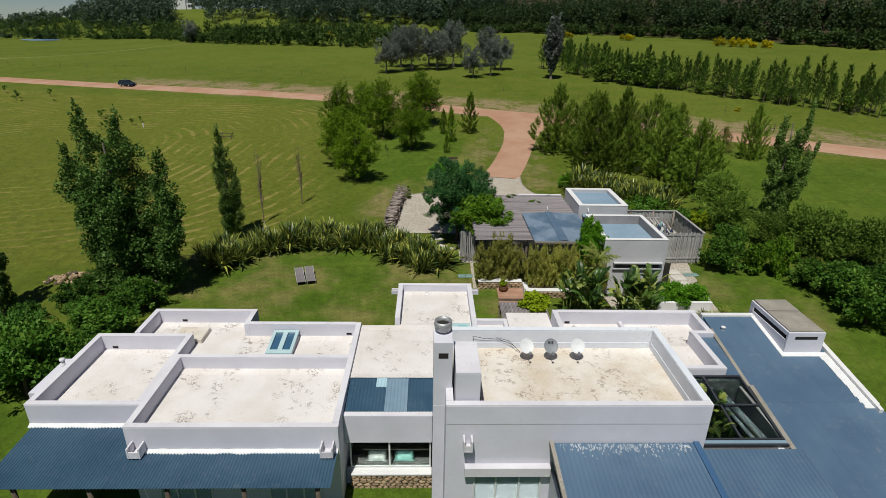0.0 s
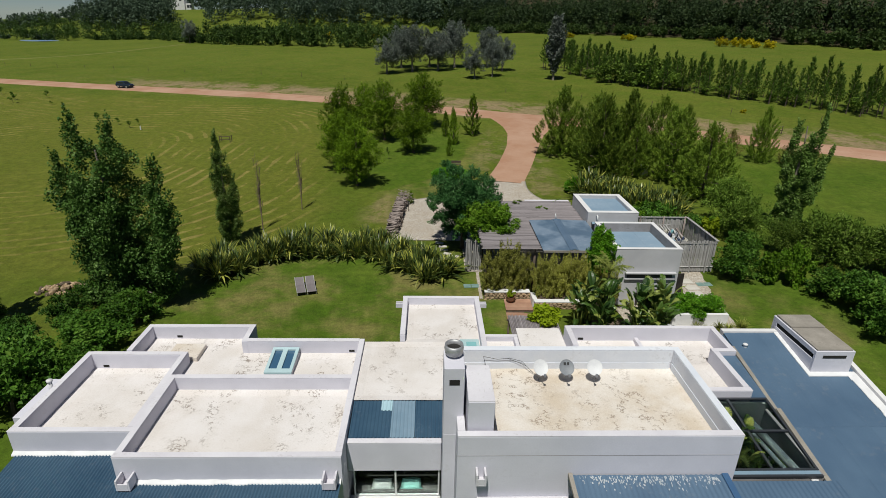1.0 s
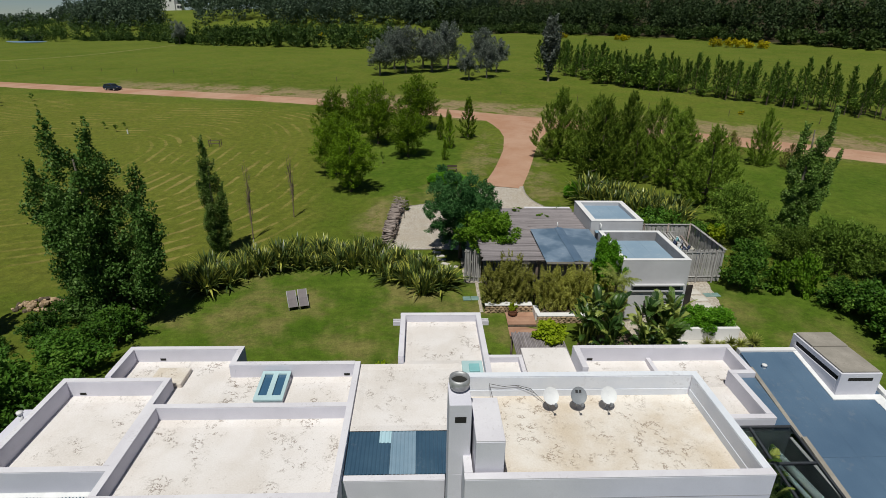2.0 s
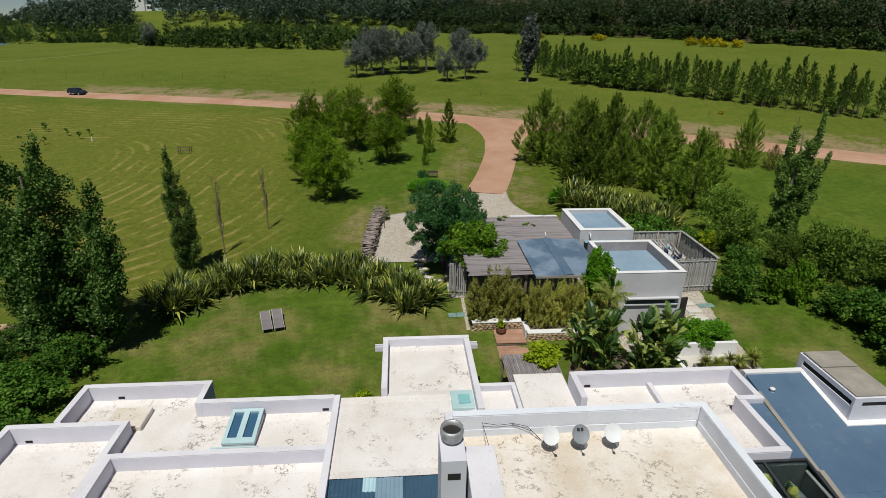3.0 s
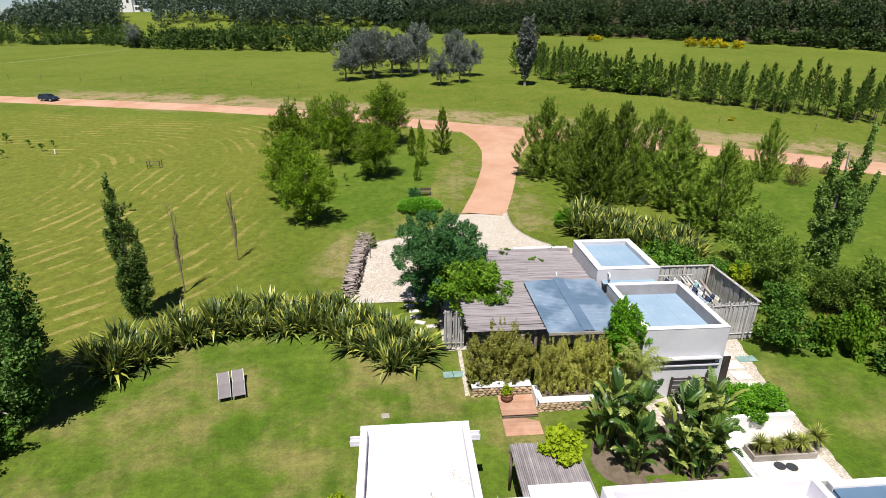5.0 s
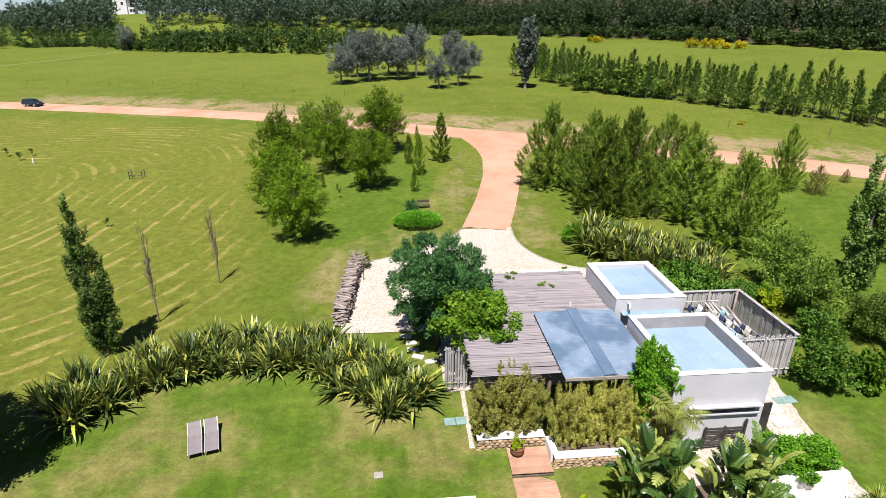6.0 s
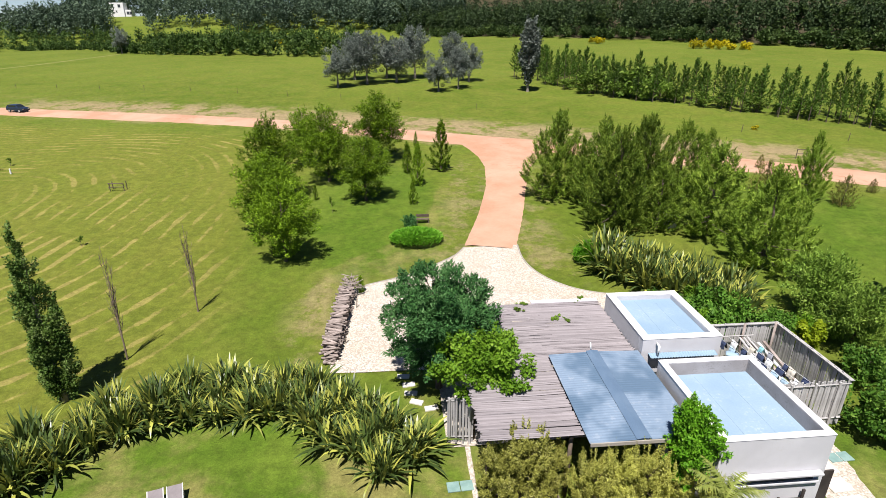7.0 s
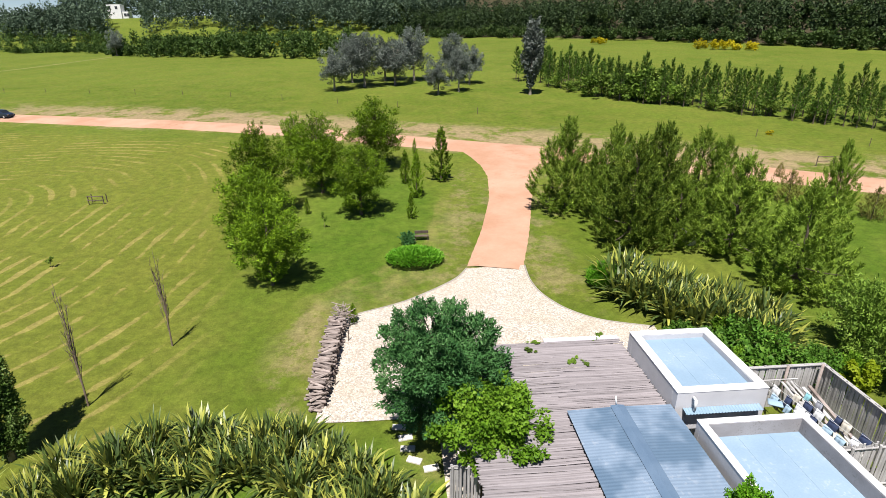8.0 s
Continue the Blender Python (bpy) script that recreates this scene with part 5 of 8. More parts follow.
def slat_fence(name, a, b, z0, h, label, gap=0.125, posts=True):
    a, b = Vector(a), Vector(b)
    f = thing(name, (a.x, a.y, z0), label, "fence", "service yard fences" if name == "slat_fence" else "")
    d = b - a
    n, ang = int(d.length / gap), math.atan2(d.y, d.x)
    ms = slat_meshes(h)
    for i in range(n):
        ob = new("slat", rnd.choice(ms))
        p = a + d * (i / n)
        ob.location = (p.x - a.x, p.y - a.y, rnd.uniform(-0.03, 0.03))
        ob.rotation_euler = (rnd.uniform(-0.015, 0.015), rnd.uniform(-0.012, 0.012), ang)
        ob.parent = f
    nrm = Vector((-d.y, d.x, 0)).normalized()
    for z in (0.45, h - 0.15):
        p, q = a + nrm.to_2d() * 0.06, b + nrm.to_2d() * 0.06
        part("rail", tubes(((p.x, p.y, z0 + z), (q.x, q.y, z0 + z), 0.04), n=6), M_SLAT, f)
    for i in range(4):
        p = a + d * ((i + 0.5) / 4) + nrm.to_2d() * 0.13
        part("post", tubes(((p.x, p.y, z0 - 0.1), (p.x, p.y, z0 + h + 0.02), 0.06), n=7), M_SLAT, f)
    return f


YZ = 0.75
slat_fence("slat_fence", (21.5, 43.6), (16.1, 43.5), YZ, 2.75, "silvered vertical board fence round the drying yard")
slat_fence("slat_fence", (21.5, 49.5), (21.5, 43.62), YZ, 2.75, "silvered vertical board fence round the drying yard")
slat_fence("slat_fence", (15.35, 49.45), (21.48, 49.5), YZ, 2.75, "silvered vertical board fence round the drying yard")
part("top_rail", boxes((21.4, 21.62, 43.5, 49.6, 3.53, 3.57), (15.4, 21.39, 49.4, 49.6, 3.53, 3.57)), M_SLAT, thing("fence_cap", (21.5, 46.5, 3.5), "grey timber capping rail on the yard fence", "rail"))
line = thing("clothes_line", (18.5, 46.5, 0.8), "clothes lines strung across the drying yard", "clothes line")
for k, x in enumerate((17.9, 18.5, 19.1, 19.7)):
    part("cord", tubes(((x + 0.3, 43.9, 2.95), (x - 0.3, 49.2, 2.95), 0.008), n=4), M_FRAME, line)
for a, b in (((17.5, 43.95, 2.95), (20.5, 43.95, 2.95)), ((17.2, 49.15, 2.95), (19.9, 49.15, 2.95))):
    part("end_bar", tubes((a, b, 0.035)), M_SLAT, line)
cloth_cols = [("white", (0.560, 0.568, 0.584)), ("pale blue", (0.272, 0.384, 0.480)), ("dark blue", (0.024, 0.036, 0.080)), ("cream", (0.496, 0.464, 0.400)), ("grey", (0.200, 0.208, 0.240)), ("turquoise", (0.200, 0.416, 0.464))]
cloth_mats = [(n_, plain_mat(n_.replace(" ", "_") + "_cloth", c, 0.95)) for n_, c in cloth_cols]
for k in range(22):
    name_, mat_ = cloth_mats[(2, 1, 0, 2, 4, 1, 2, 3, 5, 2, 0)[k % 11]]
    y, xk = 44.4 + (k // 4) * 0.8 + rnd.uniform(-0.2, 0.2), k % 4
    x = (17.9, 18.5, 19.1, 19.7)[xk] + 0.3 - 0.6 * (y - 43.9) / 5.3
    w, h = rnd.uniform(0.3, 0.6), rnd.uniform(0.4, 0.8)
    bm = bmesh.new()
    cols = 8
    g = [[bm.verts.new((x + side * 0.03 + s_ * 0.05 * math.sin(i * 1.6 + k) * s_ + s_ * 0.1 * side, y + w * i / cols, 2.97 - h * s_)) for i in range(cols + 1)] for side, s_ in ((-1, 1.0), (-1, 0.5), (0, 0.0), (1, 0.5), (1, 0.85))]
    for ra, rb in zip(g, g[1:]):
        for i in range(cols):
            bm.faces.new((ra[i], ra[i + 1], rb[i + 1], rb[i]))
    solo("laundry", bm, mat_, f"{name_} laundry hanging on the clothes line", "laundry", "laundry on the line", smooth=True)
for k in range(3):
    bm = tubes(((19.9 + 0.25 * k, 44.2, 0.95 + 0.12 * k), (18.9 + 0.25 * k, 49.0, 2.9), 0.06), n=6)
    solo("leaning_plank", bm, M_SLAT, "long grey timber leaning in the drying yard", "timber", "leaning timbers")

for k in range(4):
    bm = boxes((19.2 + 0.34 * k, 19.38 + 0.34 * k, 44.3, 48.8, -0.05, 0.05), bevel=0.01)
    o = solo("leaning_beam", bm, M_LOG if k % 2 else M_SLAT, "thick brown timber beam propped in the drying yard", "timber", "propped beams")
    o.matrix_basis = Matrix.Translation((0, 46.5, 2.25)) @ Matrix.Rotation(0.12 + 0.03 * k, 4, "X") @ Matrix.Translation((0, -46.5, 0))
for k, (x, y, z, w, l, mi) in enumerate(((19.0, 45.2, 2.5, 0.8, 1.3, 3), (18.5, 46.6, 2.62, 0.7, 0.9, 0), (19.6, 44.6, 2.45, 0.9, 0.6, 2), (17.6, 47.6, 2.7, 0.6, 0.7, 1))):
    bm = boxes((-w / 2, w / 2, -l / 2, l / 2, -0.07, 0.07), bevel=0.06)
    for v in bm.verts:
        v.co.z += 0.06 * math.sin(v.co.x * 7 + k) * math.cos(v.co.y * 5)
    o = solo("folded_bedding", bm, cloth_mats[mi][1], f"{cloth_mats[mi][0]} bedding laid over the beams to dry", "bedding", "bedding in the yard", smooth=True)
    o.matrix_basis = pose(x, y, z, 8 * (k % 3), 5, 20 * k)
for x in (17.0, 19.2, 21.2):
    solo("yard_post", tubes(((x, 49.2, 0.6), (x, 49.2, 3.75), 0.07)), M_LOG, "brown round post inside the drying yard", "post", "yard posts", smooth=True)

# picket gate beside the pergola
slat_fence("garden_gate", (1.85, 44.3), (0.45, 44.4), 0.35, 2.85, "silvered timber picket gate beside the pergola", 0.15)

# ---- garden between house and garage ----
def planter_wall(x0, x1, y0, y1, z0, z1, label, stone_z):
    w = thing("planter_wall", (x0, y0, z0), label, "wall", "stone planter walls")
    part("core", boxes((x0, x1, y0, y1, z0 - 0.3, z1 - 0.06)), M_MORTAR, w)
    part("cap", boxes((x0 - 0.04, x1 + 0.04, y0 - 0.04, y1 + 0.04, z1 - 0.055, z1 + 0.03), bevel=0.015), M_WHITE, w, "white painted cap")
    stones_on(w, x0, x1, stone_z, z1 - 0.08, y0 - 0.02)
    return w


planter_wall(1.75, 5.2, 39.35, 39.8, 0.1, 0.85, "brown fieldstone planter wall with a white cap", 0.05)
planter_wall(5.35, 9.6, 37.75, 38.15, 0.0, 0.85, "brown fieldstone planter wall with a white cap", 0.0)
w_side = boxes((5.25, 5.6, 38.16, 39.33, -0.1, 0.86), bevel=0.02)
solo("low_wall", w_side, M_WHITE, "low white painted garden wall", "wall")
deck = thing("timber_deck", (4.2, 37, 0.1), "terracotta-stained timber boardwalk with steps", "deck")
for k in range(36):
    y = 39.15 - k * 0.146
    z = 0.36 if y > 37.4 else (0.2 if y > 36.0 else 0.02)
    x0 = 3.2 - 0.03 * (39.2 - y)
    bm = boxes((x0, x0 + 2.05, y - 0.138, y, z - 0.05, z), bevel=0.006)
    part("plank", bm, M_DECK, deck)
part("riser", boxes((3.15, 5.2, 37.3, 37.36, 0.0, 0.3)), M_BARK, deck)
part("riser", boxes((3.1, 5.15, 35.9, 35.96, -0.1, 0.14)), M_BARK, deck)
slat_roof = thing("slatted_shade", (4, 31.7, 0.0), "weathered grey slatted timber shade roof", "shade roof")
for k in range(34):
    x = 2.55 + k * 0.092
    bm = tubes(((x, 29.4 + rnd.uniform(-0.05, 0.05), 2.42), (x + 0.02, 32.9 + rnd.uniform(-0.08, 0.08), 2.42 + rnd.uniform(-0.01, 0.02)), 0.045), n=6)
    part("pole", bm, M_POLE, slat_roof)
for y in (32.5, 29.6):
    part("beam", boxes((2.45, 5.7, y, y + 0.12, 2.24, 2.36)), M_BARK, slat_roof)
for x in (2.6, 5.55):
    part("post", tubes(((x, 32.55, gz(x, 32.5) - 0.1), (x, 32.55, 2.3), 0.07)), M_BARK, slat_roof, "", True)


def lathe(bm, c, prof, n=20):
    c = Vector(c)
    rings = [[bm.verts.new(c + Vector((r * math.cos(k * 6.2832 / n), r * math.sin(k * 6.2832 / n), z))) for k in range(n)] for r, z in prof]
    for a, b in zip(rings, rings[1:]):
        for k in range(n):
            bm.faces.new((a[k], a[(k + 1) % n], b[(k + 1) % n], b[k]))
    bm.faces.new(rings[0][::-1])
    return bm


pot = thing("plant_pot", (3.65, 38.7, 0.36), "round clay pot with a lime-green plant on the deck", "plant pot")
part("pot", lathe(bmesh.new(), (3.65, 38.7, 0.37), [(0.2, 0), (0.33, 0.15), (0.36, 0.3), (0.33, 0.42), (0.36, 0.45), (0.3, 0.46), (0.28, 0.4)]), M_CLAY, pot, "", True)

# sun loungers
def lounger(x, y, rot, backrest):
    d = thing("sun_lounger", (0, 0, 0), "taupe sling sun lounger with pale frame on the lawn", "sun lounger", "loungers on the lawn")
    w, l = 0.66, 1.45
    part("sling", boxes((-w / 2 + 0.03, w / 2 - 0.03, -l, 0, 0.30, 0.325), bevel=0.008), M_FABRIC, d)
    b = bmesh.new()
    box(b, -w / 2 + 0.03, w / 2 - 0.03, 0, 0.8, 0.30, 0.325, None)
    m4 = Matrix.Translation((0, 0, 0.31)) @ Matrix.Rotation(radians(backrest), 4, "X") @ Matrix.Translation((0, 0, -0.31))
    bmesh.ops.transform(b, matrix=m4, verts=b.verts)
    part("backrest", b, M_FABRIC, d)
    for s in (-1, 1):
        part("rail", boxes((s * w / 2 - 0.025, s * w / 2 + 0.025, -l, 0.0, 0.27, 0.335), bevel=0.01), M_ALU, d)
        b = boxes((s * w / 2 - 0.025, s * w / 2 + 0.025, 0.0, 0.82, 0.28, 0.335), bevel=0.01)
        bmesh.ops.transform(b, matrix=m4, verts=b.verts)
        part("back_rail", b, M_ALU, d)
        for yy in (-l + 0.12, -0.15):
            part("leg", tubes(((s * (w / 2), yy, 0), (s * (w / 2), yy, 0.29), 0.022), n=6), M_ALU, d)
        part("back_strut", tubes(((s * w / 2, 0.5, 0.02), (s * w / 2, 0.6, 0.29 + 0.6 * math.sin(radians(backrest)) * 0.9), 0.015), n=6), M_ALU, d)
    d.matrix_basis = Matrix.Translation((x, y, gz(x, y))) @ Matrix.Rotation(rot, 4, "Z")
    return d


lounger(-12.95, 41.45, 0.30, 24)
lounger(-12.15, 41.62, 0.28, 28)

# stepping stones, path, covers
for k, (x, y) in enumerate(((-1.6, 50.1), (-1.3, 49.3), (-1.2, 48.5), (-0.9, 47.7), (-0.1, 47.1))):
    bm = boxes((-0.38, 0.38, -0.2, 0.2, -0.05, 0.06), bevel=0.02)
    o = solo("stepping_stone", bm, M_PAVER, "pale rectangular stepping stone in the lawn", "stepping stone", "stepping stones")
    o.matrix_basis = pose(x, y, gz(x, y) + 0.02, 0, 0, rnd.uniform(-25, 10))
ribbon("path", [(20.4, 45.0, 1.3), (19.0, 41.5, 2.4), (18.4, 38.0, 2.6), (19.0, 35, 1.4), (19.2, 32.4, 1.0), (19.2, 29, 1.0)], 1.5, M_GRAVEL, 0.04, "pale gravel side path", "path", 50, 0.1)
for k in range(6):
    bm = boxes((-0.55, 0.55, -0.42, 0.42, -0.05, 0.03), bevel=0.02)
    o = solo("paving_slab", bm, M_PAVER, "pale square paving slab in the gravel path", "paving slab", "path slabs")
    y = 41.9 - k * 1.05
    o.matrix_basis = pose(18.55 + 0.08 * (k % 2), y, gz(18.6, y) + 0.06, 0, 0, 4)
ribbon("court", [(16.9, 38.6, 2.2), (14.5, 37.4, 2.4), (11.5, 37.0, 2.2)], 2.2, M_GRAVEL, 0.05, "pale gravel strip by the garage wall", "path", 20, 0.1)
for x, y in ((0.85, 41.5), (19.9, 41.4)):
    bm = boxes((-0.62, -0.02, -0.3, 0.3, 0, 0.06), (0.02, 0.62, -0.3, 0.3, 0, 0.06), bevel=0.01)
    o = solo("inspection_cover", bm, M_TEALPLATE, "faded teal inspection cover set in the grass", "cover", "inspection covers")
    o.matrix_basis = pose(x, y, gz(x, y), 0, 0, 3)
o = solo("lawn_cover", boxes((-0.22, 0.22, -0.2, 0.2, 0, 0.05), bevel=0.01), M_CONCRETE, "small square concrete cover in the lawn", "cover")
o.matrix_basis = pose(-3.3, 38.1, gz(-3.3, 38.1), 0, 0, 5)
ribbon("gravel_strip", [(1.55, 45.0, 0.3), (1.5, 42.0, 0.3), (1.5, 39.4, 0.3)], 0.3, M_GRAVEL, 0.03, "narrow gravel strip along the planter", "path", 14, 0.03)
# white planters by the side path
for x0, x1, y0, y1, h in ((14.75, 18.75, 35.3, 35.55, 0.95), (14.5, 14.74, 31.5, 35.55, 0.4)):
    solo("garden_wall", boxes((x0, x1, y0, y1, gz(x0, y0) - 0.3, gz(x0, y0) + h), bevel=0.02), M_WHITE, "low white rendered garden wall", "wall", "garden walls")
solo("terrace_slab", boxes((14.75, 18.75, 31.6, 35.29, -0.3, gz(18.7, 35.3) + 0.05), bevel=0.02), M_PAVER, "pale concrete slab in the corner by the house", "paving", kind="structure")
trough = thing("planter_box", (16.75, 33.4, 0.25), "long grey concrete planter box with yuccas", "planter")
for b_ in ((15.05, 18.45, 33.0, 33.09, 0.2, 0.68), (15.05, 18.45, 33.81, 33.9, 0.2, 0.68), (15.05, 15.14, 33.1, 33.8, 0.2, 0.68), (18.36, 18.45, 33.1, 33.8, 0.2, 0.68)):
    part("side", boxes(b_, bevel=0.01), M_CONCRETE, trough)
part("soil", boxes((15.15, 18.35, 33.1, 33.8, 0.2, 0.6)), M_MORTAR, trough, "dark soil")
for x, y in ((16.2, 32.62), (16.75, 32.5)):
    solo("saucer", tubes(((x, y, gz(18.7, 35.3) + 0.055), (x, y, gz(18.7, 35.3) + 0.13), 0.22, 0.27), n=16), M_DARKFRAME, "dark round plant saucer on the pale slab", "saucer", "saucers")
# earth under the large-leaved plants
bed_bm = bmesh.new()
ring = [(10.6 + (3.5 + 0.5 * noise.noise((k * 0.7, 5, 0))) * math.cos(k * 0.2618), 34.0 + (2.3 + 0.4 * noise.noise((k * 0.9, 9, 0))) * math.sin(k * 0.2618)) for k in range(24)]
hub_ = bed_bm.verts.new((10.6, 34.0, gz(10.6, 34.0) + 0.1))
inner = [bed_bm.verts.new((10.6 + (x - 10.6) * 0.6, 34 + (y - 34) * 0.6, gz(x, y) + 0.09)) for x, y in ring]
outer = [bed_bm.verts.new((x, y, gz(x, y) + 0.035)) for x, y in ring]
skirt = [bed_bm.verts.new((10.6 + (x - 10.6) * 1.03, 34 + (y - 34) * 1.03, gz(x, y) - 0.08)) for x, y in ring]
for k in range(24):
    k2 = (k + 1) % 24
    bed_bm.faces.new((hub_, inner[k], inner[k2]))
    bed_bm.faces.new((inner[k], outer[k], outer[k2], inner[k2]))
    bed_bm.faces.new((outer[k], skirt[k], skirt[k2], outer[k2]))
solo("planting_bed", bed_bm, M_MORTAR, "brown earth bed under large-leaved plants", "plant bed", kind="structure")

# stacked firewood
pile = thing("firewood_stack", (-5.9, 56.5, 0.7), "long stack of split grey-brown firewood on gravel", "firewood")
logs = []
for k in range(7):
    bm = bmesh.new()
    n = rnd.choice((4, 5, 6))
    prev = None
    for i in range(3):
        ring = [bm.verts.new((-0.5 + 0.5 * i, 0.5 * rnd.uniform(0.75, 1.1) * math.cos(q * 6.2832 / n), 0.5 * rnd.uniform(0.75, 1.1) * math.sin(q * 6.2832 / n))) for q in range(n)]
        if prev:
            for q in range(n):
                bm.faces.new((prev[q], ring[q], ring[(q + 1) % n], prev[(q + 1) % n]))
        else:
            bm.faces.new(ring[::-1])
        prev = ring
    bm.faces.new(prev)
    bmesh.ops.recalc_face_normals(bm, faces=list(bm.faces))
    me = bpy.data.meshes.new("log")
    bm.to_mesh(me)
    bm.free()
    me.materials.append(M_LOG)
    logs.append(me)


def log_row(n_logs, y0, y1, layer):
    for i in range(n_logs):
        y = y0 + (y1 - y0) * (i + rnd.random() * 0.6) / n_logs
        x = -6.25 + (y - 51.5) * 0.075 + rnd.uniform(-0.1, 0.1)
        ob = new("log", rnd.choice(logs))
        d = rnd.uniform(0.12, 0.2)
        ob.location = Vector((x, y, gz(x, y) + 0.1 + layer * 0.14 + rnd.uniform(-0.03, 0.05))) - base_of(pile)
        ob.scale = (rnd.uniform(0.7, 1.25), d, d)
        ob.rotation_euler = (rnd.uniform(0, 3), rnd.uniform(-0.2, 0.2), rnd.uniform(-0.55, 0.55))
        ob.parent = pile


for layer in range(8):
    log_row(48 - layer, 51.8 + 0.1 * layer, 60.6 - 0.08 * layer, layer)
for k in range(45):
    ob = new("branch", logs[k % 7])
    y = rnd.gauss(60.6, 0.45)
    ob.location = Vector((-5.45 + rnd.gauss(0, 0.25), y, gz(-5.4, y) + 1.0 + rnd.uniform(-0.5, 0.55))) - base_of(pile)
    ob.scale = (rnd.uniform(0.8, 1.6), 0.06, 0.06)
    ob.rotation_euler = (0, rnd.uniform(-0.6, 0.6), rnd.uniform(0, 3.1))
    ob.parent = pile
for x, y in ((-5.35, 54.0), (-4.85, 58.6)):
    bm = tubes(((x, y, gz(x, y) - 0.1), (x + 0.08, y, gz(x, y) + 0.85), 0.035), n=6)
    solo("stake", bm, M_BARK, "short wooden stake beside the firewood", "stake", "firewood stakes")

# heap of field stones at the edge of the hay field
heap = thing("rubble_heap", (-31.6, 41.5, gz(-31.6, 41.5)), "low heap of brown field stones at the field edge", "stone heap")
for k in range(80):
    bm = bmesh.new()
    bmesh.ops.create_icosphere(bm, subdivisions=1, radius=rnd.uniform(0.1, 0.27))
    a, q = rnd.uniform(0, 6.28), rnd.random() ** 0.6
    x, y = -31.6 + 2.3 * q * math.cos(a), 41.5 + 1.1 * q * math.sin(a)
    for v in bm.verts:
        v.co = v.co * rnd.uniform(0.75, 1.15) + Vector((x, y, gz(x, y) + 0.55 * (1 - q)))
    part("stone", bm, M_STONE if k % 3 else M_MORTAR, heap)

# parked-still car on the road, bench-shaped rail frame, white box, far details
def car(x, y, rot):
    c = thing("car", (0, 0, 0), "dark blue hatchback car on the dirt road", "car")
    prof = [(-2.1, 0.35), (-2.12, 0.75), (-2.0, 1.0), (-1.75, 1.42), (-1.3, 1.5), (0.1, 1.5), (0.45, 1.42), (1.0, 1.02), (1.9, 0.88), (2.1, 0.7), (2.12, 0.35)]
    bm = bmesh.new()
    sec = []
    for s, k in ((-0.86, 0.0), (-0.8, 1.0), (0.8, 1.0), (0.86, 0.0)):
        sec.append([bm.verts.new((px, s * (1 - 0.16 * max(0, (pz - 0.95) / 0.55)), pz if k or pz < 0.9 else pz - 0.03)) for px, pz in prof])
    m = len(prof)
    for a, b in zip(sec, sec[1:]):
        for i in range(m):
            bm.faces.new((a[i], a[(i + 1) % m], b[(i + 1) % m], b[i]))
    bm.faces.new(sec[0][::-1])
    bm.faces.new(sec[-1])
    bmesh.ops.recalc_face_normals(bm, faces=list(bm.faces))
    part("body", bm, M_CARPAINT, c, "", False)
    gl = plain_mat("car_glass", (0.015, 0.019, 0.022), 0.08, 0, 0.8)
    ws = part("windscreen", boxes((-0.42, 0.42, -0.62, 0.62, -0.015, 0.015)), gl, c)
    ws.matrix_basis = pose(0.75, 0, 1.24, 0, 35.5, 0)
    for s in (-1, 1):
        part("side_window", boxes((-1.5, 0.45, s * 0.8 - 0.02, s * 0.8 + 0.02, 1.05, 1.38), bevel=0.01), gl, c)
        for px in (-1.32, 1.3):
            w = tubes(((px, s * 0.9, 0.32), (px, s * 0.7, 0.32), 0.32), n=18)
            wh = part("wheel", w, M_TYRE, c)
            part("rim", tubes(((px, s * 0.915, 0.32), (px, s * 0.89, 0.32), 0.2), n=14), M_ALU, wh)
        part("headlight", boxes((2.06, 2.14, s * 0.6 - 0.15, s * 0.6 + 0.15, 0.66, 0.78), bevel=0.01), M_ALU, c)
    c.matrix_basis = Matrix.Translation((x, y, gz(x, y) + 0.06)) @ Matrix.Rotation(rot, 4, "Z")


car(-78.5, 145.6, -0.36)
# Stands for a post-and-rail frame; the seat and backrest are made up.
bench = thing("timber_bench", (1.0, 74.6, gz(1, 74.6)), "small dark timber rail frame, built in the shape of a bench, behind a green bush", "bench")
zb = gz(1, 74.6)
part("seat", boxes((0.4, 1.7, 74.4, 74.85, zb + 0.4, zb + 0.46)), M_BARK, bench)
part("backrest", boxes((0.4, 1.7, 74.86, 74.92, zb + 0.55, zb + 0.85)), M_BARK, bench)
for x in (0.45, 1.6):
    part("leg", boxes((x, x + 0.07, 74.45, 74.9, zb - 0.05, zb + 0.39)), M_BARK, bench)
# field edges: wire fence posts beyond the road, a sapling guard, a rail frame on the verge
fence = thing("field_fence", (0, 150, gz(0, 150)), "line of thin wooden posts along the far verge", "fence")
for (ax, ay), (bx, by) in zip(((-190, 216), (-100, 182), (-50, 165), (0, 141), (30, 122)), ((-100, 182), (-50, 165), (0, 141), (30, 122), (80, 92))):
    n = int(math.hypot(bx - ax, by - ay) / 12)
    for i in range(n):
        x, y = ax + (bx - ax) * i / n, ay + (by - ay) * i / n
        part("post", tubes(((x, y, gz(x, y) - 0.2), (x + rnd.uniform(-0.05, 0.05), y, gz(x, y) + 1.2), 0.05), n=5), M_BARK, fence)


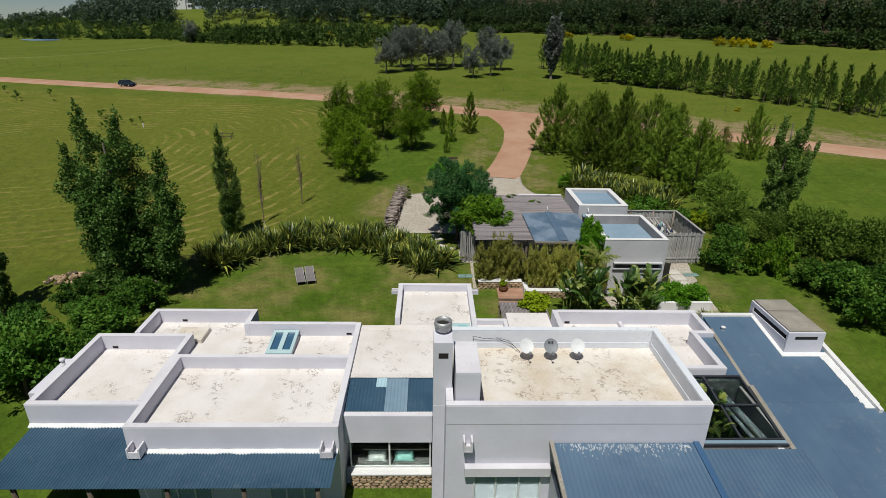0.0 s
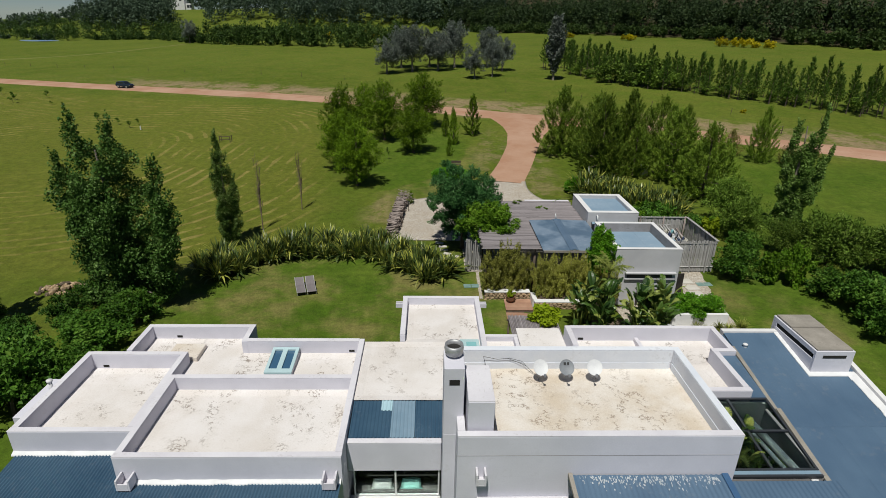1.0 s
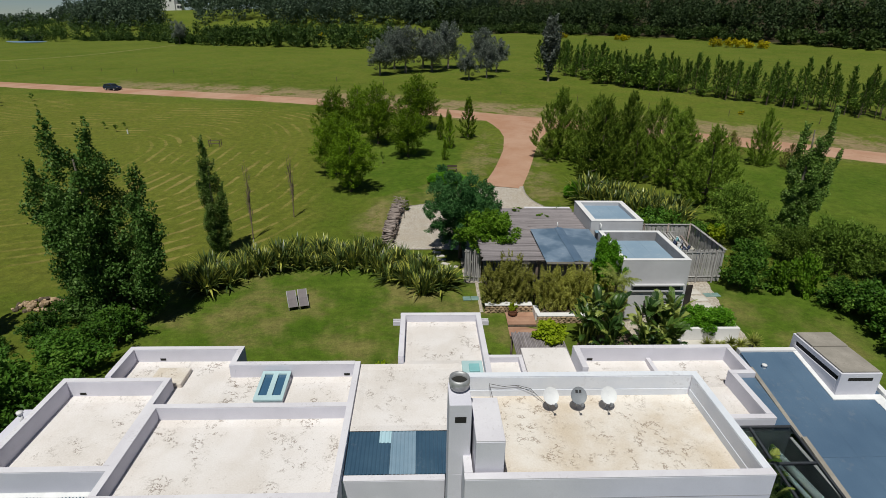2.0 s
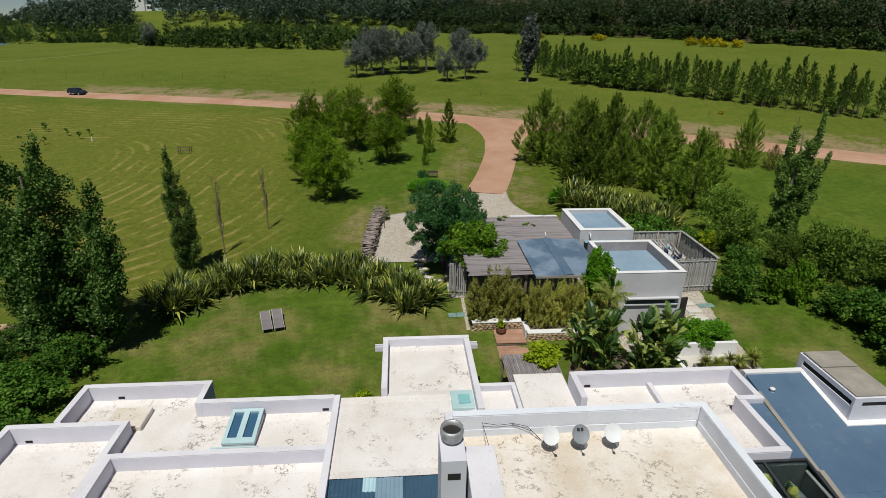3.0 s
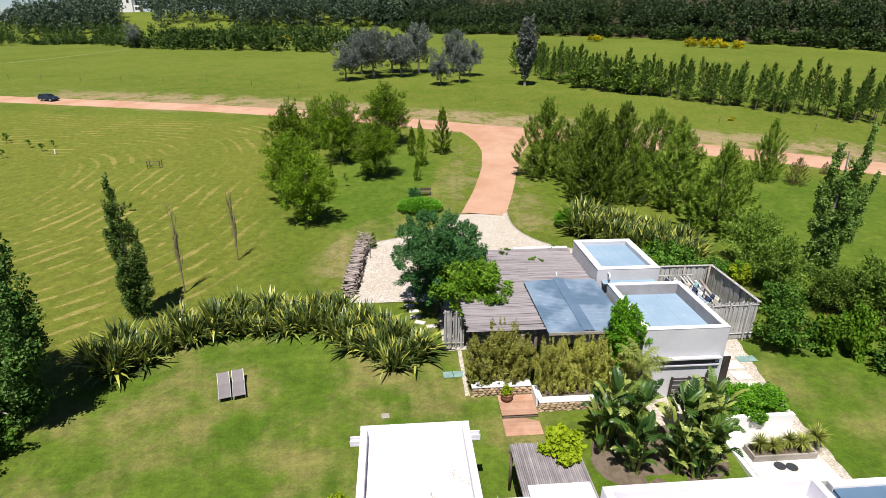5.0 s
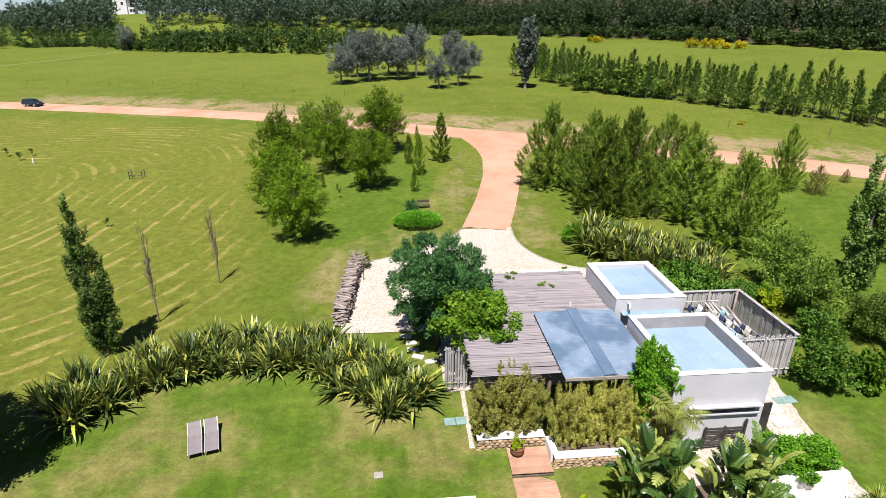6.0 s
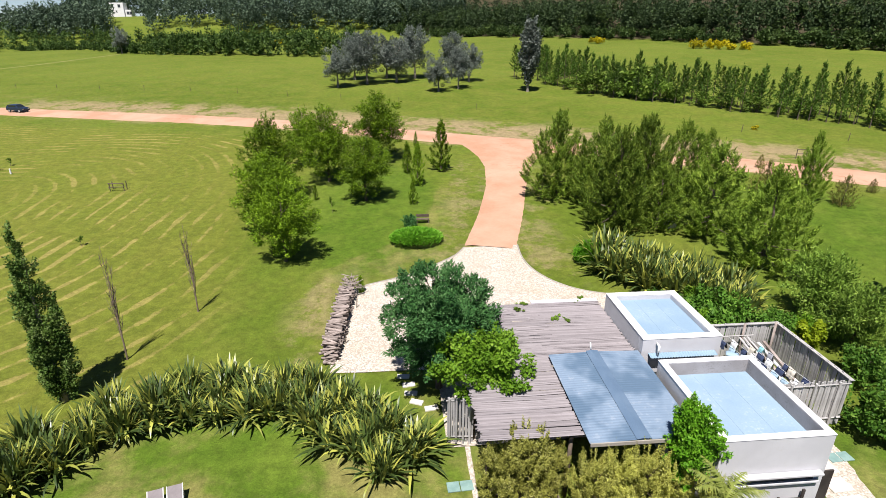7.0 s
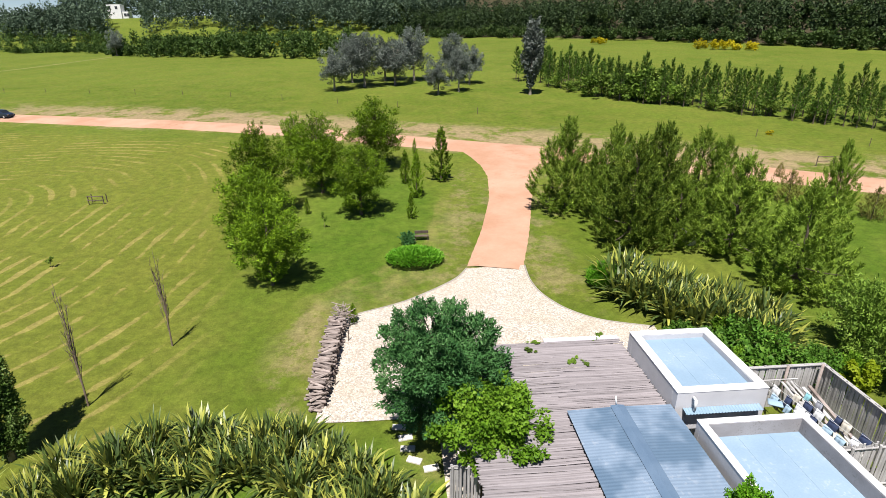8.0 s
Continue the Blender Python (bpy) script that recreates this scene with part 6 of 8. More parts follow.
def rail_frame(name, x, y, w, h, label, cat, deep=0.0):
    f = thing(name, (x, y, gz(x, y)), label, cat)
    z = gz(x, y)
    for dx in (-w / 2, w / 2):
        for dy in ((0, deep) if deep else (0,)):
            part("post", tubes(((x + dx, y + dy, z - 0.2), (x + dx, y + dy, z + h), 0.06), n=6), M_BARK, f)
    for dz in (0.5, 0.95):
        part("rail", tubes(((x - w / 2 - 0.1, y - 0.05, z + h * dz), (x + w / 2 + 0.1, y - 0.05, z + h * dz), 0.05), n=6), M_BARK, f)


rail_frame("tree_guard", -34.8, 88.9, 1.6, 1.0, "small brown timber guard frame in the hay field", "guard", 0.8)
rail_frame("verge_frame", 54.5, 91.5, 2.4, 1.3, "weathered timber rail frame on the road verge", "frame")
# Plain box put in for an unidentified white panel among the trees.
pale_box = thing("meter_box", (25.2, 70.6, gz(25.2, 70.6)), "white box standing among the trees", "box")
zh = gz(25.2, 70.6)
part("body", boxes((24.7, 25.7, 70.2, 71.0, zh, zh + 1.3), bevel=0.03), M_WHITE, pale_box)
part("lid", boxes((24.6, 25.8, 70.1, 71.1, zh + 1.304, zh + 1.4), bevel=0.02), M_COPING, pale_box)

# ---- plants ----


def leaf_field(pts, dirs, length, width, fold=0.25, seed=0, out=None, wild=0.5):
    """Vertices and faces of many small folded leaves: one kite of two triangles each. out: the way that their faces turn, roughly."""
    r = np.random.default_rng(seed)
    n = len(pts)
    d = dirs / np.maximum(np.linalg.norm(dirs, axis=1, keepdims=True), 1e-6)
    face = r.normal(size=(n, 3)) if out is None else out + r.normal(size=(n, 3)) * wild
    side = np.cross(d, face)
    side /= np.maximum(np.linalg.norm(side, axis=1, keepdims=True), 1e-6)
    up = np.cross(side, d)
    L = length * r.uniform(0.6, 1.3, (n, 1))
    W = width * r.uniform(0.6, 1.3, (n, 1))
    a = pts - d * L * 0.5
    b = pts + side * W * 0.5 + up * W * fold
    c = pts + d * L * 0.5
    e = pts - side * W * 0.5 + up * W * fold
    verts = np.stack([a, b, c, e], 1).reshape(-1, 3)
    k = np.arange(n) * 4
    faces = np.concatenate([np.stack([k, k + 1, k + 2], 1), np.stack([k, k + 2, k + 3], 1)])
    return verts, faces


def fast_mesh(name, verts, faces, mat):
    me = bpy.data.meshes.new(name)
    nv, nf = len(verts), len(faces)
    me.vertices.add(nv)
    me.vertices.foreach_set("co", np.asarray(verts, np.float32).ravel())
    me.loops.add(nf * 3)
    me.loops.foreach_set("vertex_index", np.asarray(faces, np.int32).ravel())
    me.polygons.add(nf)
    me.polygons.foreach_set("loop_start", np.arange(nf, dtype=np.int32) * 3)
    me.materials.append(mat)
    me.update(calc_edges=True)
    return me


def lobes_to_leaves(lobes, n_total, length, width, seed, along=0.6, shell=0.55, jitter=0.5):
    """lobes: rows of centre, axis (unit), half length, half width. Leaves fill the outer part of each lobe."""
    r = np.random.default_rng(seed)
    vol = np.array([l[2] * l[3] ** 1.3 for l in lobes])
    cnt = np.maximum((n_total * vol / vol.sum()).astype(int), 4)
    P, D, O = [], [], []
    for (c, ax, hl, hw), n in zip(lobes, cnt):
        ax = np.array(ax, float) / np.linalg.norm(ax)
        u = r.normal(size=(n, 3))
        u /= np.linalg.norm(u, axis=1, keepdims=True)
        rad = r.uniform(shell ** 2, 1.0, (n, 1)) ** 0.5 * r.uniform(0.85, 1.12, (n, 1))
        al = u @ ax
        taper = 1 - 0.35 * np.clip(al, 0, 1)[:, None]
        off = (u - al[:, None] * ax) * hw * taper + al[:, None] * ax * hl
        P.append(np.array(c) + off * rad)
        D.append(ax * along + u * (1 - along) * 0.4 + r.normal(size=(n, 3)) * jitter * 0.7)
        O.append(u * 0.8 + np.array([0, 0, 0.9]))
    return leaf_field(np.concatenate(P), np.concatenate(D), length, width, 0.25, seed, np.concatenate(O))


def sweep(bm, pts, rad, n=7):
    """A tapered limb through points, one closed skin."""
    prev = None
    for k, (p, r_) in enumerate(zip(pts, rad)):
        d = (pts[min(k + 1, len(pts) - 1)] - pts[max(k - 1, 0)]).normalized()
        u = d.orthogonal().normalized() if prev is None else (u - d * u.dot(d)).normalized()
        w = d.cross(u)
        ring = [bm.verts.new(p + r_ * (u * math.cos(q * 6.2832 / n) + w * math.sin(q * 6.2832 / n))) for q in range(n)]
        if prev:
            for q in range(n):
                bm.faces.new((prev[q], prev[(q + 1) % n], ring[(q + 1) % n], ring[q]))
        prev = ring
    bm.faces.new(prev)


def trunk_mesh(name, h, r0, limbs, mat, bend=0.15, seed=1):
    r = random.Random(seed)
    bm = bmesh.new()
    pts, rad = [Vector((0, 0, -0.25))], [r0 * 1.25]
    n = 5
    for i in range(1, n + 1):
        pts.append(Vector((r.uniform(-bend, bend) * i / n, r.uniform(-bend, bend) * i / n, h * i / n)))
        rad.append(r0 * (1 - 0.8 * i / n))
    sweep(bm, pts, rad)
    for (z, tip, rr) in limbs:
        base = Vector((0, 0, z))
        mid = base.lerp(Vector(tip), 0.5) + Vector((0, 0, -0.12 * (Vector(tip) - base).length * 0.3))
        sweep(bm, [base, mid, Vector(tip)], [rr, rr * 0.65, rr * 0.15], 6)
    me = bpy.data.meshes.new(name)
    bm.to_mesh(me)
    bm.free()
    me.materials.append(mat)
    return me


def tree(name, lobes, leaves, length, width, mat, bark, h, r0, label, category, group, seed, limbs=8, along=0.6, shell=0.5, jitter=0.5, extra=None):
    t = thing(name, (0, 0, 0), label, category, group)
    pick = random.Random(seed).sample(list(lobes), min(limbs, len(lobes)))
    lm = [(max(0.15 * h, min(float(c[2]) * 0.75, 0.8 * h)), tuple(c), r0 * 0.35) for c, *_ in pick]
    hang(new("trunk", trunk_mesh("trunk", h * 0.9, r0, lm, bark, 0.15, seed)), t)
    v, f = lobes_to_leaves(lobes, leaves, length, width, seed, along, shell, jitter)
    hang(new("crown", fast_mesh("crown", v, f, mat)), t)
    return t


def plume_lobes(h, rad, seed, n=150, base=0.04, peak=0.2, up=0.9, power=0.75, size=1.0):
    """Many small upswept plumes on an uneven cone, with gaps between them."""
    r = random.Random(seed)
    w1, w2 = r.uniform(0, 6.28), r.uniform(0, 6.28)
    out = []
    for i in range(n):
        q = ((i + r.random()) / n) ** 1.15
        z = h * (base + (0.93 - base) * q)
        prof = (0.5 + 0.5 * min(1, q / peak)) * max(0.0, 1 - max(0, q - peak) / (1.02 - peak)) ** power
        a = i * 2.39996 + r.uniform(-0.5, 0.5)
        wave = 1 + 0.16 * math.sin(2 * a + w1 + 3 * q) + 0.14 * math.sin(3 * a + w2 - 5 * q)
        d = rad * (prof * wave * (r.uniform(0.62, 1.0) if i % 4 else r.uniform(0.15, 0.6)) + 0.02)
        ax = (math.cos(a) * 0.75 * (1 - 0.5 * q), math.sin(a) * 0.75 * (1 - 0.5 * q), up + 0.6 * q)
        k = size * r.uniform(0.75, 1.3)
        out.append(((d * math.cos(a), d * math.sin(a), z), ax, h * 0.075 * k, h * 0.026 * k))
    for k in range(6):
        a = r.uniform(0, 6.28)
        e = r.uniform(0, 0.2) * rad
        out.append(((e * math.cos(a), e * math.sin(a), h * r.uniform(0.86, 0.97)), (math.cos(a) * 0.25, math.sin(a) * 0.25, 1), h * 0.075, h * 0.013))
    return out


def casuarina_lobes(h, rad, seed, n=46, base=0.10, lean=(0, 0)):
    """Feathery conical tree of upswept sprays."""
    r = random.Random(seed)
    out = []
    for i in range(n):
        q = (i + 0.5) / n
        z = h * (base + (0.92 - base) * q)
        prof = math.sin(math.pi * min(1, 0.22 + 0.78 * (1 - q))) ** 0.8 if q < 0.25 else (1 - (q - 0.25) / 0.78) ** 0.75
        a = i * 2.4 + r.uniform(-0.5, 0.5)
        d = rad * max(prof, 0.06) * r.uniform(0.3, 0.95)
        c = (d * math.cos(a) + lean[0] * z, d * math.sin(a) + lean[1] * z, z)
        ax = (math.cos(a) * 0.55, math.sin(a) * 0.55, 0.85 + 0.5 * q)
        out.append((c, ax, h * r.uniform(0.11, 0.19), h * r.uniform(0.042, 0.068)))
    for k in range(7):
        a = r.uniform(0, 6.28)
        out.append(((r.uniform(0, 0.18) * rad * math.cos(a) + lean[0] * h, r.uniform(0, 0.18) * rad * math.sin(a) + lean[1] * h, h * r.uniform(0.82, 0.95)), (math.cos(a) * 0.2, math.sin(a) * 0.2, 1), h * 0.09, h * 0.022))
    return out


def round_lobes(h, rad, seed, n=30, base=0.25, flat=1.0):
    r = random.Random(seed)
    out = []
    cz, hz = h * (base + 1) / 2, h * (1 - base) / 2
    fine = min(1.0, (34 / n) ** 0.5)
    for i in range(n):
        u = Vector((r.gauss(0, 1), r.gauss(0, 1), r.gauss(0.15, 1))).normalized()
        core = fine < 1.0 and i % 3 == 0
        k = r.uniform(0.2, 0.66) if core else (r.uniform(0.45, 0.86) if fine == 1.0 else r.uniform(0.72, 0.95))
        big = 1.7 if core else 1.0
        c = (u.x * rad * k, u.y * rad * k, cz + u.z * hz * k * flat)
        out.append((c, (u.x, u.y, u.z + 0.5), big * rad * fine * r.uniform(0.24, 0.42), big * rad * fine * r.uniform(0.2, 0.32)))
    return out


def poplar_lobes(h, spreads, seed, n=26):
    """Upright leaders, each a narrow ragged column."""
    r = random.Random(seed)
    out = []
    for (bx, by, tx, ty, top, w) in spreads:
        for i in range(n):
            q = (i + r.random()) / n
            z = h * top * (0.07 + 0.93 * q)
            ww = w * (0.45 + 0.75 * math.sin(math.pi * min(1, q * 0.9 + 0.12)) ** 0.8) * (1.0 if q < 0.75 else 1 - (q - 0.75) * 2.6)
            a = r.uniform(0, 6.28)
            d = ww * r.uniform(0.1, 0.85)
            out.append(((bx + (tx - bx) * q + d * math.cos(a), by + (ty - by) * q + d * math.sin(a), z), (math.cos(a) * 0.35, math.sin(a) * 0.35, 1), h * r.uniform(0.035, 0.06), ww * r.uniform(0.24, 0.40) + 0.1))
    return out


def put(ob, x, y, s=1.0, rot=0.0, sz=None, dz=0.0, lean=(0, 0)):
    m = Matrix.Translation((x, y, gz(x, y) + dz)) @ Matrix.Rotation(lean[0], 4, "X") @ Matrix.Rotation(lean[1], 4, "Y") @ Matrix.Rotation(rot, 4, "Z") @ Matrix.Diagonal((s, s, sz or s, 1))
    return m


def spread(protos, rows, group=""):
    """First row of each prototype places the thing itself; the others are copies."""
    used = set()
    for k, (i, x, y, s, sz) in enumerate(rows):
        m = put(None, x, y, s, (k * 2.39) % 6.28, sz)
        if i in used:
            copy_thing(protos[i], m)
        else:
            protos[i].matrix_basis = m
            used.add(i)
    for i, p in enumerate(protos):
        if i not in used:
            for o in (*p.children, p):
                bpy.data.objects.remove(o)


# clumps of feathery trees either side of the drive
def ovoid_lobes(h, rad, seed):
    return plume_lobes(h, rad * 0.8, seed, 110, 0.08, 0.4, 0.4, 0.5, 1.0) + round_lobes(h * 0.93, rad, seed + 40, 120, 0.07)


cas = [tree("feathery_tree", ovoid_lobes(9, 3.3, s), 16000, 0.29, 0.09, L_CAS, M_BARK, 9, 0.16, "dense feathery green tree on the lawn", "tree", "trees by the drive", s, 8, 0.45, 0.3, 0.6) for s in (1, 2, 3)]
spread(cas, [(0, -11.4, 67.3, 0.95, 0.88), (1, -15.2, 83.5, 1.12, 1.08), (2, -9.7, 89.5, 1.15, 1.06), (0, -4.9, 81.9, 1.02, 0.96), (1, -14.0, 74.4, 1.0, 0.84), (2, -3.6, 98.6, 1.1, 1.0), (0, -13.6, 97.5, 0.85, 1.0)])


def leaders(h, rad, seed):
    """A broad crown of outward and upswept sprays with a few unequal tops."""
    r = random.Random(seed)
    out = plume_lobes(h, rad * 0.95, seed, 130, 0.03, 0.25, 0.55, 0.8, 1.05)
    for k in range(4):
        a, e = k * 1.57 + r.uniform(-0.5, 0.5), rad * r.uniform(0.3, 0.55)
        for c, ax, hl, hw in plume_lobes(h * r.uniform(0.55, 0.9), rad * 0.6, seed + 9 * k, 48, 0.04, 0.3, 0.55, 0.7, 1.1):
            out.append(((c[0] + e * math.cos(a), c[1] + e * math.sin(a), c[2]), ax, hl, hw))
    return out


cas2 = [tree("feathery_tree", leaders(9.5, 3.9, s), 16500, 0.42, 0.075, L_CAS2, M_BARK, 9.5, 0.17, "dense olive-green feathery tree beside the drive", "tree", "trees right of the drive", s, 8, 0.6, 0.15, 0.5) for s in (4, 5, 6)]
spread(cas2, [(0, 16.6, 80.9, 1.05, 1.02), (1, 20.0, 77.0, 0.95, 0.96), (2, 19.6, 71.0, 1.05, 1.08), (0, 24.8, 76.2, 0.85, 1.02), (1, 30.4, 79.6, 1.0, 0.94), (2, 27.8, 68.4, 1.02, 0.88), (0, 28.8, 61.6, 0.98, 0.9), (1, 22.6, 83.0, 0.85, 0.94), (0, 43.5, 76.2, 0.58, 0.78), (2, 36.4, 84.6, 0.5, 0.62), (1, 23.8, 70.6, 0.75, 0.74), (2, 26.6, 81.5, 0.8, 0.85)])
rust = tree("sparse_tree", leaders(6.0, 2.6, 12), 5200, 0.34, 0.06, leaf_mat("rusty_plume_foliage", (0.07, 0.07, 0.016), (0.19, 0.19, 0.045), (0.36, 0.31, 0.10), 0.35, 0.5, 0.3), M_BARK, 6.0, 0.09, "thin rust-tinged feathery tree near the road", "tree", "sparse roadside trees", 12, 8, 0.6, 0.1, 0.6)
spread([rust], [(0, 41.0, 79.6, 0.72, 0.62), (0, 46.2, 74.2, 0.8, 0.92), (0, 45.8, 88.0, 0.4, 0.5), (0, 35.0, 77.5, 0.55, 0.6), (0, 52.5, 77.5, 0.35, 0.45)])
young = [tree("young_conifer", plume_lobes(6, 1.4, s, 80, 0.03, 0.25, 0.6, 0.75, 1.1), 3800, 0.32, 0.085, L_CAS, M_BARK, 6, 0.09, "slender young conifer on the lawn", "tree", "young conifers", s, 4, 0.35, 0.3, 0.7) for s in (7, 8)]
spread(young, [(0, 4.5, 92.3, 1.1, 1.1), (1, 0.1, 91.7, 0.6, 0.68), (0, 1.2, 86.5, 0.62, 0.8), (1, 1.8, 105, 0.5, 0.55), (0, 0.3, 80.2, 0.38, 0.42), (1, -10.6, 82.8, 0.4, 0.45), (1, -4.6, 60.9, 0.42, 0.38)])

# poplars
pop_big = tree("poplar", poplar_lobes(14.3, [(-0.3, 0, -1.5, 0.3, 1.0, 2.0), (1.0, 0.4, 0.8, 0.5, 0.97, 2.0), (-0.9, -0.3, -2.9, 0, 0.80, 1.6), (2.2, 0.2, 3.5, 0.2, 0.78, 1.4), (0.2, -1.0, 0.2, -1.2, 0.72, 1.9), (3.2, -0.8, 4.3, -0.8, 0.6, 1.25)], 21, 70), 52000, 0.21, 0.15, L_POP, M_PALEBARK, 13, 0.3, "tall dark multi-stemmed poplar beside the lawn", "tree", "poplars", 21, 5, 0.45, 0.3, 0.6)
pop_big.matrix_basis = put(None, -25.6, 39.6, 1.0, 0)
pop_slim = tree("poplar", poplar_lobes(10.8, [(0, 0, -0.2, 0, 1.0, 0.72), (0.35, 0.1, 0.85, 0, 0.62, 0.55), (-0.2, -0.2, -0.5, -0.1, 0.8, 0.5)], 22, 64), 26000, 0.14, 0.085, L_POP2, M_PALEBARK, 10, 0.14, "slender upright poplar at the lawn edge", "tree", "poplars", 22, 3, 0.45, 0.2, 0.6)
pop_slim.matrix_basis = put(None, -21.2, 50.0, 1.08, 0, 1.0)
pop_r = tree("poplar", poplar_lobes(11.8, [(0.2, 0, 1.7, 0.2, 1.0, 0.72), (-0.6, 0, -0.8, 0.1, 0.88, 0.78), (0.9, 0.3, 2.9, 0, 0.68, 0.72), (0.1, -0.4, 0.5, -0.4, 0.8, 0.8)], 23, 44), 22000, 0.19, 0.135, L_POP2, M_PALEBARK, 11, 0.22, "upright poplar behind the shrubs", "tree", "poplars", 23, 4, 0.45, 0.3, 0.6)
pop_r.matrix_basis = put(None, 32.8, 52.5, 1.05, 0, 1.04)
copy_thing(pop_r, put(None, -33.2, 35.8, 0.75, 2.0, 0.66))


def bare_tree(h, seed):
    """A young leafless tree: thin stem, steep twigs."""
    r = random.Random(seed)
    t = thing("bare_tree", (0, 0, 0), "thin leafless young tree in the field", "tree", "bare young trees")
    bm = bmesh.new()
    tube(bm, (0, 0, -0.2), (0.05, 0, h * 0.45), 0.06, 0.035, 6, False)
    tube(bm, (0.05, 0, h * 0.45), (0.0, 0, h), 0.035, 0.008, 6)
    part("trunk", bm, M_TWIG, t)
    bm = bmesh.new()
    for k in range(16):
        z, a, e = h * r.uniform(0.05, 0.55), r.uniform(0, 6.28), r.uniform(0.15, 0.42)
        base, tip = Vector((0, 0, z)), Vector((e * math.cos(a), e * math.sin(a), min(h * 0.97, z + h * r.uniform(0.2, 0.45))))
        tube(bm, base, tip, 0.022, 0.007, 4, False)
        for _ in range(8):
            p = base.lerp(tip, r.uniform(0.25, 1.0))
            b = r.uniform(0, 6.28)
            tube(bm, p, p + Vector((0.16 * math.cos(b), 0.16 * math.sin(b), r.uniform(0.3, 0.6))), 0.012, 0.006, 4, False)
    part("branchwork", bm, M_TWIG, t)
    return t


bt = bare_tree(7.9, 3)
bt.matrix_basis = put(None, -19.3, 53.8, 1.0)
bt2 = bare_tree(7.0, 4)
bt2.matrix_basis = put(None, -16.55, 59.4, 1.0)

# the round tree by the carport, and the paler one below it
gt = tree("garden_tree", round_lobes(8.0, 3.6, 31, 210, 0.14), 52000, 0.23, 0.08, L_BROAD, M_BARK, 7, 0.2, "dense deep-green round tree beside the carport", "tree", "", 31, 9, 0.5, 0.35, 0.6)
gt.matrix_basis = put(None, 0.5, 48.9, 1.0, 0.5)
lt = tree("small_tree", round_lobes(5.9, 2.7, 32, 100, 0.38), 20000, 0.21, 0.12, L_LIME, M_BARK, 5.0, 0.12, "fresh green small tree hanging over the pergola", "tree", "", 32, 7, 0.4, 0.3, 0.6)
lt.matrix_basis = put(None, 2.5, 45.5, 1.0, 1.5, 0.95)
vine = tree("climber", round_lobes(5.7, 1.45, 33, 70, 0.3), 15000, 0.15, 0.09, L_HEDGE, M_BARK, 4.8, 0.08, "bright green climber at the garage corner", "climber", "", 33, 5, 0.4, 0.3, 0.6)
vine.matrix_basis = put(None, 10.3, 38.9, 0.85, 0.2, 1.1)

# bamboo-like shrubs in the planters
bamb = []
for s in (41, 42):
    r = random.Random(s)
    lob = []
    for i in range(150):
        a, d = r.uniform(0, 6.28), 1.25 * r.random() ** 0.6
        z = r.uniform(0.1, 3.1)
        d *= 0.6 + 0.5 * math.sin(math.pi * min(1, 0.08 + z / 3.5))
        lob.append(((d * math.cos(a) * 1.25, d * math.sin(a) * 0.95, z), (math.cos(a) * 0.4, math.sin(a) * 0.4, 0.9), r.uniform(0.3, 0.5), r.uniform(0.13, 0.24)))
    for i in range(22):
        a = r.uniform(0, 6.28)
        lob.append(((0.9 * math.cos(a), 0.6 * math.sin(a), 3.1 + r.uniform(0, 0.5)), (0.2 * math.cos(a), 0.2 * math.sin(a), 1), 0.45, 0.1))
    bamb.append(tree("bamboo_shrub", lob, 14500, 0.18, 0.045, L_BAMBOO, M_TWIG, 2.6, 0.04, "olive-yellow bamboo shrub in a stone planter", "shrub", "bamboo shrubs", s, 14, 0.35, 0.05, 0.9))
for k, (x, y, s, sz) in enumerate(((2.5, 40.15, 0.78, 0.86), (3.6, 40.2, 0.84, 1.02), (4.7, 40.2, 0.74, 0.9), (6.2, 38.95, 0.82, 0.88), (7.3, 39.1, 0.88, 1.04), (8.5, 38.9, 0.86, 0.92), (9.7, 38.7, 0.82, 1.0), (10.8, 37.9, 0.66, 0.7))):
    m = Matrix.Translation((x, y, 0.78)) @ Matrix.Rotation(0.4 * (-1) ** k, 4, "Z") @ Matrix.Diagonal((s, s, sz, 1))
    if k < 2:
        bamb[k].matrix_basis = m
    else:
        copy_thing(bamb[k % 2], m)
for x0, x1, y0, y1 in ((1.8, 5.2, 39.82, 40.7), (5.65, 9.6, 38.17, 39.4), (9.65, 11.1, 37.2, 38.3)):
    bm = boxes((x0, x1, y0, y1, -0.1, 0.76), bevel=0.02)
    solo("planter_soil", bm, M_MORTAR, "dark soil filling the stone planter", "soil", "planter soil", kind="structure")


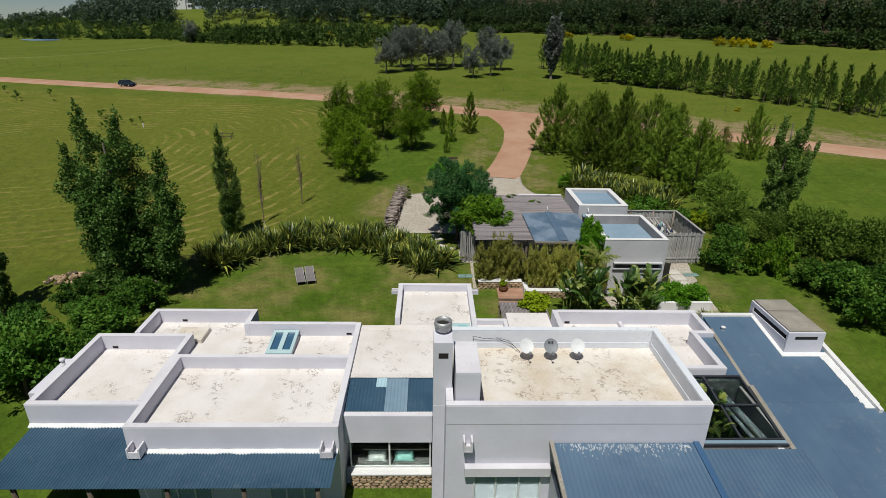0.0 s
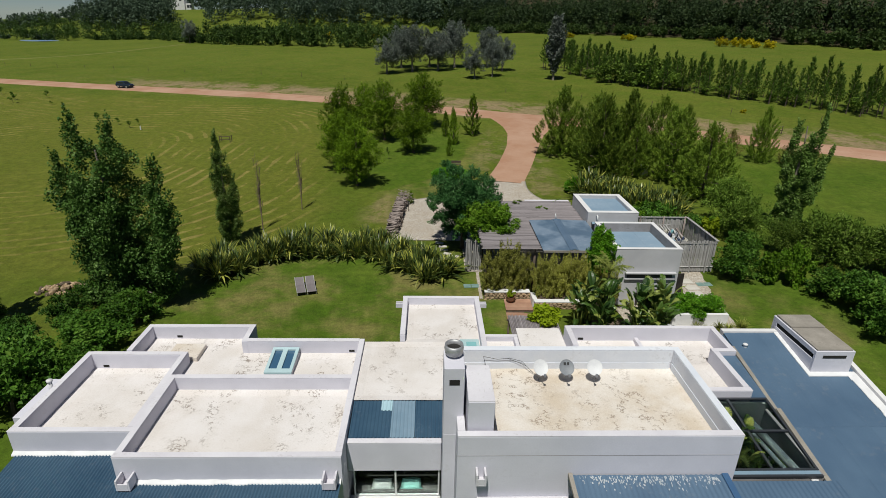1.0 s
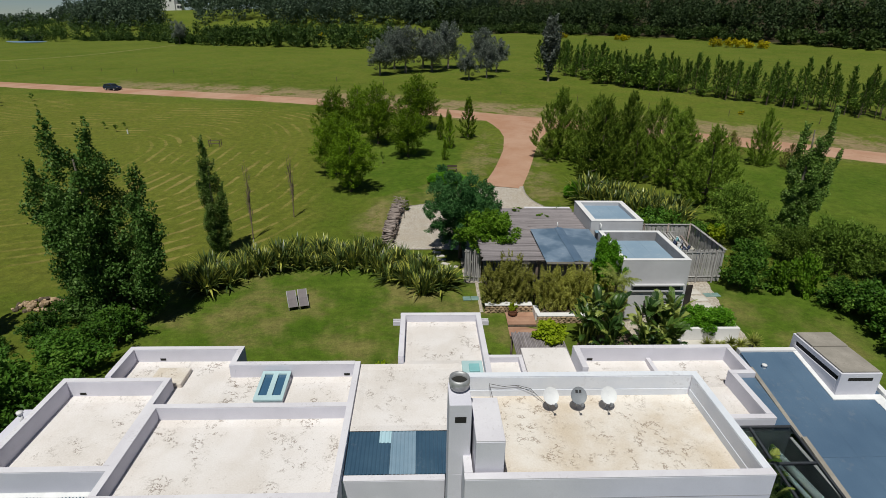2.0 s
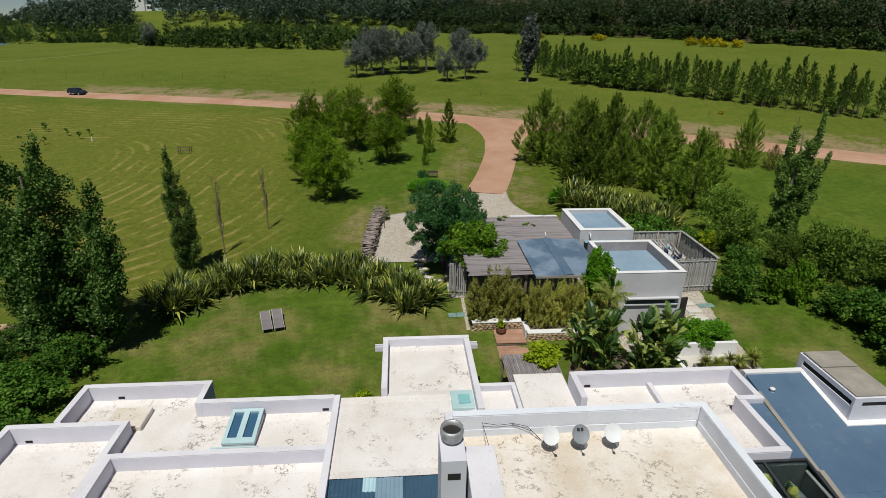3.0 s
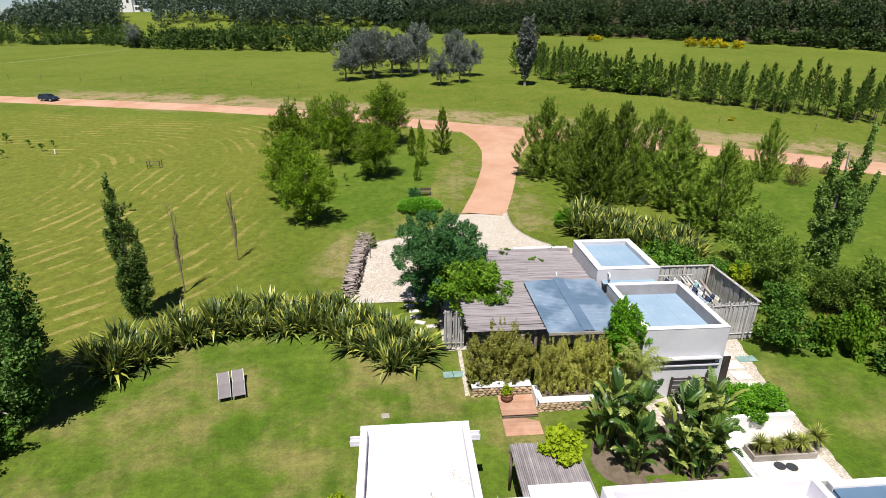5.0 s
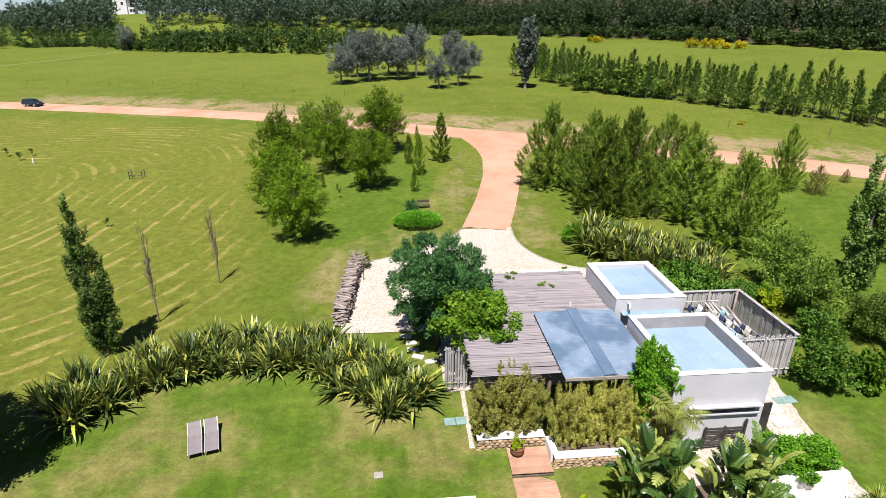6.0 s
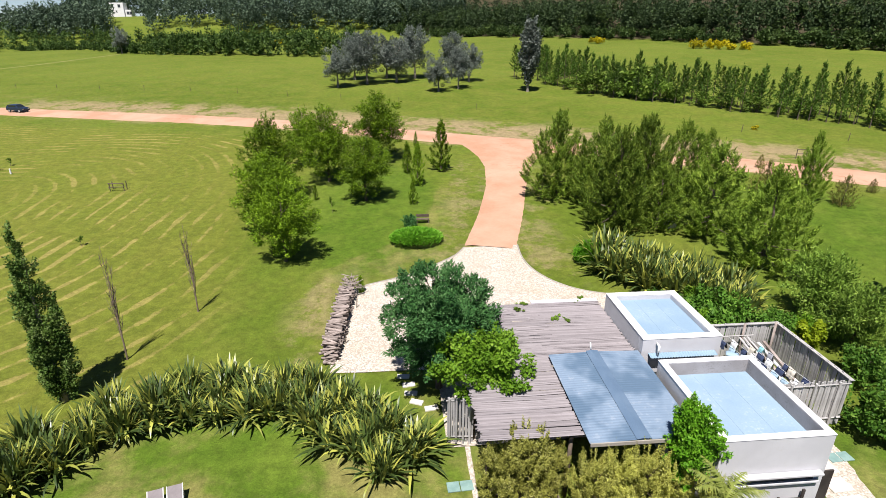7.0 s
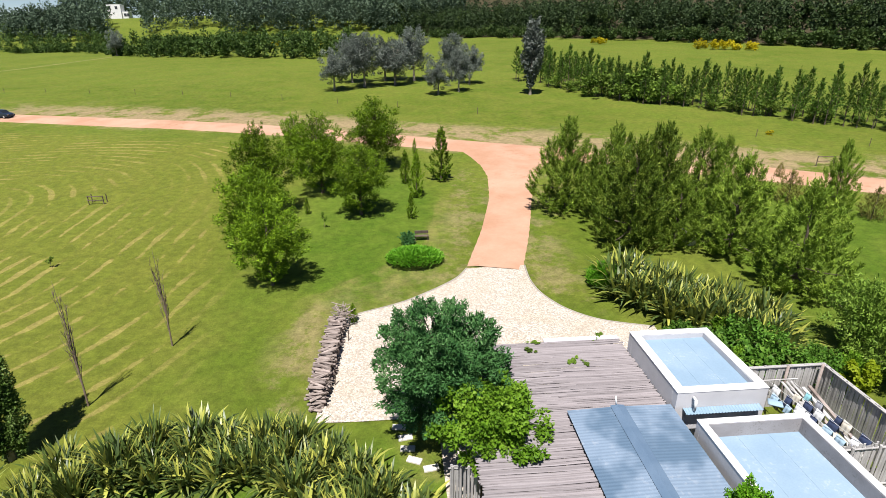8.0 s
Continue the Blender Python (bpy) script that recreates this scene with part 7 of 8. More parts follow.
# flax: long arching blades
def flax_mesh(seed, blades=85, h=2.35, w=0.062, mat=None):
    r = np.random.default_rng(seed)
    V, F = [], []
    for k in range(blades):
        a = r.uniform(0, 6.283)
        tilt = abs(r.normal(0.20, 0.15)) + 0.04 if k % 4 < 3 else r.uniform(0.4, 0.8)
        L = h * r.uniform(0.65, 1.15)
        droop = r.uniform(0.7, 2.0) * tilt + 0.08
        ww = w * r.uniform(0.7, 1.2)
        b0, d0 = r.uniform(0, 6.283), 0.62 * r.random() ** 0.5
        a = a if r.random() < 0.5 else b0 + r.normal(0, 0.7)
        p = np.array([d0 * math.cos(b0), d0 * math.sin(b0), 0.0])
        ang = tilt
        base = len(V)
        segs = 5
        for i in range(segs + 1):
            q = i / segs
            wd = ww * (0.75 + 0.5 * q if q < 0.5 else 1.0 * (1 - ((q - 0.5) / 0.5) ** 2) + 0.02)
            s = np.array([-math.sin(a), math.cos(a), 0]) * wd
            V.append(p - s)
            V.append(p + s)
            p = p + L / segs * np.array([math.sin(ang) * math.cos(a), math.sin(ang) * math.sin(a), math.cos(ang)])
            ang += droop * 2.0 / segs * (0.4 + q)
        for i in range(segs):
            b = base + 2 * i
            F += [(b, b + 1, b + 3), (b, b + 3, b + 2)]
    return fast_mesh("foliage", np.array(V), np.array(F), mat or L_FLAX)


def flax_proto(seed, label, group, **kw):
    t = thing("flax_plant", (0, 0, 0), label, "flax", group)
    hang(new("foliage", flax_mesh(seed, **kw)), t)
    return t


fl_protos = [flax_proto(s, "large arching green flax clump in the hedge", "flax hedge", blades=150, h=2.1, w=0.085) for s in (51, 52, 53, 54)]
FLAX = smooth_loop([(-21.6, 42.6), (-20.2, 44.6), (-18.2, 46.6), (-15.8, 48.2), (-13, 48.8), (-10, 48.6), (-7.2, 48.2), (-4.8, 46.8), (-3.0, 44.9), (-1.6, 43.2), (-0.6, 41.9)], 10)
rows = []
acc = 0.0
for (ax, ay), (bx, by) in zip(FLAX, FLAX[1:]):
    acc += math.hypot(bx - ax, by - ay)
    if acc > 1.65:
        acc = 0
        nx_, ny_ = -(by - ay), bx - ax
        ln = math.hypot(nx_, ny_)
        for off in (-1.25, -0.2, 0.85):
            o = off + rnd.uniform(-0.35, 0.35)
            rows.append((rnd.randrange(4), ax + nx_ / ln * o + rnd.uniform(-0.3, 0.3), ay + ny_ / ln * o, rnd.uniform(0.72, 1.12), rnd.uniform(0.8, 1.12)))
spread(fl_protos, rows)
fl2 = [flax_proto(s, "arching green flax clump beside the garage", "flax by the garage", blades=140, h=2.0, w=0.085) for s in (55, 56)]
rows = [(k % 2, 15.7 + 0.70 * k + rnd.uniform(-0.5, 0.5) + 0.8 * j, 63.0 - 0.86 * k + rnd.uniform(-0.5, 0.5) + j * 1.1, rnd.uniform(1.0, 1.25), rnd.uniform(0.95, 1.2)) for k in range(11) for j in (-0.6, 0.4, 1.4)]
spread(fl2, rows)


def yucca(seed):
    """A stiff rosette of pointed blades on a short stem."""
    r = np.random.default_rng(seed)
    t = thing("yucca", (0, 0, 0), "spiky yellow-green yucca in a concrete planter", "yucca", "planter yuccas")
    hang(new("stem", trunk_mesh("stem", 0.62, 0.07, [], M_BARK, 0.03, 5)), t)
    V, F = [], []
    for k in range(120):
        a, el, L = k * 2.4, math.asin(r.uniform(-0.35, 1.0)), r.uniform(0.5, 0.72)
        p, b = np.array([0, 0, 0.6]), len(V)
        for i in range(4):
            q = i / 3
            w = (0.016, 0.027, 0.018, 0.001)[i]
            sd = np.array([-math.sin(a), math.cos(a), 0]) * w
            V += [p - sd, p + sd]
            e = el - 0.5 * q * q
            p = p + L / 3 * np.array([math.cos(e) * math.cos(a), math.cos(e) * math.sin(a), math.sin(e)])
        for i in range(3):
            F += [(b + 2 * i, b + 2 * i + 1, b + 2 * i + 3), (b + 2 * i, b + 2 * i + 3, b + 2 * i + 2)]
    hang(new("foliage", fast_mesh("foliage", np.array(V), np.array(F), L_YUCCA)), t)
    return t


yu = yucca(57)
for k, (x, y, z, q) in enumerate(((15.55, 33.5, 0.55, 0.9), (16.2, 33.35, 0.5, 0.95), (17.15, 33.55, 0.6, 1.0), (17.75, 33.4, 0.5, 1.1), (16.7, 33.6, 0.5, 0.75), (18.95, 33.9, gz(18.95, 33.9), 1.35))):
    m = Matrix.Translation((x, y, z)) @ Matrix.Rotation(k * 1.3, 4, "Z") @ Matrix.Diagonal((q, q, q, 1))
    if k:
        copy_thing(yu, m)
    else:
        yu.matrix_basis = m
fl4 = [flax_proto(58, "strap-leaved plant by the house wall", "plants by the house", blades=70, h=1.2, w=0.05)]
spread(fl4, [(0, -5.2, 30.6, 1, 1), (0, -5.6, 29.6, 1.1, 1), (0, -10.8, 29.8, 0.9, 0.9), (0, 1.6, 30.6, 0.9, 0.9), (0, -12.1, 30.3, 1.0, 0.9)])


# banana-like plants with large leaves
def paddle_leaf(seed):
    """A large leaf on a long stalk, its blade torn into strips along the rib."""
    r = random.Random(seed)
    bm = bmesh.new()
    segs, L, W = 18, 2.1, 0.21
    tilt, wide = {-1: 0.2, 1: 0.2}, {-1: 1.0, 1: 1.0}
    p, ang = Vector((0, 0, 0)), radians(6)
    bend = r.uniform(3, 16)
    for i in range(segs):
        q, q2 = i / segs, (i + 1) / segs
        d = Vector((math.sin(ang), 0, math.cos(ang)))
        p2 = p + d * (L / segs)
        up = Vector((-math.cos(ang), 0, math.sin(ang)))
        wr = 0.022 * (1.1 - q)
        bm.faces.new([bm.verts.new(c) for c in (p + Vector((0, -wr, 0)), p + Vector((0, wr, 0)), p2 + Vector((0, wr * 0.9, 0)), p2 + Vector((0, -wr * 0.9, 0)))])
        if q > 0.36:
            for sg in (-1, 1):
                wd = W * math.sin(math.pi * min(1, (q2 - 0.33) / 0.7)) ** 0.6 * wide[sg] + 0.015
                torn = r.random() < 0.22
                if torn:
                    tilt[sg], wide[sg] = r.uniform(-0.3, 0.55), r.uniform(0.75, 1.1)
                lift, gap = tilt[sg], 0.02 if torn else 0.0
                a = p + d * gap + Vector((0, sg * wr * 0.5, 0))
                b = p2 + Vector((0, sg * wr * 0.5, 0))
                mid = Vector((0, sg * wd * 0.55, 0)) + up * (wd * 0.25) + d * (wd * 0.3)
                end = Vector((0, sg * wd, 0)) + up * (wd * lift) + d * (wd * 0.65)
                v = [bm.verts.new(c) for c in (a, b, b + mid, a + mid, b + end, a + end + d * gap)]
                bm.faces.new((v[0], v[1], v[2], v[3]))
                bm.faces.new((v[3], v[2], v[4], v[5]))
        p = p2
        ang += radians(bend * q * q * 1.6)
    me = bpy.data.meshes.new("leaf")
    bm.to_mesh(me)
    bm.free()
    me.materials.append(L_BANANA)
    return me


paddles = [paddle_leaf(s) for s in range(1, 9)]


def banana(x, y, s, seed, group="banana plants", label="large-leaved green banana-like plant in the garden"):
    r = random.Random(seed)
    t = thing("banana_plant", (x, y, gz(x, y)), label, "plant", group)
    n = 7 if s > 0.7 else 4
    for j in range(n):
        a0 = r.uniform(0, 6.28)
        bx, by = r.uniform(0.1, 0.6) * math.cos(a0) * s, r.uniform(0.1, 0.6) * math.sin(a0) * s
        hh = r.uniform(0.2, 2.3) * s
        part("stem", tubes(((x + bx * 0.4, y + by * 0.4, gz(x, y) - 0.1), (x + bx, y + by, gz(x, y) + hh), 0.07, 0.05), n=6), L_BANANA, t)
        for k in range(4):
            o = new("leaf", r.choice(paddles))
            o.parent = t
            sc = s * r.uniform(0.6, 0.95)
            o.matrix_basis = Matrix.Translation((bx, by, hh - 0.1)) @ Matrix.Rotation(a0 + (k % 2) * 3.14 + r.uniform(-0.7, 0.7), 4, "Z") @ Matrix.Rotation(0.02 + 0.13 * k + r.uniform(-0.12, 0.2), 4, "Y") @ Matrix.Diagonal((sc, sc * r.uniform(0.9, 1.4), sc, 1))
    return t


for k, (x, y, s) in enumerate(((7.9, 34.6, 1.0), (8.6, 35.4, 1.15), (9.3, 34.4, 1.2), (9.0, 33.2, 1.1), (11.6, 33.7, 1.15), (12.5, 34.3, 1.25), (13.3, 34.6, 1.1), (12.9, 33.2, 1.05), (11.0, 33.0, 0.9), (11.9, 32.6, 0.95))):
    banana(x, y, s, 60 + k)
for k, (x, y, s) in enumerate(((10.4, 19.6, 0.85), (11.3, 20.4, 0.9), (10.6, 20.9, 0.85), (11.2, 19.2, 0.8), (12.0, 19.9, 0.75))):
    b_ = banana(x, y, s, 80 + k, "patio plants", "large-leaved green plant under the glass roof")
    b_.location.z = 0.9
banana(1.7, 29.9, 0.55, 90, "plants by the house", "low large-leaved plant by the house wall")
banana(-5.0, 29.4, 0.6, 91, "plants by the house", "low large-leaved plant by the house wall")


# a palm among them
def palm(x, y, h, seed):
    r = random.Random(seed)
    t = thing("palm", (x, y, gz(x, y)), "small feather palm with yellow-green fronds", "palm", "garden palms")
    z0 = gz(x, y)
    part("trunk", tubes(((x, y, z0 - 0.2), (x + 0.1, y, z0 + h * 0.5), 0.13, 0.11), ((x + 0.1, y, z0 + h * 0.5), (x + 0.05, y, z0 + h), 0.11, 0.09), n=9), M_BARK, t, "", True)
    for k in range(16):
        a, ang = k * 2.4 + r.uniform(-0.3, 0.3), radians(r.uniform(5, 55))
        L, bow = r.uniform(1.2, 1.9), r.uniform(60, 115)
        p = np.array([0.05, 0, h])
        V, F = [], []
        segs = 26
        for i in range(segs):
            q = i / segs
            d = np.array([math.sin(ang) * math.cos(a), math.sin(ang) * math.sin(a), math.cos(ang)])
            p2 = p + d * L / segs
            s = np.array([-math.sin(a), math.cos(a), 0])
            ll = 0.5 * math.sin(math.pi * min(0.97, 0.12 + q * 0.88)) + 0.03
            for sg in (-1, 1):
                tip = p + s * sg * ll * r.uniform(0.5, 0.9) + d * ll * r.uniform(0.3, 0.7) + np.array([0, 0, -ll * r.uniform(0.15, 0.7)])
                b = len(V)
                V += [p, p2, tip]
                F.append((b, b + 1, b + 2))
            b = len(V)
            V += [p - s * 0.012, p + s * 0.012, p2]
            F.append((b, b + 1, b + 2))
            p = p2
            ang += radians(bow) / segs * (0.5 + q)
        ob = new("frond", fast_mesh("frond", np.array(V), np.array(F), L_PALM))
        ob.parent = t
    return t


palm(10.0, 36.2, 3.9, 5)
lime_plant = tree("lime_shrub", round_lobes(0.9, 1.15, 35, 22, 0.1), 2600, 0.24, 0.2, L_CHART, M_TWIG, 0.6, 0.04, "lime-green shrub spilling over the shade roof", "shrub", "", 35, 5, 0.3, 0.2, 0.7)
lime_plant.matrix_basis = Matrix.Translation((4.9, 32.3, 2.2))
v, f = lobes_to_leaves(round_lobes(0.5, 0.36, 36, 10, 0.0), 500, 0.16, 0.08, 36, 0.4, 0.2, 0.7)
pl = hang(new("plant", fast_mesh("plant", v, f, L_CHART)), pot, "lime-green foliage")
pl.location = (0, 0, 0.42)

# shrubs round the garden
sh = [tree("shrub", round_lobes(2.4, 1.7, s, 75, 0.0), 3900, 0.21, 0.12, L_SHRUB, M_BARK, 1.8, 0.08, "dense leafy green shrub bordering the garden", "shrub", "border shrubs", s, 6, 0.35, 0.35, 0.7) for s in (71, 72, 73)]
rows = []
left = [(-29.0, 31.5, 1.2), (-28.0, 36.0, 0.9), (-31.0, 29.0, 1.3), (-29.5, 25.0, 1.5), (-33.5, 25.5, 1.3), (-25.2, 38.6, 0.95), (-28.0, 39.3, 0.75), (-27.5, 21.5, 1.3), (-32.5, 32.8, 0.8), (-30.6, 34.6, 0.7)]
right = [(22.9, 42.7, 1.12), (25.6, 46.6, 1.0), (23.0, 51.6, 1.0), (21.0, 53.4, 0.9), (19.6, 54.8, 0.8), (28.6, 39.4, 1.1), (29.4, 36.8, 1.2), (29.4, 33.8, 1.35), (31.0, 29.8, 1.45), (31.6, 26.4, 1.4), (-27.3, 29.5, 1.5), (-24.4, 33.0, 1.3), (-26.0, 27.2, 1.4), (-24.0, 29.8, 1.2), (-26.0, 34.6, 1.1), (-23.4, 36.2, 1.05)]
for k, (x, y, s) in enumerate(right):
    rows.append((k % 3, x, y, s, s * rnd.uniform(0.8, 1.1)))
spread(sh, rows)
shl = [tree("shrub", round_lobes(2.4, 1.7, s, 75, 0.0), 4200, 0.22, 0.11, L_SHADE, M_BARK, 1.8, 0.08, "dense dark green shrub bordering the lawn", "shrub", "dark border shrubs", s, 6, 0.35, 0.35, 0.7) for s in (271, 272)]
spread(shl, [(k % 2, x, y, s, s * rnd.uniform(0.8, 1.1)) for k, (x, y, s) in enumerate(left + [(32.4, 36.2, 1.25), (33.4, 32.0, 1.6), (34.8, 27.4, 1.9), (36.0, 36.0, 1.1), (37.6, 31.0, 1.9), (31.6, 39.6, 0.95), (38.5, 26.0, 2.0)])])
olive = [tree("olive_bush", round_lobes(3.0, 2.0, s, 75, 0.0), 8500, 0.19, 0.075, L_OLIVE, M_BARK, 2.2, 0.1, "soft olive-green rounded bush behind the garden border", "bush", "olive bushes", s, 6, 0.5, 0.35, 0.6) for s in (171, 172)]
spread(olive, [(0, 27.2, 49.8, 1.2, 1.5), (1, 29.6, 46.6, 1.0, 1.15), (0, 27.6, 53.4, 1.1, 1.15), (1, 32.2, 44.6, 1.5, 1.4), (0, 35.6, 42.4, 1.25, 1.0), (1, 39.0, 41.0, 1.1, 0.85), (0, 35.2, 46.6, 0.9, 0.7)])
lime = [tree("pale_shrub", round_lobes(1.8, 1.3, s, 22, 0.0), 3500, 0.19, 0.13, L_LIME, M_BARK, 1.2, 0.05, "yellow-green shrub among the border planting", "shrub", "pale shrubs", s, 5, 0.35, 0.3, 0.7) for s in (74,)]
spread(lime, [(0, 25.4, 42.0, 1.0, 1.45), (0, 27.0, 41.2, 1.0, 1.3), (0, 24.9, 50.9, 0.6, 0.8), (0, 17.9, 51.9, 0.6, 0.9), (0, 19.6, 55.6, 0.7, 0.7), (0, 17.6, 52.9, 0.6, 0.8)])
ch = tree("lime_bush", round_lobes(2.6, 1.0, 174, 30, 0.0), 2600, 0.22, 0.15, L_CHART, M_BARK, 1.6, 0.05, "bright lime-yellow bush behind the drying yard", "bush", "", 174, 5, 0.35, 0.3, 0.7)
ch.matrix_basis = put(None, 23.6, 49.2, 1.0, 0.4, 1.15)
hedge_r = tree("clipped_shrub", round_lobes(1.6, 1.5, 75, 90, 0.0), 26000, 0.105, 0.075, L_HEDGE, M_BARK, 1.0, 0.06, "neat bright green shrub behind a white wall", "shrub", "", 75, 5, 0.35, 0.4, 0.6)
hedge_r.matrix_basis = Matrix.Translation((16.9, 36.5, gz(16.9, 36.5))) @ Matrix.Diagonal((1.42, 1.0, 1.1, 1))
ag = []
for s in (76, 77):
    r = np.random.default_rng(s)
    n = 2600
    a, d = r.uniform(0, 6.283, n), np.sqrt(r.random(n))
    P = np.stack([2.45 * d * np.cos(a), 1.9 * d * np.sin(a), 0.3 + 0.75 * np.sqrt(np.maximum(0, 1 - d * d)) + r.normal(0, 0.05, n)], -1)
    D = np.stack([np.cos(a) * d + r.normal(0, 0.5, n), np.sin(a) * d + r.normal(0, 0.5, n), np.full(n, 0.7)], -1)
    v, f = leaf_field(P, D, 0.62, 0.12, 0.2, s, np.tile([0.0, 0.0, 1.0], (n, 1)))
    t = thing("agapanthus_bed", (0, 0, 0), "low mound of bright strap-leaved plants", "plant bed", "strap-leaf mounds")
    hang(new("foliage", fast_mesh("foliage", v, f, L_AGAP)), t)
    ag.append(t)
ag[0].matrix_basis = put(None, 0.2, 70.0, 1.0)
ag[1].matrix_basis = put(None, 15.0, 64.4, 0.72, 1.0, 1.3)
# tufts growing on the pole roof
tuft = [tree("roof_weed", round_lobes(0.4, 0.42, 78, 9, 0.0), 420, 0.16, 0.05, L_OLIVE, M_TWIG, 0.3, 0.015, "small weed growing on the pole roof", "weed", "roof weeds", 78, 3, 0.5, 0.2, 0.8)]
rows_t = [(5.6, 51.2, 1.0), (7.6, 50.1, 1.3), (8.2, 49.8, 0.9), (6.0, 52.0, 1.1), (9.9, 52.4, 1.2), (9.3, 52.2, 0.7)]
for k, (x, y, s) in enumerate(rows_t):
    m = Matrix.Translation((x, y, PZ + 0.02)) @ Matrix.Rotation(k * 1.1, 4, "Z") @ Matrix.Diagonal((s * 1.1, s * 0.8, s * 0.5, 1))
    if k:
        copy_thing(tuft[0], m)
    else:
        tuft[0].matrix_basis = m

ds = tree("dark_shrub", round_lobes(1.5, 0.95, 179, 40, 0.0), 1600, 0.2, 0.12, L_BROAD, M_BARK, 1.0, 0.04, "small dark grey-green shrub beside the bench-shaped rail frame", "shrub", "", 179, 4, 0.35, 0.35, 0.7)
ds.matrix_basis = put(None, -0.3, 73.6, 0.85)
ls = tree("small_broadleaf", round_lobes(2.2, 1.5, 180, 50, 0.0), 3800, 0.3, 0.2, L_SHRUB, M_BARK, 1.4, 0.05, "glossy broad-leaved shrub behind the garage", "shrub", "garage shrubs", 180, 5, 0.35, 0.35, 0.7)
ls.matrix_basis = put(None, 17.4, 53.4, 1.0)
for x, y, s in ((18.9, 51.6, 1.05), (20.2, 54.6, 1.0), (22.4, 50.2, 0.9), (16.6, 55.2, 0.8)):
    copy_thing(ls, put(None, x, y, s, x * 3))

wall_bush = tree("wall_bush", round_lobes(0.9, 0.75, 182, 16, 0.0), 1100, 0.17, 0.1, L_CHART, M_TWIG, 0.6, 0.03, "yellow-green bush against the house wall", "bush", "bushes at the house wall", 182, 4, 0.35, 0.25, 0.7)
spread([wall_bush], [(0, -9.8, 31.6, 0.9, 1.0), (0, -5.4, 31.4, 1.2, 1.5), (0, -9.0, 31.2, 0.6, 0.8)])
# small saplings in the field
sap = [tree("sapling", round_lobes(1.5, 0.6, 79, 10, 0.3), 500, 0.18, 0.06, L_OLIVE, M_TWIG, 1.2, 0.03, "small staked sapling in the hay field", "sapling", "field saplings", 79, 5, 0.4, 0.2, 0.8)]
spread(sap, [(0, -31.2, 72.8, 0.7, 0.7), (0, -55, 102.7, 1.2, 1.1), (0, -65, 108, 1.5, 1.4), (0, -93.9, 127.4, 2.0, 2.0), (0, -96.5, 131.5, 1.8, 1.9), (0, -104.8, 139.5, 1.9, 1.8), (0, -90.0, 133.0, 1.7, 1.7), (0, -83.6, 124.2, 1.0, 0.9), (0, -64.0, 106.4, 1.3, 1.3), (0, -58.6, 102.9, 1.3, 1.3), (0, -55.3, 100.3, 1.3, 1.3), (0, -59.1, 97.2, 1.3, 1.3), (0, -8.4, 78.6, 0.8, 1.8)])

solo("marker_stake", tubes(((-52.5, 98.5, gz(-52.5, 98.5) - 0.1), (-52.5, 98.5, gz(-52.5, 98.5) + 0.7), 0.12, 0.1), n=8), M_WHITE, "short white marker stake in the hay field", "stake")

# ---- the distance ----
wat = [tree("wattle_tree", round_lobes(12, 5.0, s, 70, 0.14), 8200, 0.44, 0.27, L_WATTLE, M_PALEBARK, 9, 0.32, "grey-green wattle tree on the far meadow", "tree", "grey wattles", s, 9, 0.4, 0.4, 0.6) for s in (81, 82)]
spread(wat, [(0, -14.5, 164, 0.85, 0.8), (1, -7.5, 168, 1.0, 1.05), (0, 0, 170, 1.05, 1.1), (1, 5.0, 176, 1.0, 1.05), (0, 9.5, 154, 0.78, 0.82), (1, 14.5, 157, 0.6, 0.75), (0, 18.5, 168, 0.85, 1.0), (1, -11, 176, 0.95, 0.95), (0, -2.5, 178, 1.1, 1.15), (1, 15, 178, 0.8, 0.9)])
tallw = tree("wattle_tree", casuarina_lobes(15.5, 3.1, 83, 44, 0.18), 5000, 0.7, 0.45, L_WATTLE, M_PALEBARK, 14, 0.3, "tall narrow grey-green tree on the far meadow", "tree", "grey wattles", 83, 8, 0.5, 0.4, 0.6)
tallw.matrix_basis = put(None, 29.8, 150.7, 1.0)
copy_thing(wat[0], put(None, -128, 312, 1.1, 0.4, 1.2))

pine = [tree("young_pine", plume_lobes(8.0, 1.35, s, 40, 0.26, 0.1, 0.25, 0.8, 1.0), 560, 0.5, 0.15, L_PINE, M_BARK, 6.5, 0.1, "young pine in the far tree row", "tree", "pine row", s, 6, 0.6, 0.3, 0.5) for s in (84, 85, 86)]
ROW = [(30, 172), (36.3, 164), (46.5, 139.5), (55.5, 133), (61.6, 123.6), (71, 114), (77, 107), (92, 92), (112, 74)]
rows = []
for (ax, ay), (bx, by) in zip(ROW, ROW[1:]):
    n = max(3, int(math.hypot(bx - ax, by - ay) / 0.62))
    for i in range(n):
        q = i / n
        o = (0, 5.2, 2.6, 7.8)[i % 4] + rnd.uniform(-1.2, 1.2)
        s = rnd.uniform(0.8, 1.12)
        rows.append((rnd.randrange(3), ax + (bx - ax) * q + o * 0.75 + rnd.uniform(-1.2, 1.2), ay + (by - ay) * q + o * 0.6 + rnd.uniform(-1.2, 1.2), s, s * rnd.uniform(0.92, 1.1)))
spread(pine, rows)
under = [tree("thicket", round_lobes(3.2, 2.6, s, 16, 0.0), 1100, 0.4, 0.24, L_OLIVE, M_BARK, 2.5, 0.08, "dark scrubby bush in the far tree row", "bush", "row bushes", s, 4, 0.4, 0.4, 0.7) for s in (87, 88)]
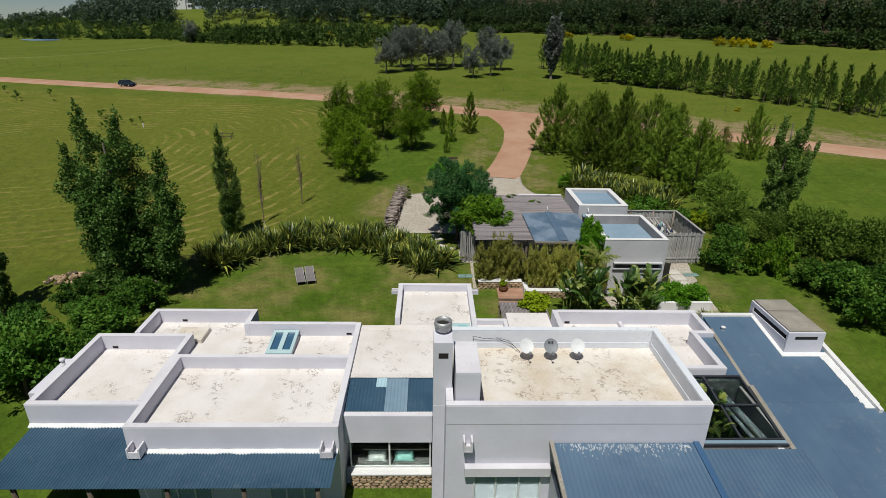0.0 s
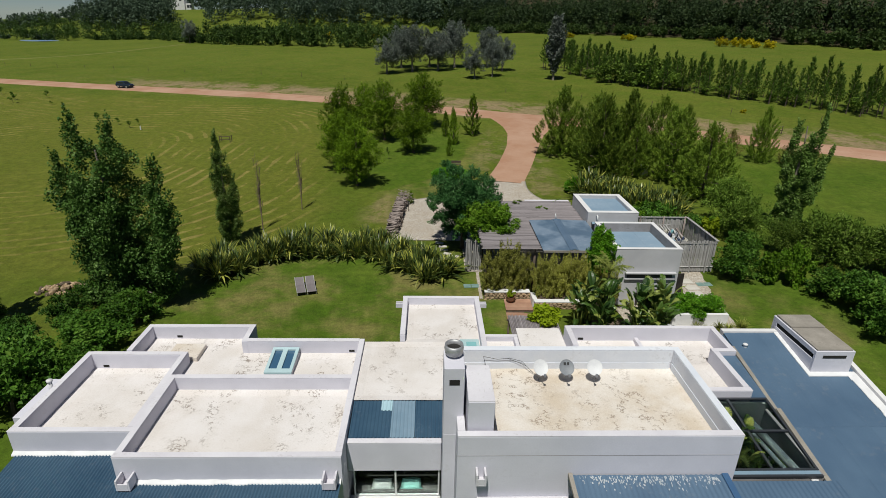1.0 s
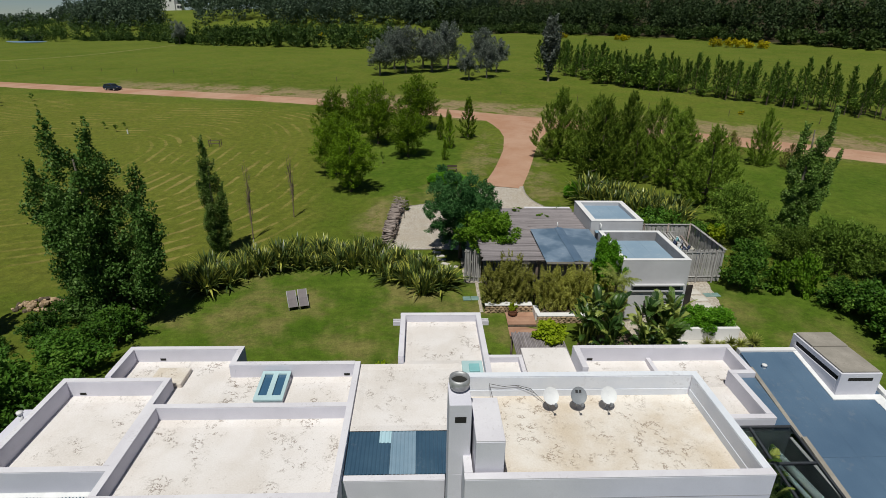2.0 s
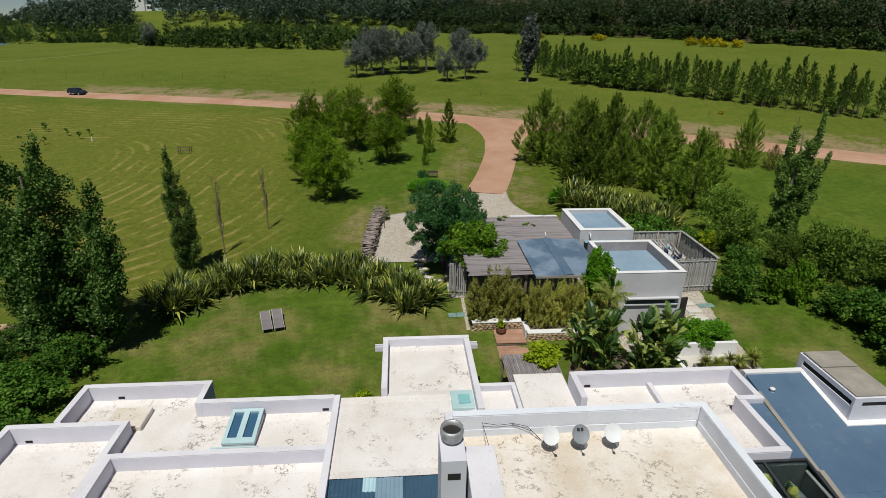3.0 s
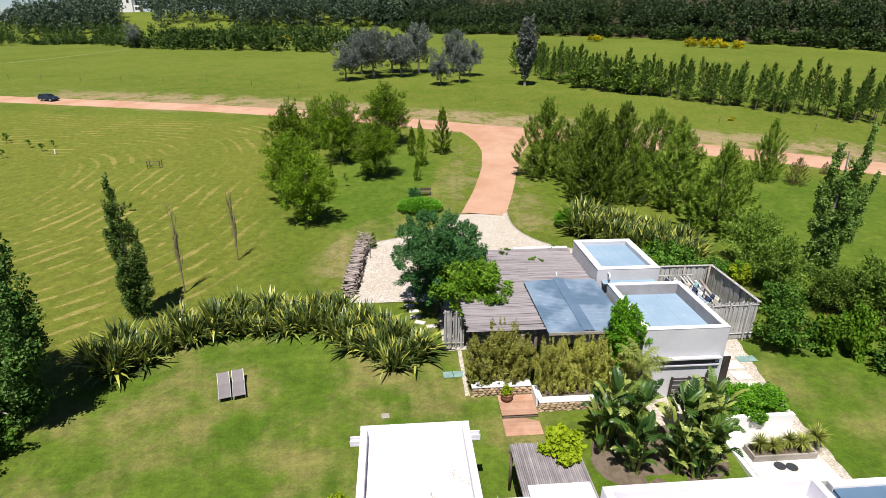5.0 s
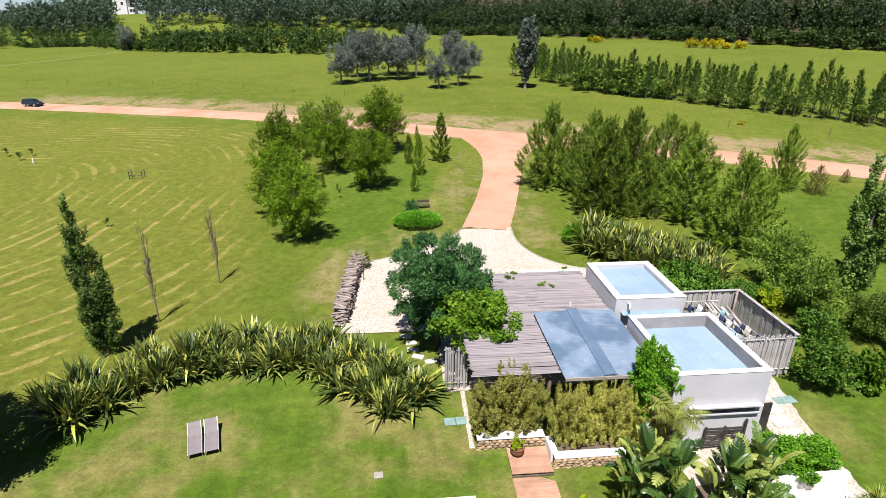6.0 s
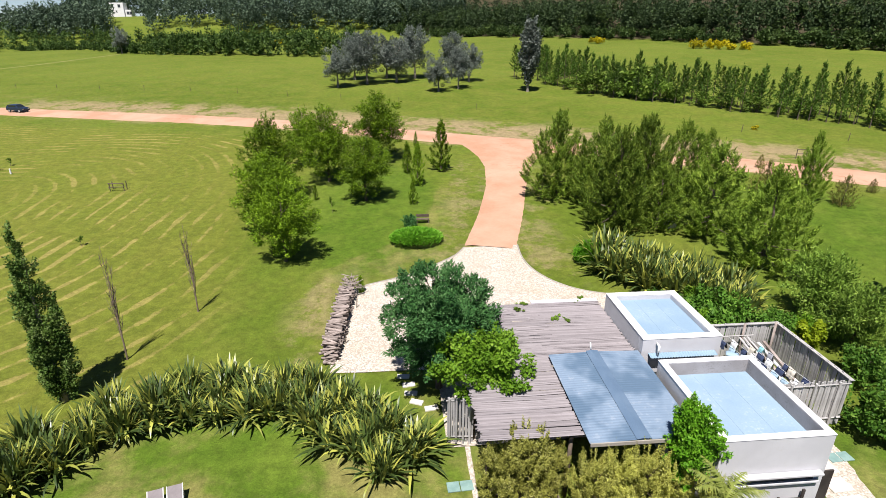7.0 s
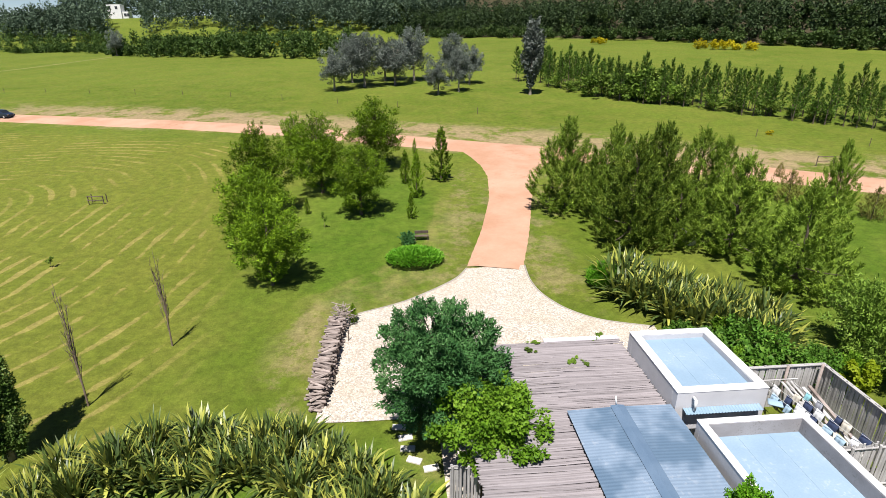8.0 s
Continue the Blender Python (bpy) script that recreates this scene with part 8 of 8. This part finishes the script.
rows = [(k % 2, x, y, s, s * 0.9) for k, (x, y, s) in enumerate([(47.5, 141, 1.2), (51, 138, 1.5), (54.5, 136, 1.3), (43.5, 146, 1.2), (57, 133.5, 0.9), (60, 128, 0.7), (66, 121.5, 0.9), (72, 116, 0.8), (40, 153, 0.8), (38, 160, 0.7), (48.5, 143.5, 1.7), (52.5, 140.5, 1.6), (70, 119.5, 0.6), (80, 108, 0.7), (84, 103, 0.5), (63, 126, 0.6), (76, 112, 0.5)])]
spread(under, rows)


def far_wood(name, rows, per, length, width, mat, label, category, seed, bark=True):
    """A far wood: many trees as one sheet of crowns, none of which can be picked out."""
    r = np.random.default_rng(seed)
    V, F, base = [], [], 0
    for k, (x, y, h, w, kind) in enumerate(rows):
        lob = casuarina_lobes(h, w, k + seed, 9, 0.15) if kind else round_lobes(h, w, k + seed, 8, 0.12)
        if kind:
            lob = [(c, ax, hl * 1.6, hw * 2.6) for c, ax, hl, hw in lob[:11]]
        else:
            lob = [(c, ax, hl * 1.35, hw * 1.35) for c, ax, hl, hw in lob]
        v, f = lobes_to_leaves(lob, per, length, width, k + seed, 0.4, 0.5, 0.7)
        V.append(v + np.array([x, y, gz(x, y) - 0.5]))
        F.append(f + base)
        base += len(v)
    ob = new(name, fast_mesh(name, np.concatenate(V), np.concatenate(F), mat))
    return tagged(ob, label, category, kind="stuff")


r = random.Random(91)
rows = []
A, B = Vector((176, 219)), Vector((71, 374))
d = (A - B).normalized()
nrm = Vector((0.828, 0.561))
for i in range(1350):
    t = r.uniform(-320, 330)
    s = 16 + min(abs(r.gauss(0, 1)) * 30, 75) if r.random() < 0.6 else r.uniform(12, 40)
    p = B + d * t + nrm * s
    if -80 < p.x < 420:
        rows.append((p.x, p.y, r.uniform(13, 19), r.uniform(3.2, 5.0), r.random() < 0.35))
far_wood("forest", [w for k, w in enumerate(rows) if k % 5], 165, 1.25, 0.85, L_FOREST, "dark eucalyptus and pine forest on the hillside", "forest", 100)
far_wood("forest", rows[::5], 190, 1.15, 0.8, L_EDGE, "lighter green trees scattered through the hillside forest", "forest", 150)
rows = []
for i in range(300):
    t = r.uniform(-300, 330)
    p = B + d * t + nrm * (7 + r.uniform(-4, 7))
    s = r.uniform(0.7, 1.25)
    rows.append((p.x, p.y, 6.5 * s, 4.2 * s, False))
far_wood("forest_edge", rows, 200, 1.2, 0.8, L_EDGE, "bushy green edge of the forest", "forest", 300)
rows = []
LEFT = [(-20, 238), (-34, 243), (-62, 258), (-96, 281), (-124, 308), (-152, 345), (-195, 388), (-265, 455)]
for leg, ((ax, ay), (bx, by)) in enumerate(zip(LEFT, LEFT[1:])):
    low = 1.0 if leg < 4 else 0.5
    n = int(math.hypot(bx - ax, by - ay) / 0.85 * low)
    for i in range(n):
        q, o = i / n, r.uniform(-1, 17)
        rows.append((ax + (bx - ax) * q + o * 0.7, ay + (by - ay) * q + o * 0.75, r.choice((5.5, 7, 8, 9, 11)) * low * r.uniform(0.85, 1.1), r.uniform(2.0, 3.6), r.random() < 0.6))
for i in range(190):
    y = r.uniform(400, 540)
    rows.append((-2 + r.uniform(-0.8, -0.43) * (y - 17), y, r.uniform(7, 14), r.uniform(3, 5), r.random() < 0.4))
for i in range(150):
    y = r.uniform(320, 450)
    rows.append((-2 + r.uniform(-0.36, -0.1) * (y - 17), y, r.uniform(5, 9), r.uniform(2.5, 4), r.random() < 0.5))
far_wood("tree_belt", rows, 150, 1.0, 0.65, L_BELT, "mixed green tree belt at the far field edge", "tree belt", 500)
rows = []
for i in range(560):
    x = r.uniform(-300, 60)
    y = (488 if x > -110 else 466) + 0.12 * (-x) + abs(r.gauss(0, 1)) * 45
    slope = (x + 2) / (y - 17)
    if (-0.37 < slope < -0.27 and y < 525) or (-0.44 < slope < -0.385 and y < 612):
        continue
    k_ = 0.5 if slope < -0.58 else 0.7 if slope < -0.5 else 1.0
    rows.append((x, y, r.uniform(18, 30) * k_, r.uniform(5.5, 8.5) * k_, r.random() < 0.3))
for i in range(170):
    y = r.uniform(620, 690)
    x = -2 + r.uniform(-0.6, -0.2) * (y - 17)
    rows.append((x, y, r.uniform(20, 30), r.uniform(6, 9), r.random() < 0.3))
for i in range(300):
    x = r.uniform(-1500, -340)
    y = 760 + 0.25 * (-x) + r.uniform(0, 120)
    rows.append((x, y, r.uniform(9, 15), r.uniform(7, 11), r.random() < 0.2))
for i in range(260):
    y = r.uniform(560, 670)
    x = -2 + r.uniform(-0.9, -0.5) * (y - 17)
    rows.append((x, y, r.uniform(9, 15), r.uniform(5, 8), r.random() < 0.2))
for i in range(22):
    x = r.uniform(-400, -270)
    rows.append((x, 428 - 0.3 * (x + 270) + r.gauss(0, 12), r.uniform(3, 6), r.uniform(3, 5), False))
far_wood("far_forest", rows, 135, 1.9, 1.3, L_FAR_HAZE, "distant dark wood along the skyline, distance haze tinted into its leaves", "forest", 700)
for name_, pts in (("broom_bush", [(-62, 352), (-50, 348), (-40, 343), (-33, 338), (-26, 335)]), ("broom_bush", [(95, 292), (98.5, 290), (119, 243), (122, 241), (125.5, 238.5), (129, 236), (132.5, 233), (72, 330), (76, 327)])):
    for k, (x, y) in enumerate(pts):
        o = far_wood(name_, [(x, y, 3.6, 3.0, False)], 500, 0.6, 0.45, L_YELLOW, "yellow-flowering broom bush before the forest", "bush", 900 + k)
        tagged(o, group="broom bushes", kind="thing")
yb = far_wood("broom_bush", [(58, 108, 1.3, 0.8, False)], 160, 0.25, 0.2, L_YELLOW, "small yellow-flowering bush on the verge", "bush", 950)
tagged(yb, kind="thing")

# pond, far white house
bm = bmesh.new()
bm.faces.new([bm.verts.new((-258 + 17 * math.cos(k * 0.3142), 392 + 8 * math.sin(k * 0.3142) - 0.45 * 17 * math.cos(k * 0.3142), 0)) for k in range(20)])
for v in bm.verts:
    v.co.z = gz(v.co.x, v.co.y) + 0.25
solo("pond", bm, M_WATER, "small pond in the far field, sky reflection painted blue", "pond", kind="structure")
fx, fy = -247, 600
zf = gz(fx, fy)
fh = thing("far_house", (fx, fy, zf), "distant white house before the forest", "house")
for x0, x1, z1 in ((-9, 3, 12), (4, 9, 6)):
    part("wall", boxes((fx + x0, fx + x1, fy, fy + 8, zf - 1, zf + z1), bevel=0.05), M_WHITE, fh)
    for k in range(2):
        wx = fx + x0 + 1.2 + k * (x1 - x0) / 2
        part("window", boxes((wx, wx + 2.2, fy - 0.1, fy - 0.02, zf + z1 - 4, zf + z1 - 1.5)), M_DARKFRAME, fh)
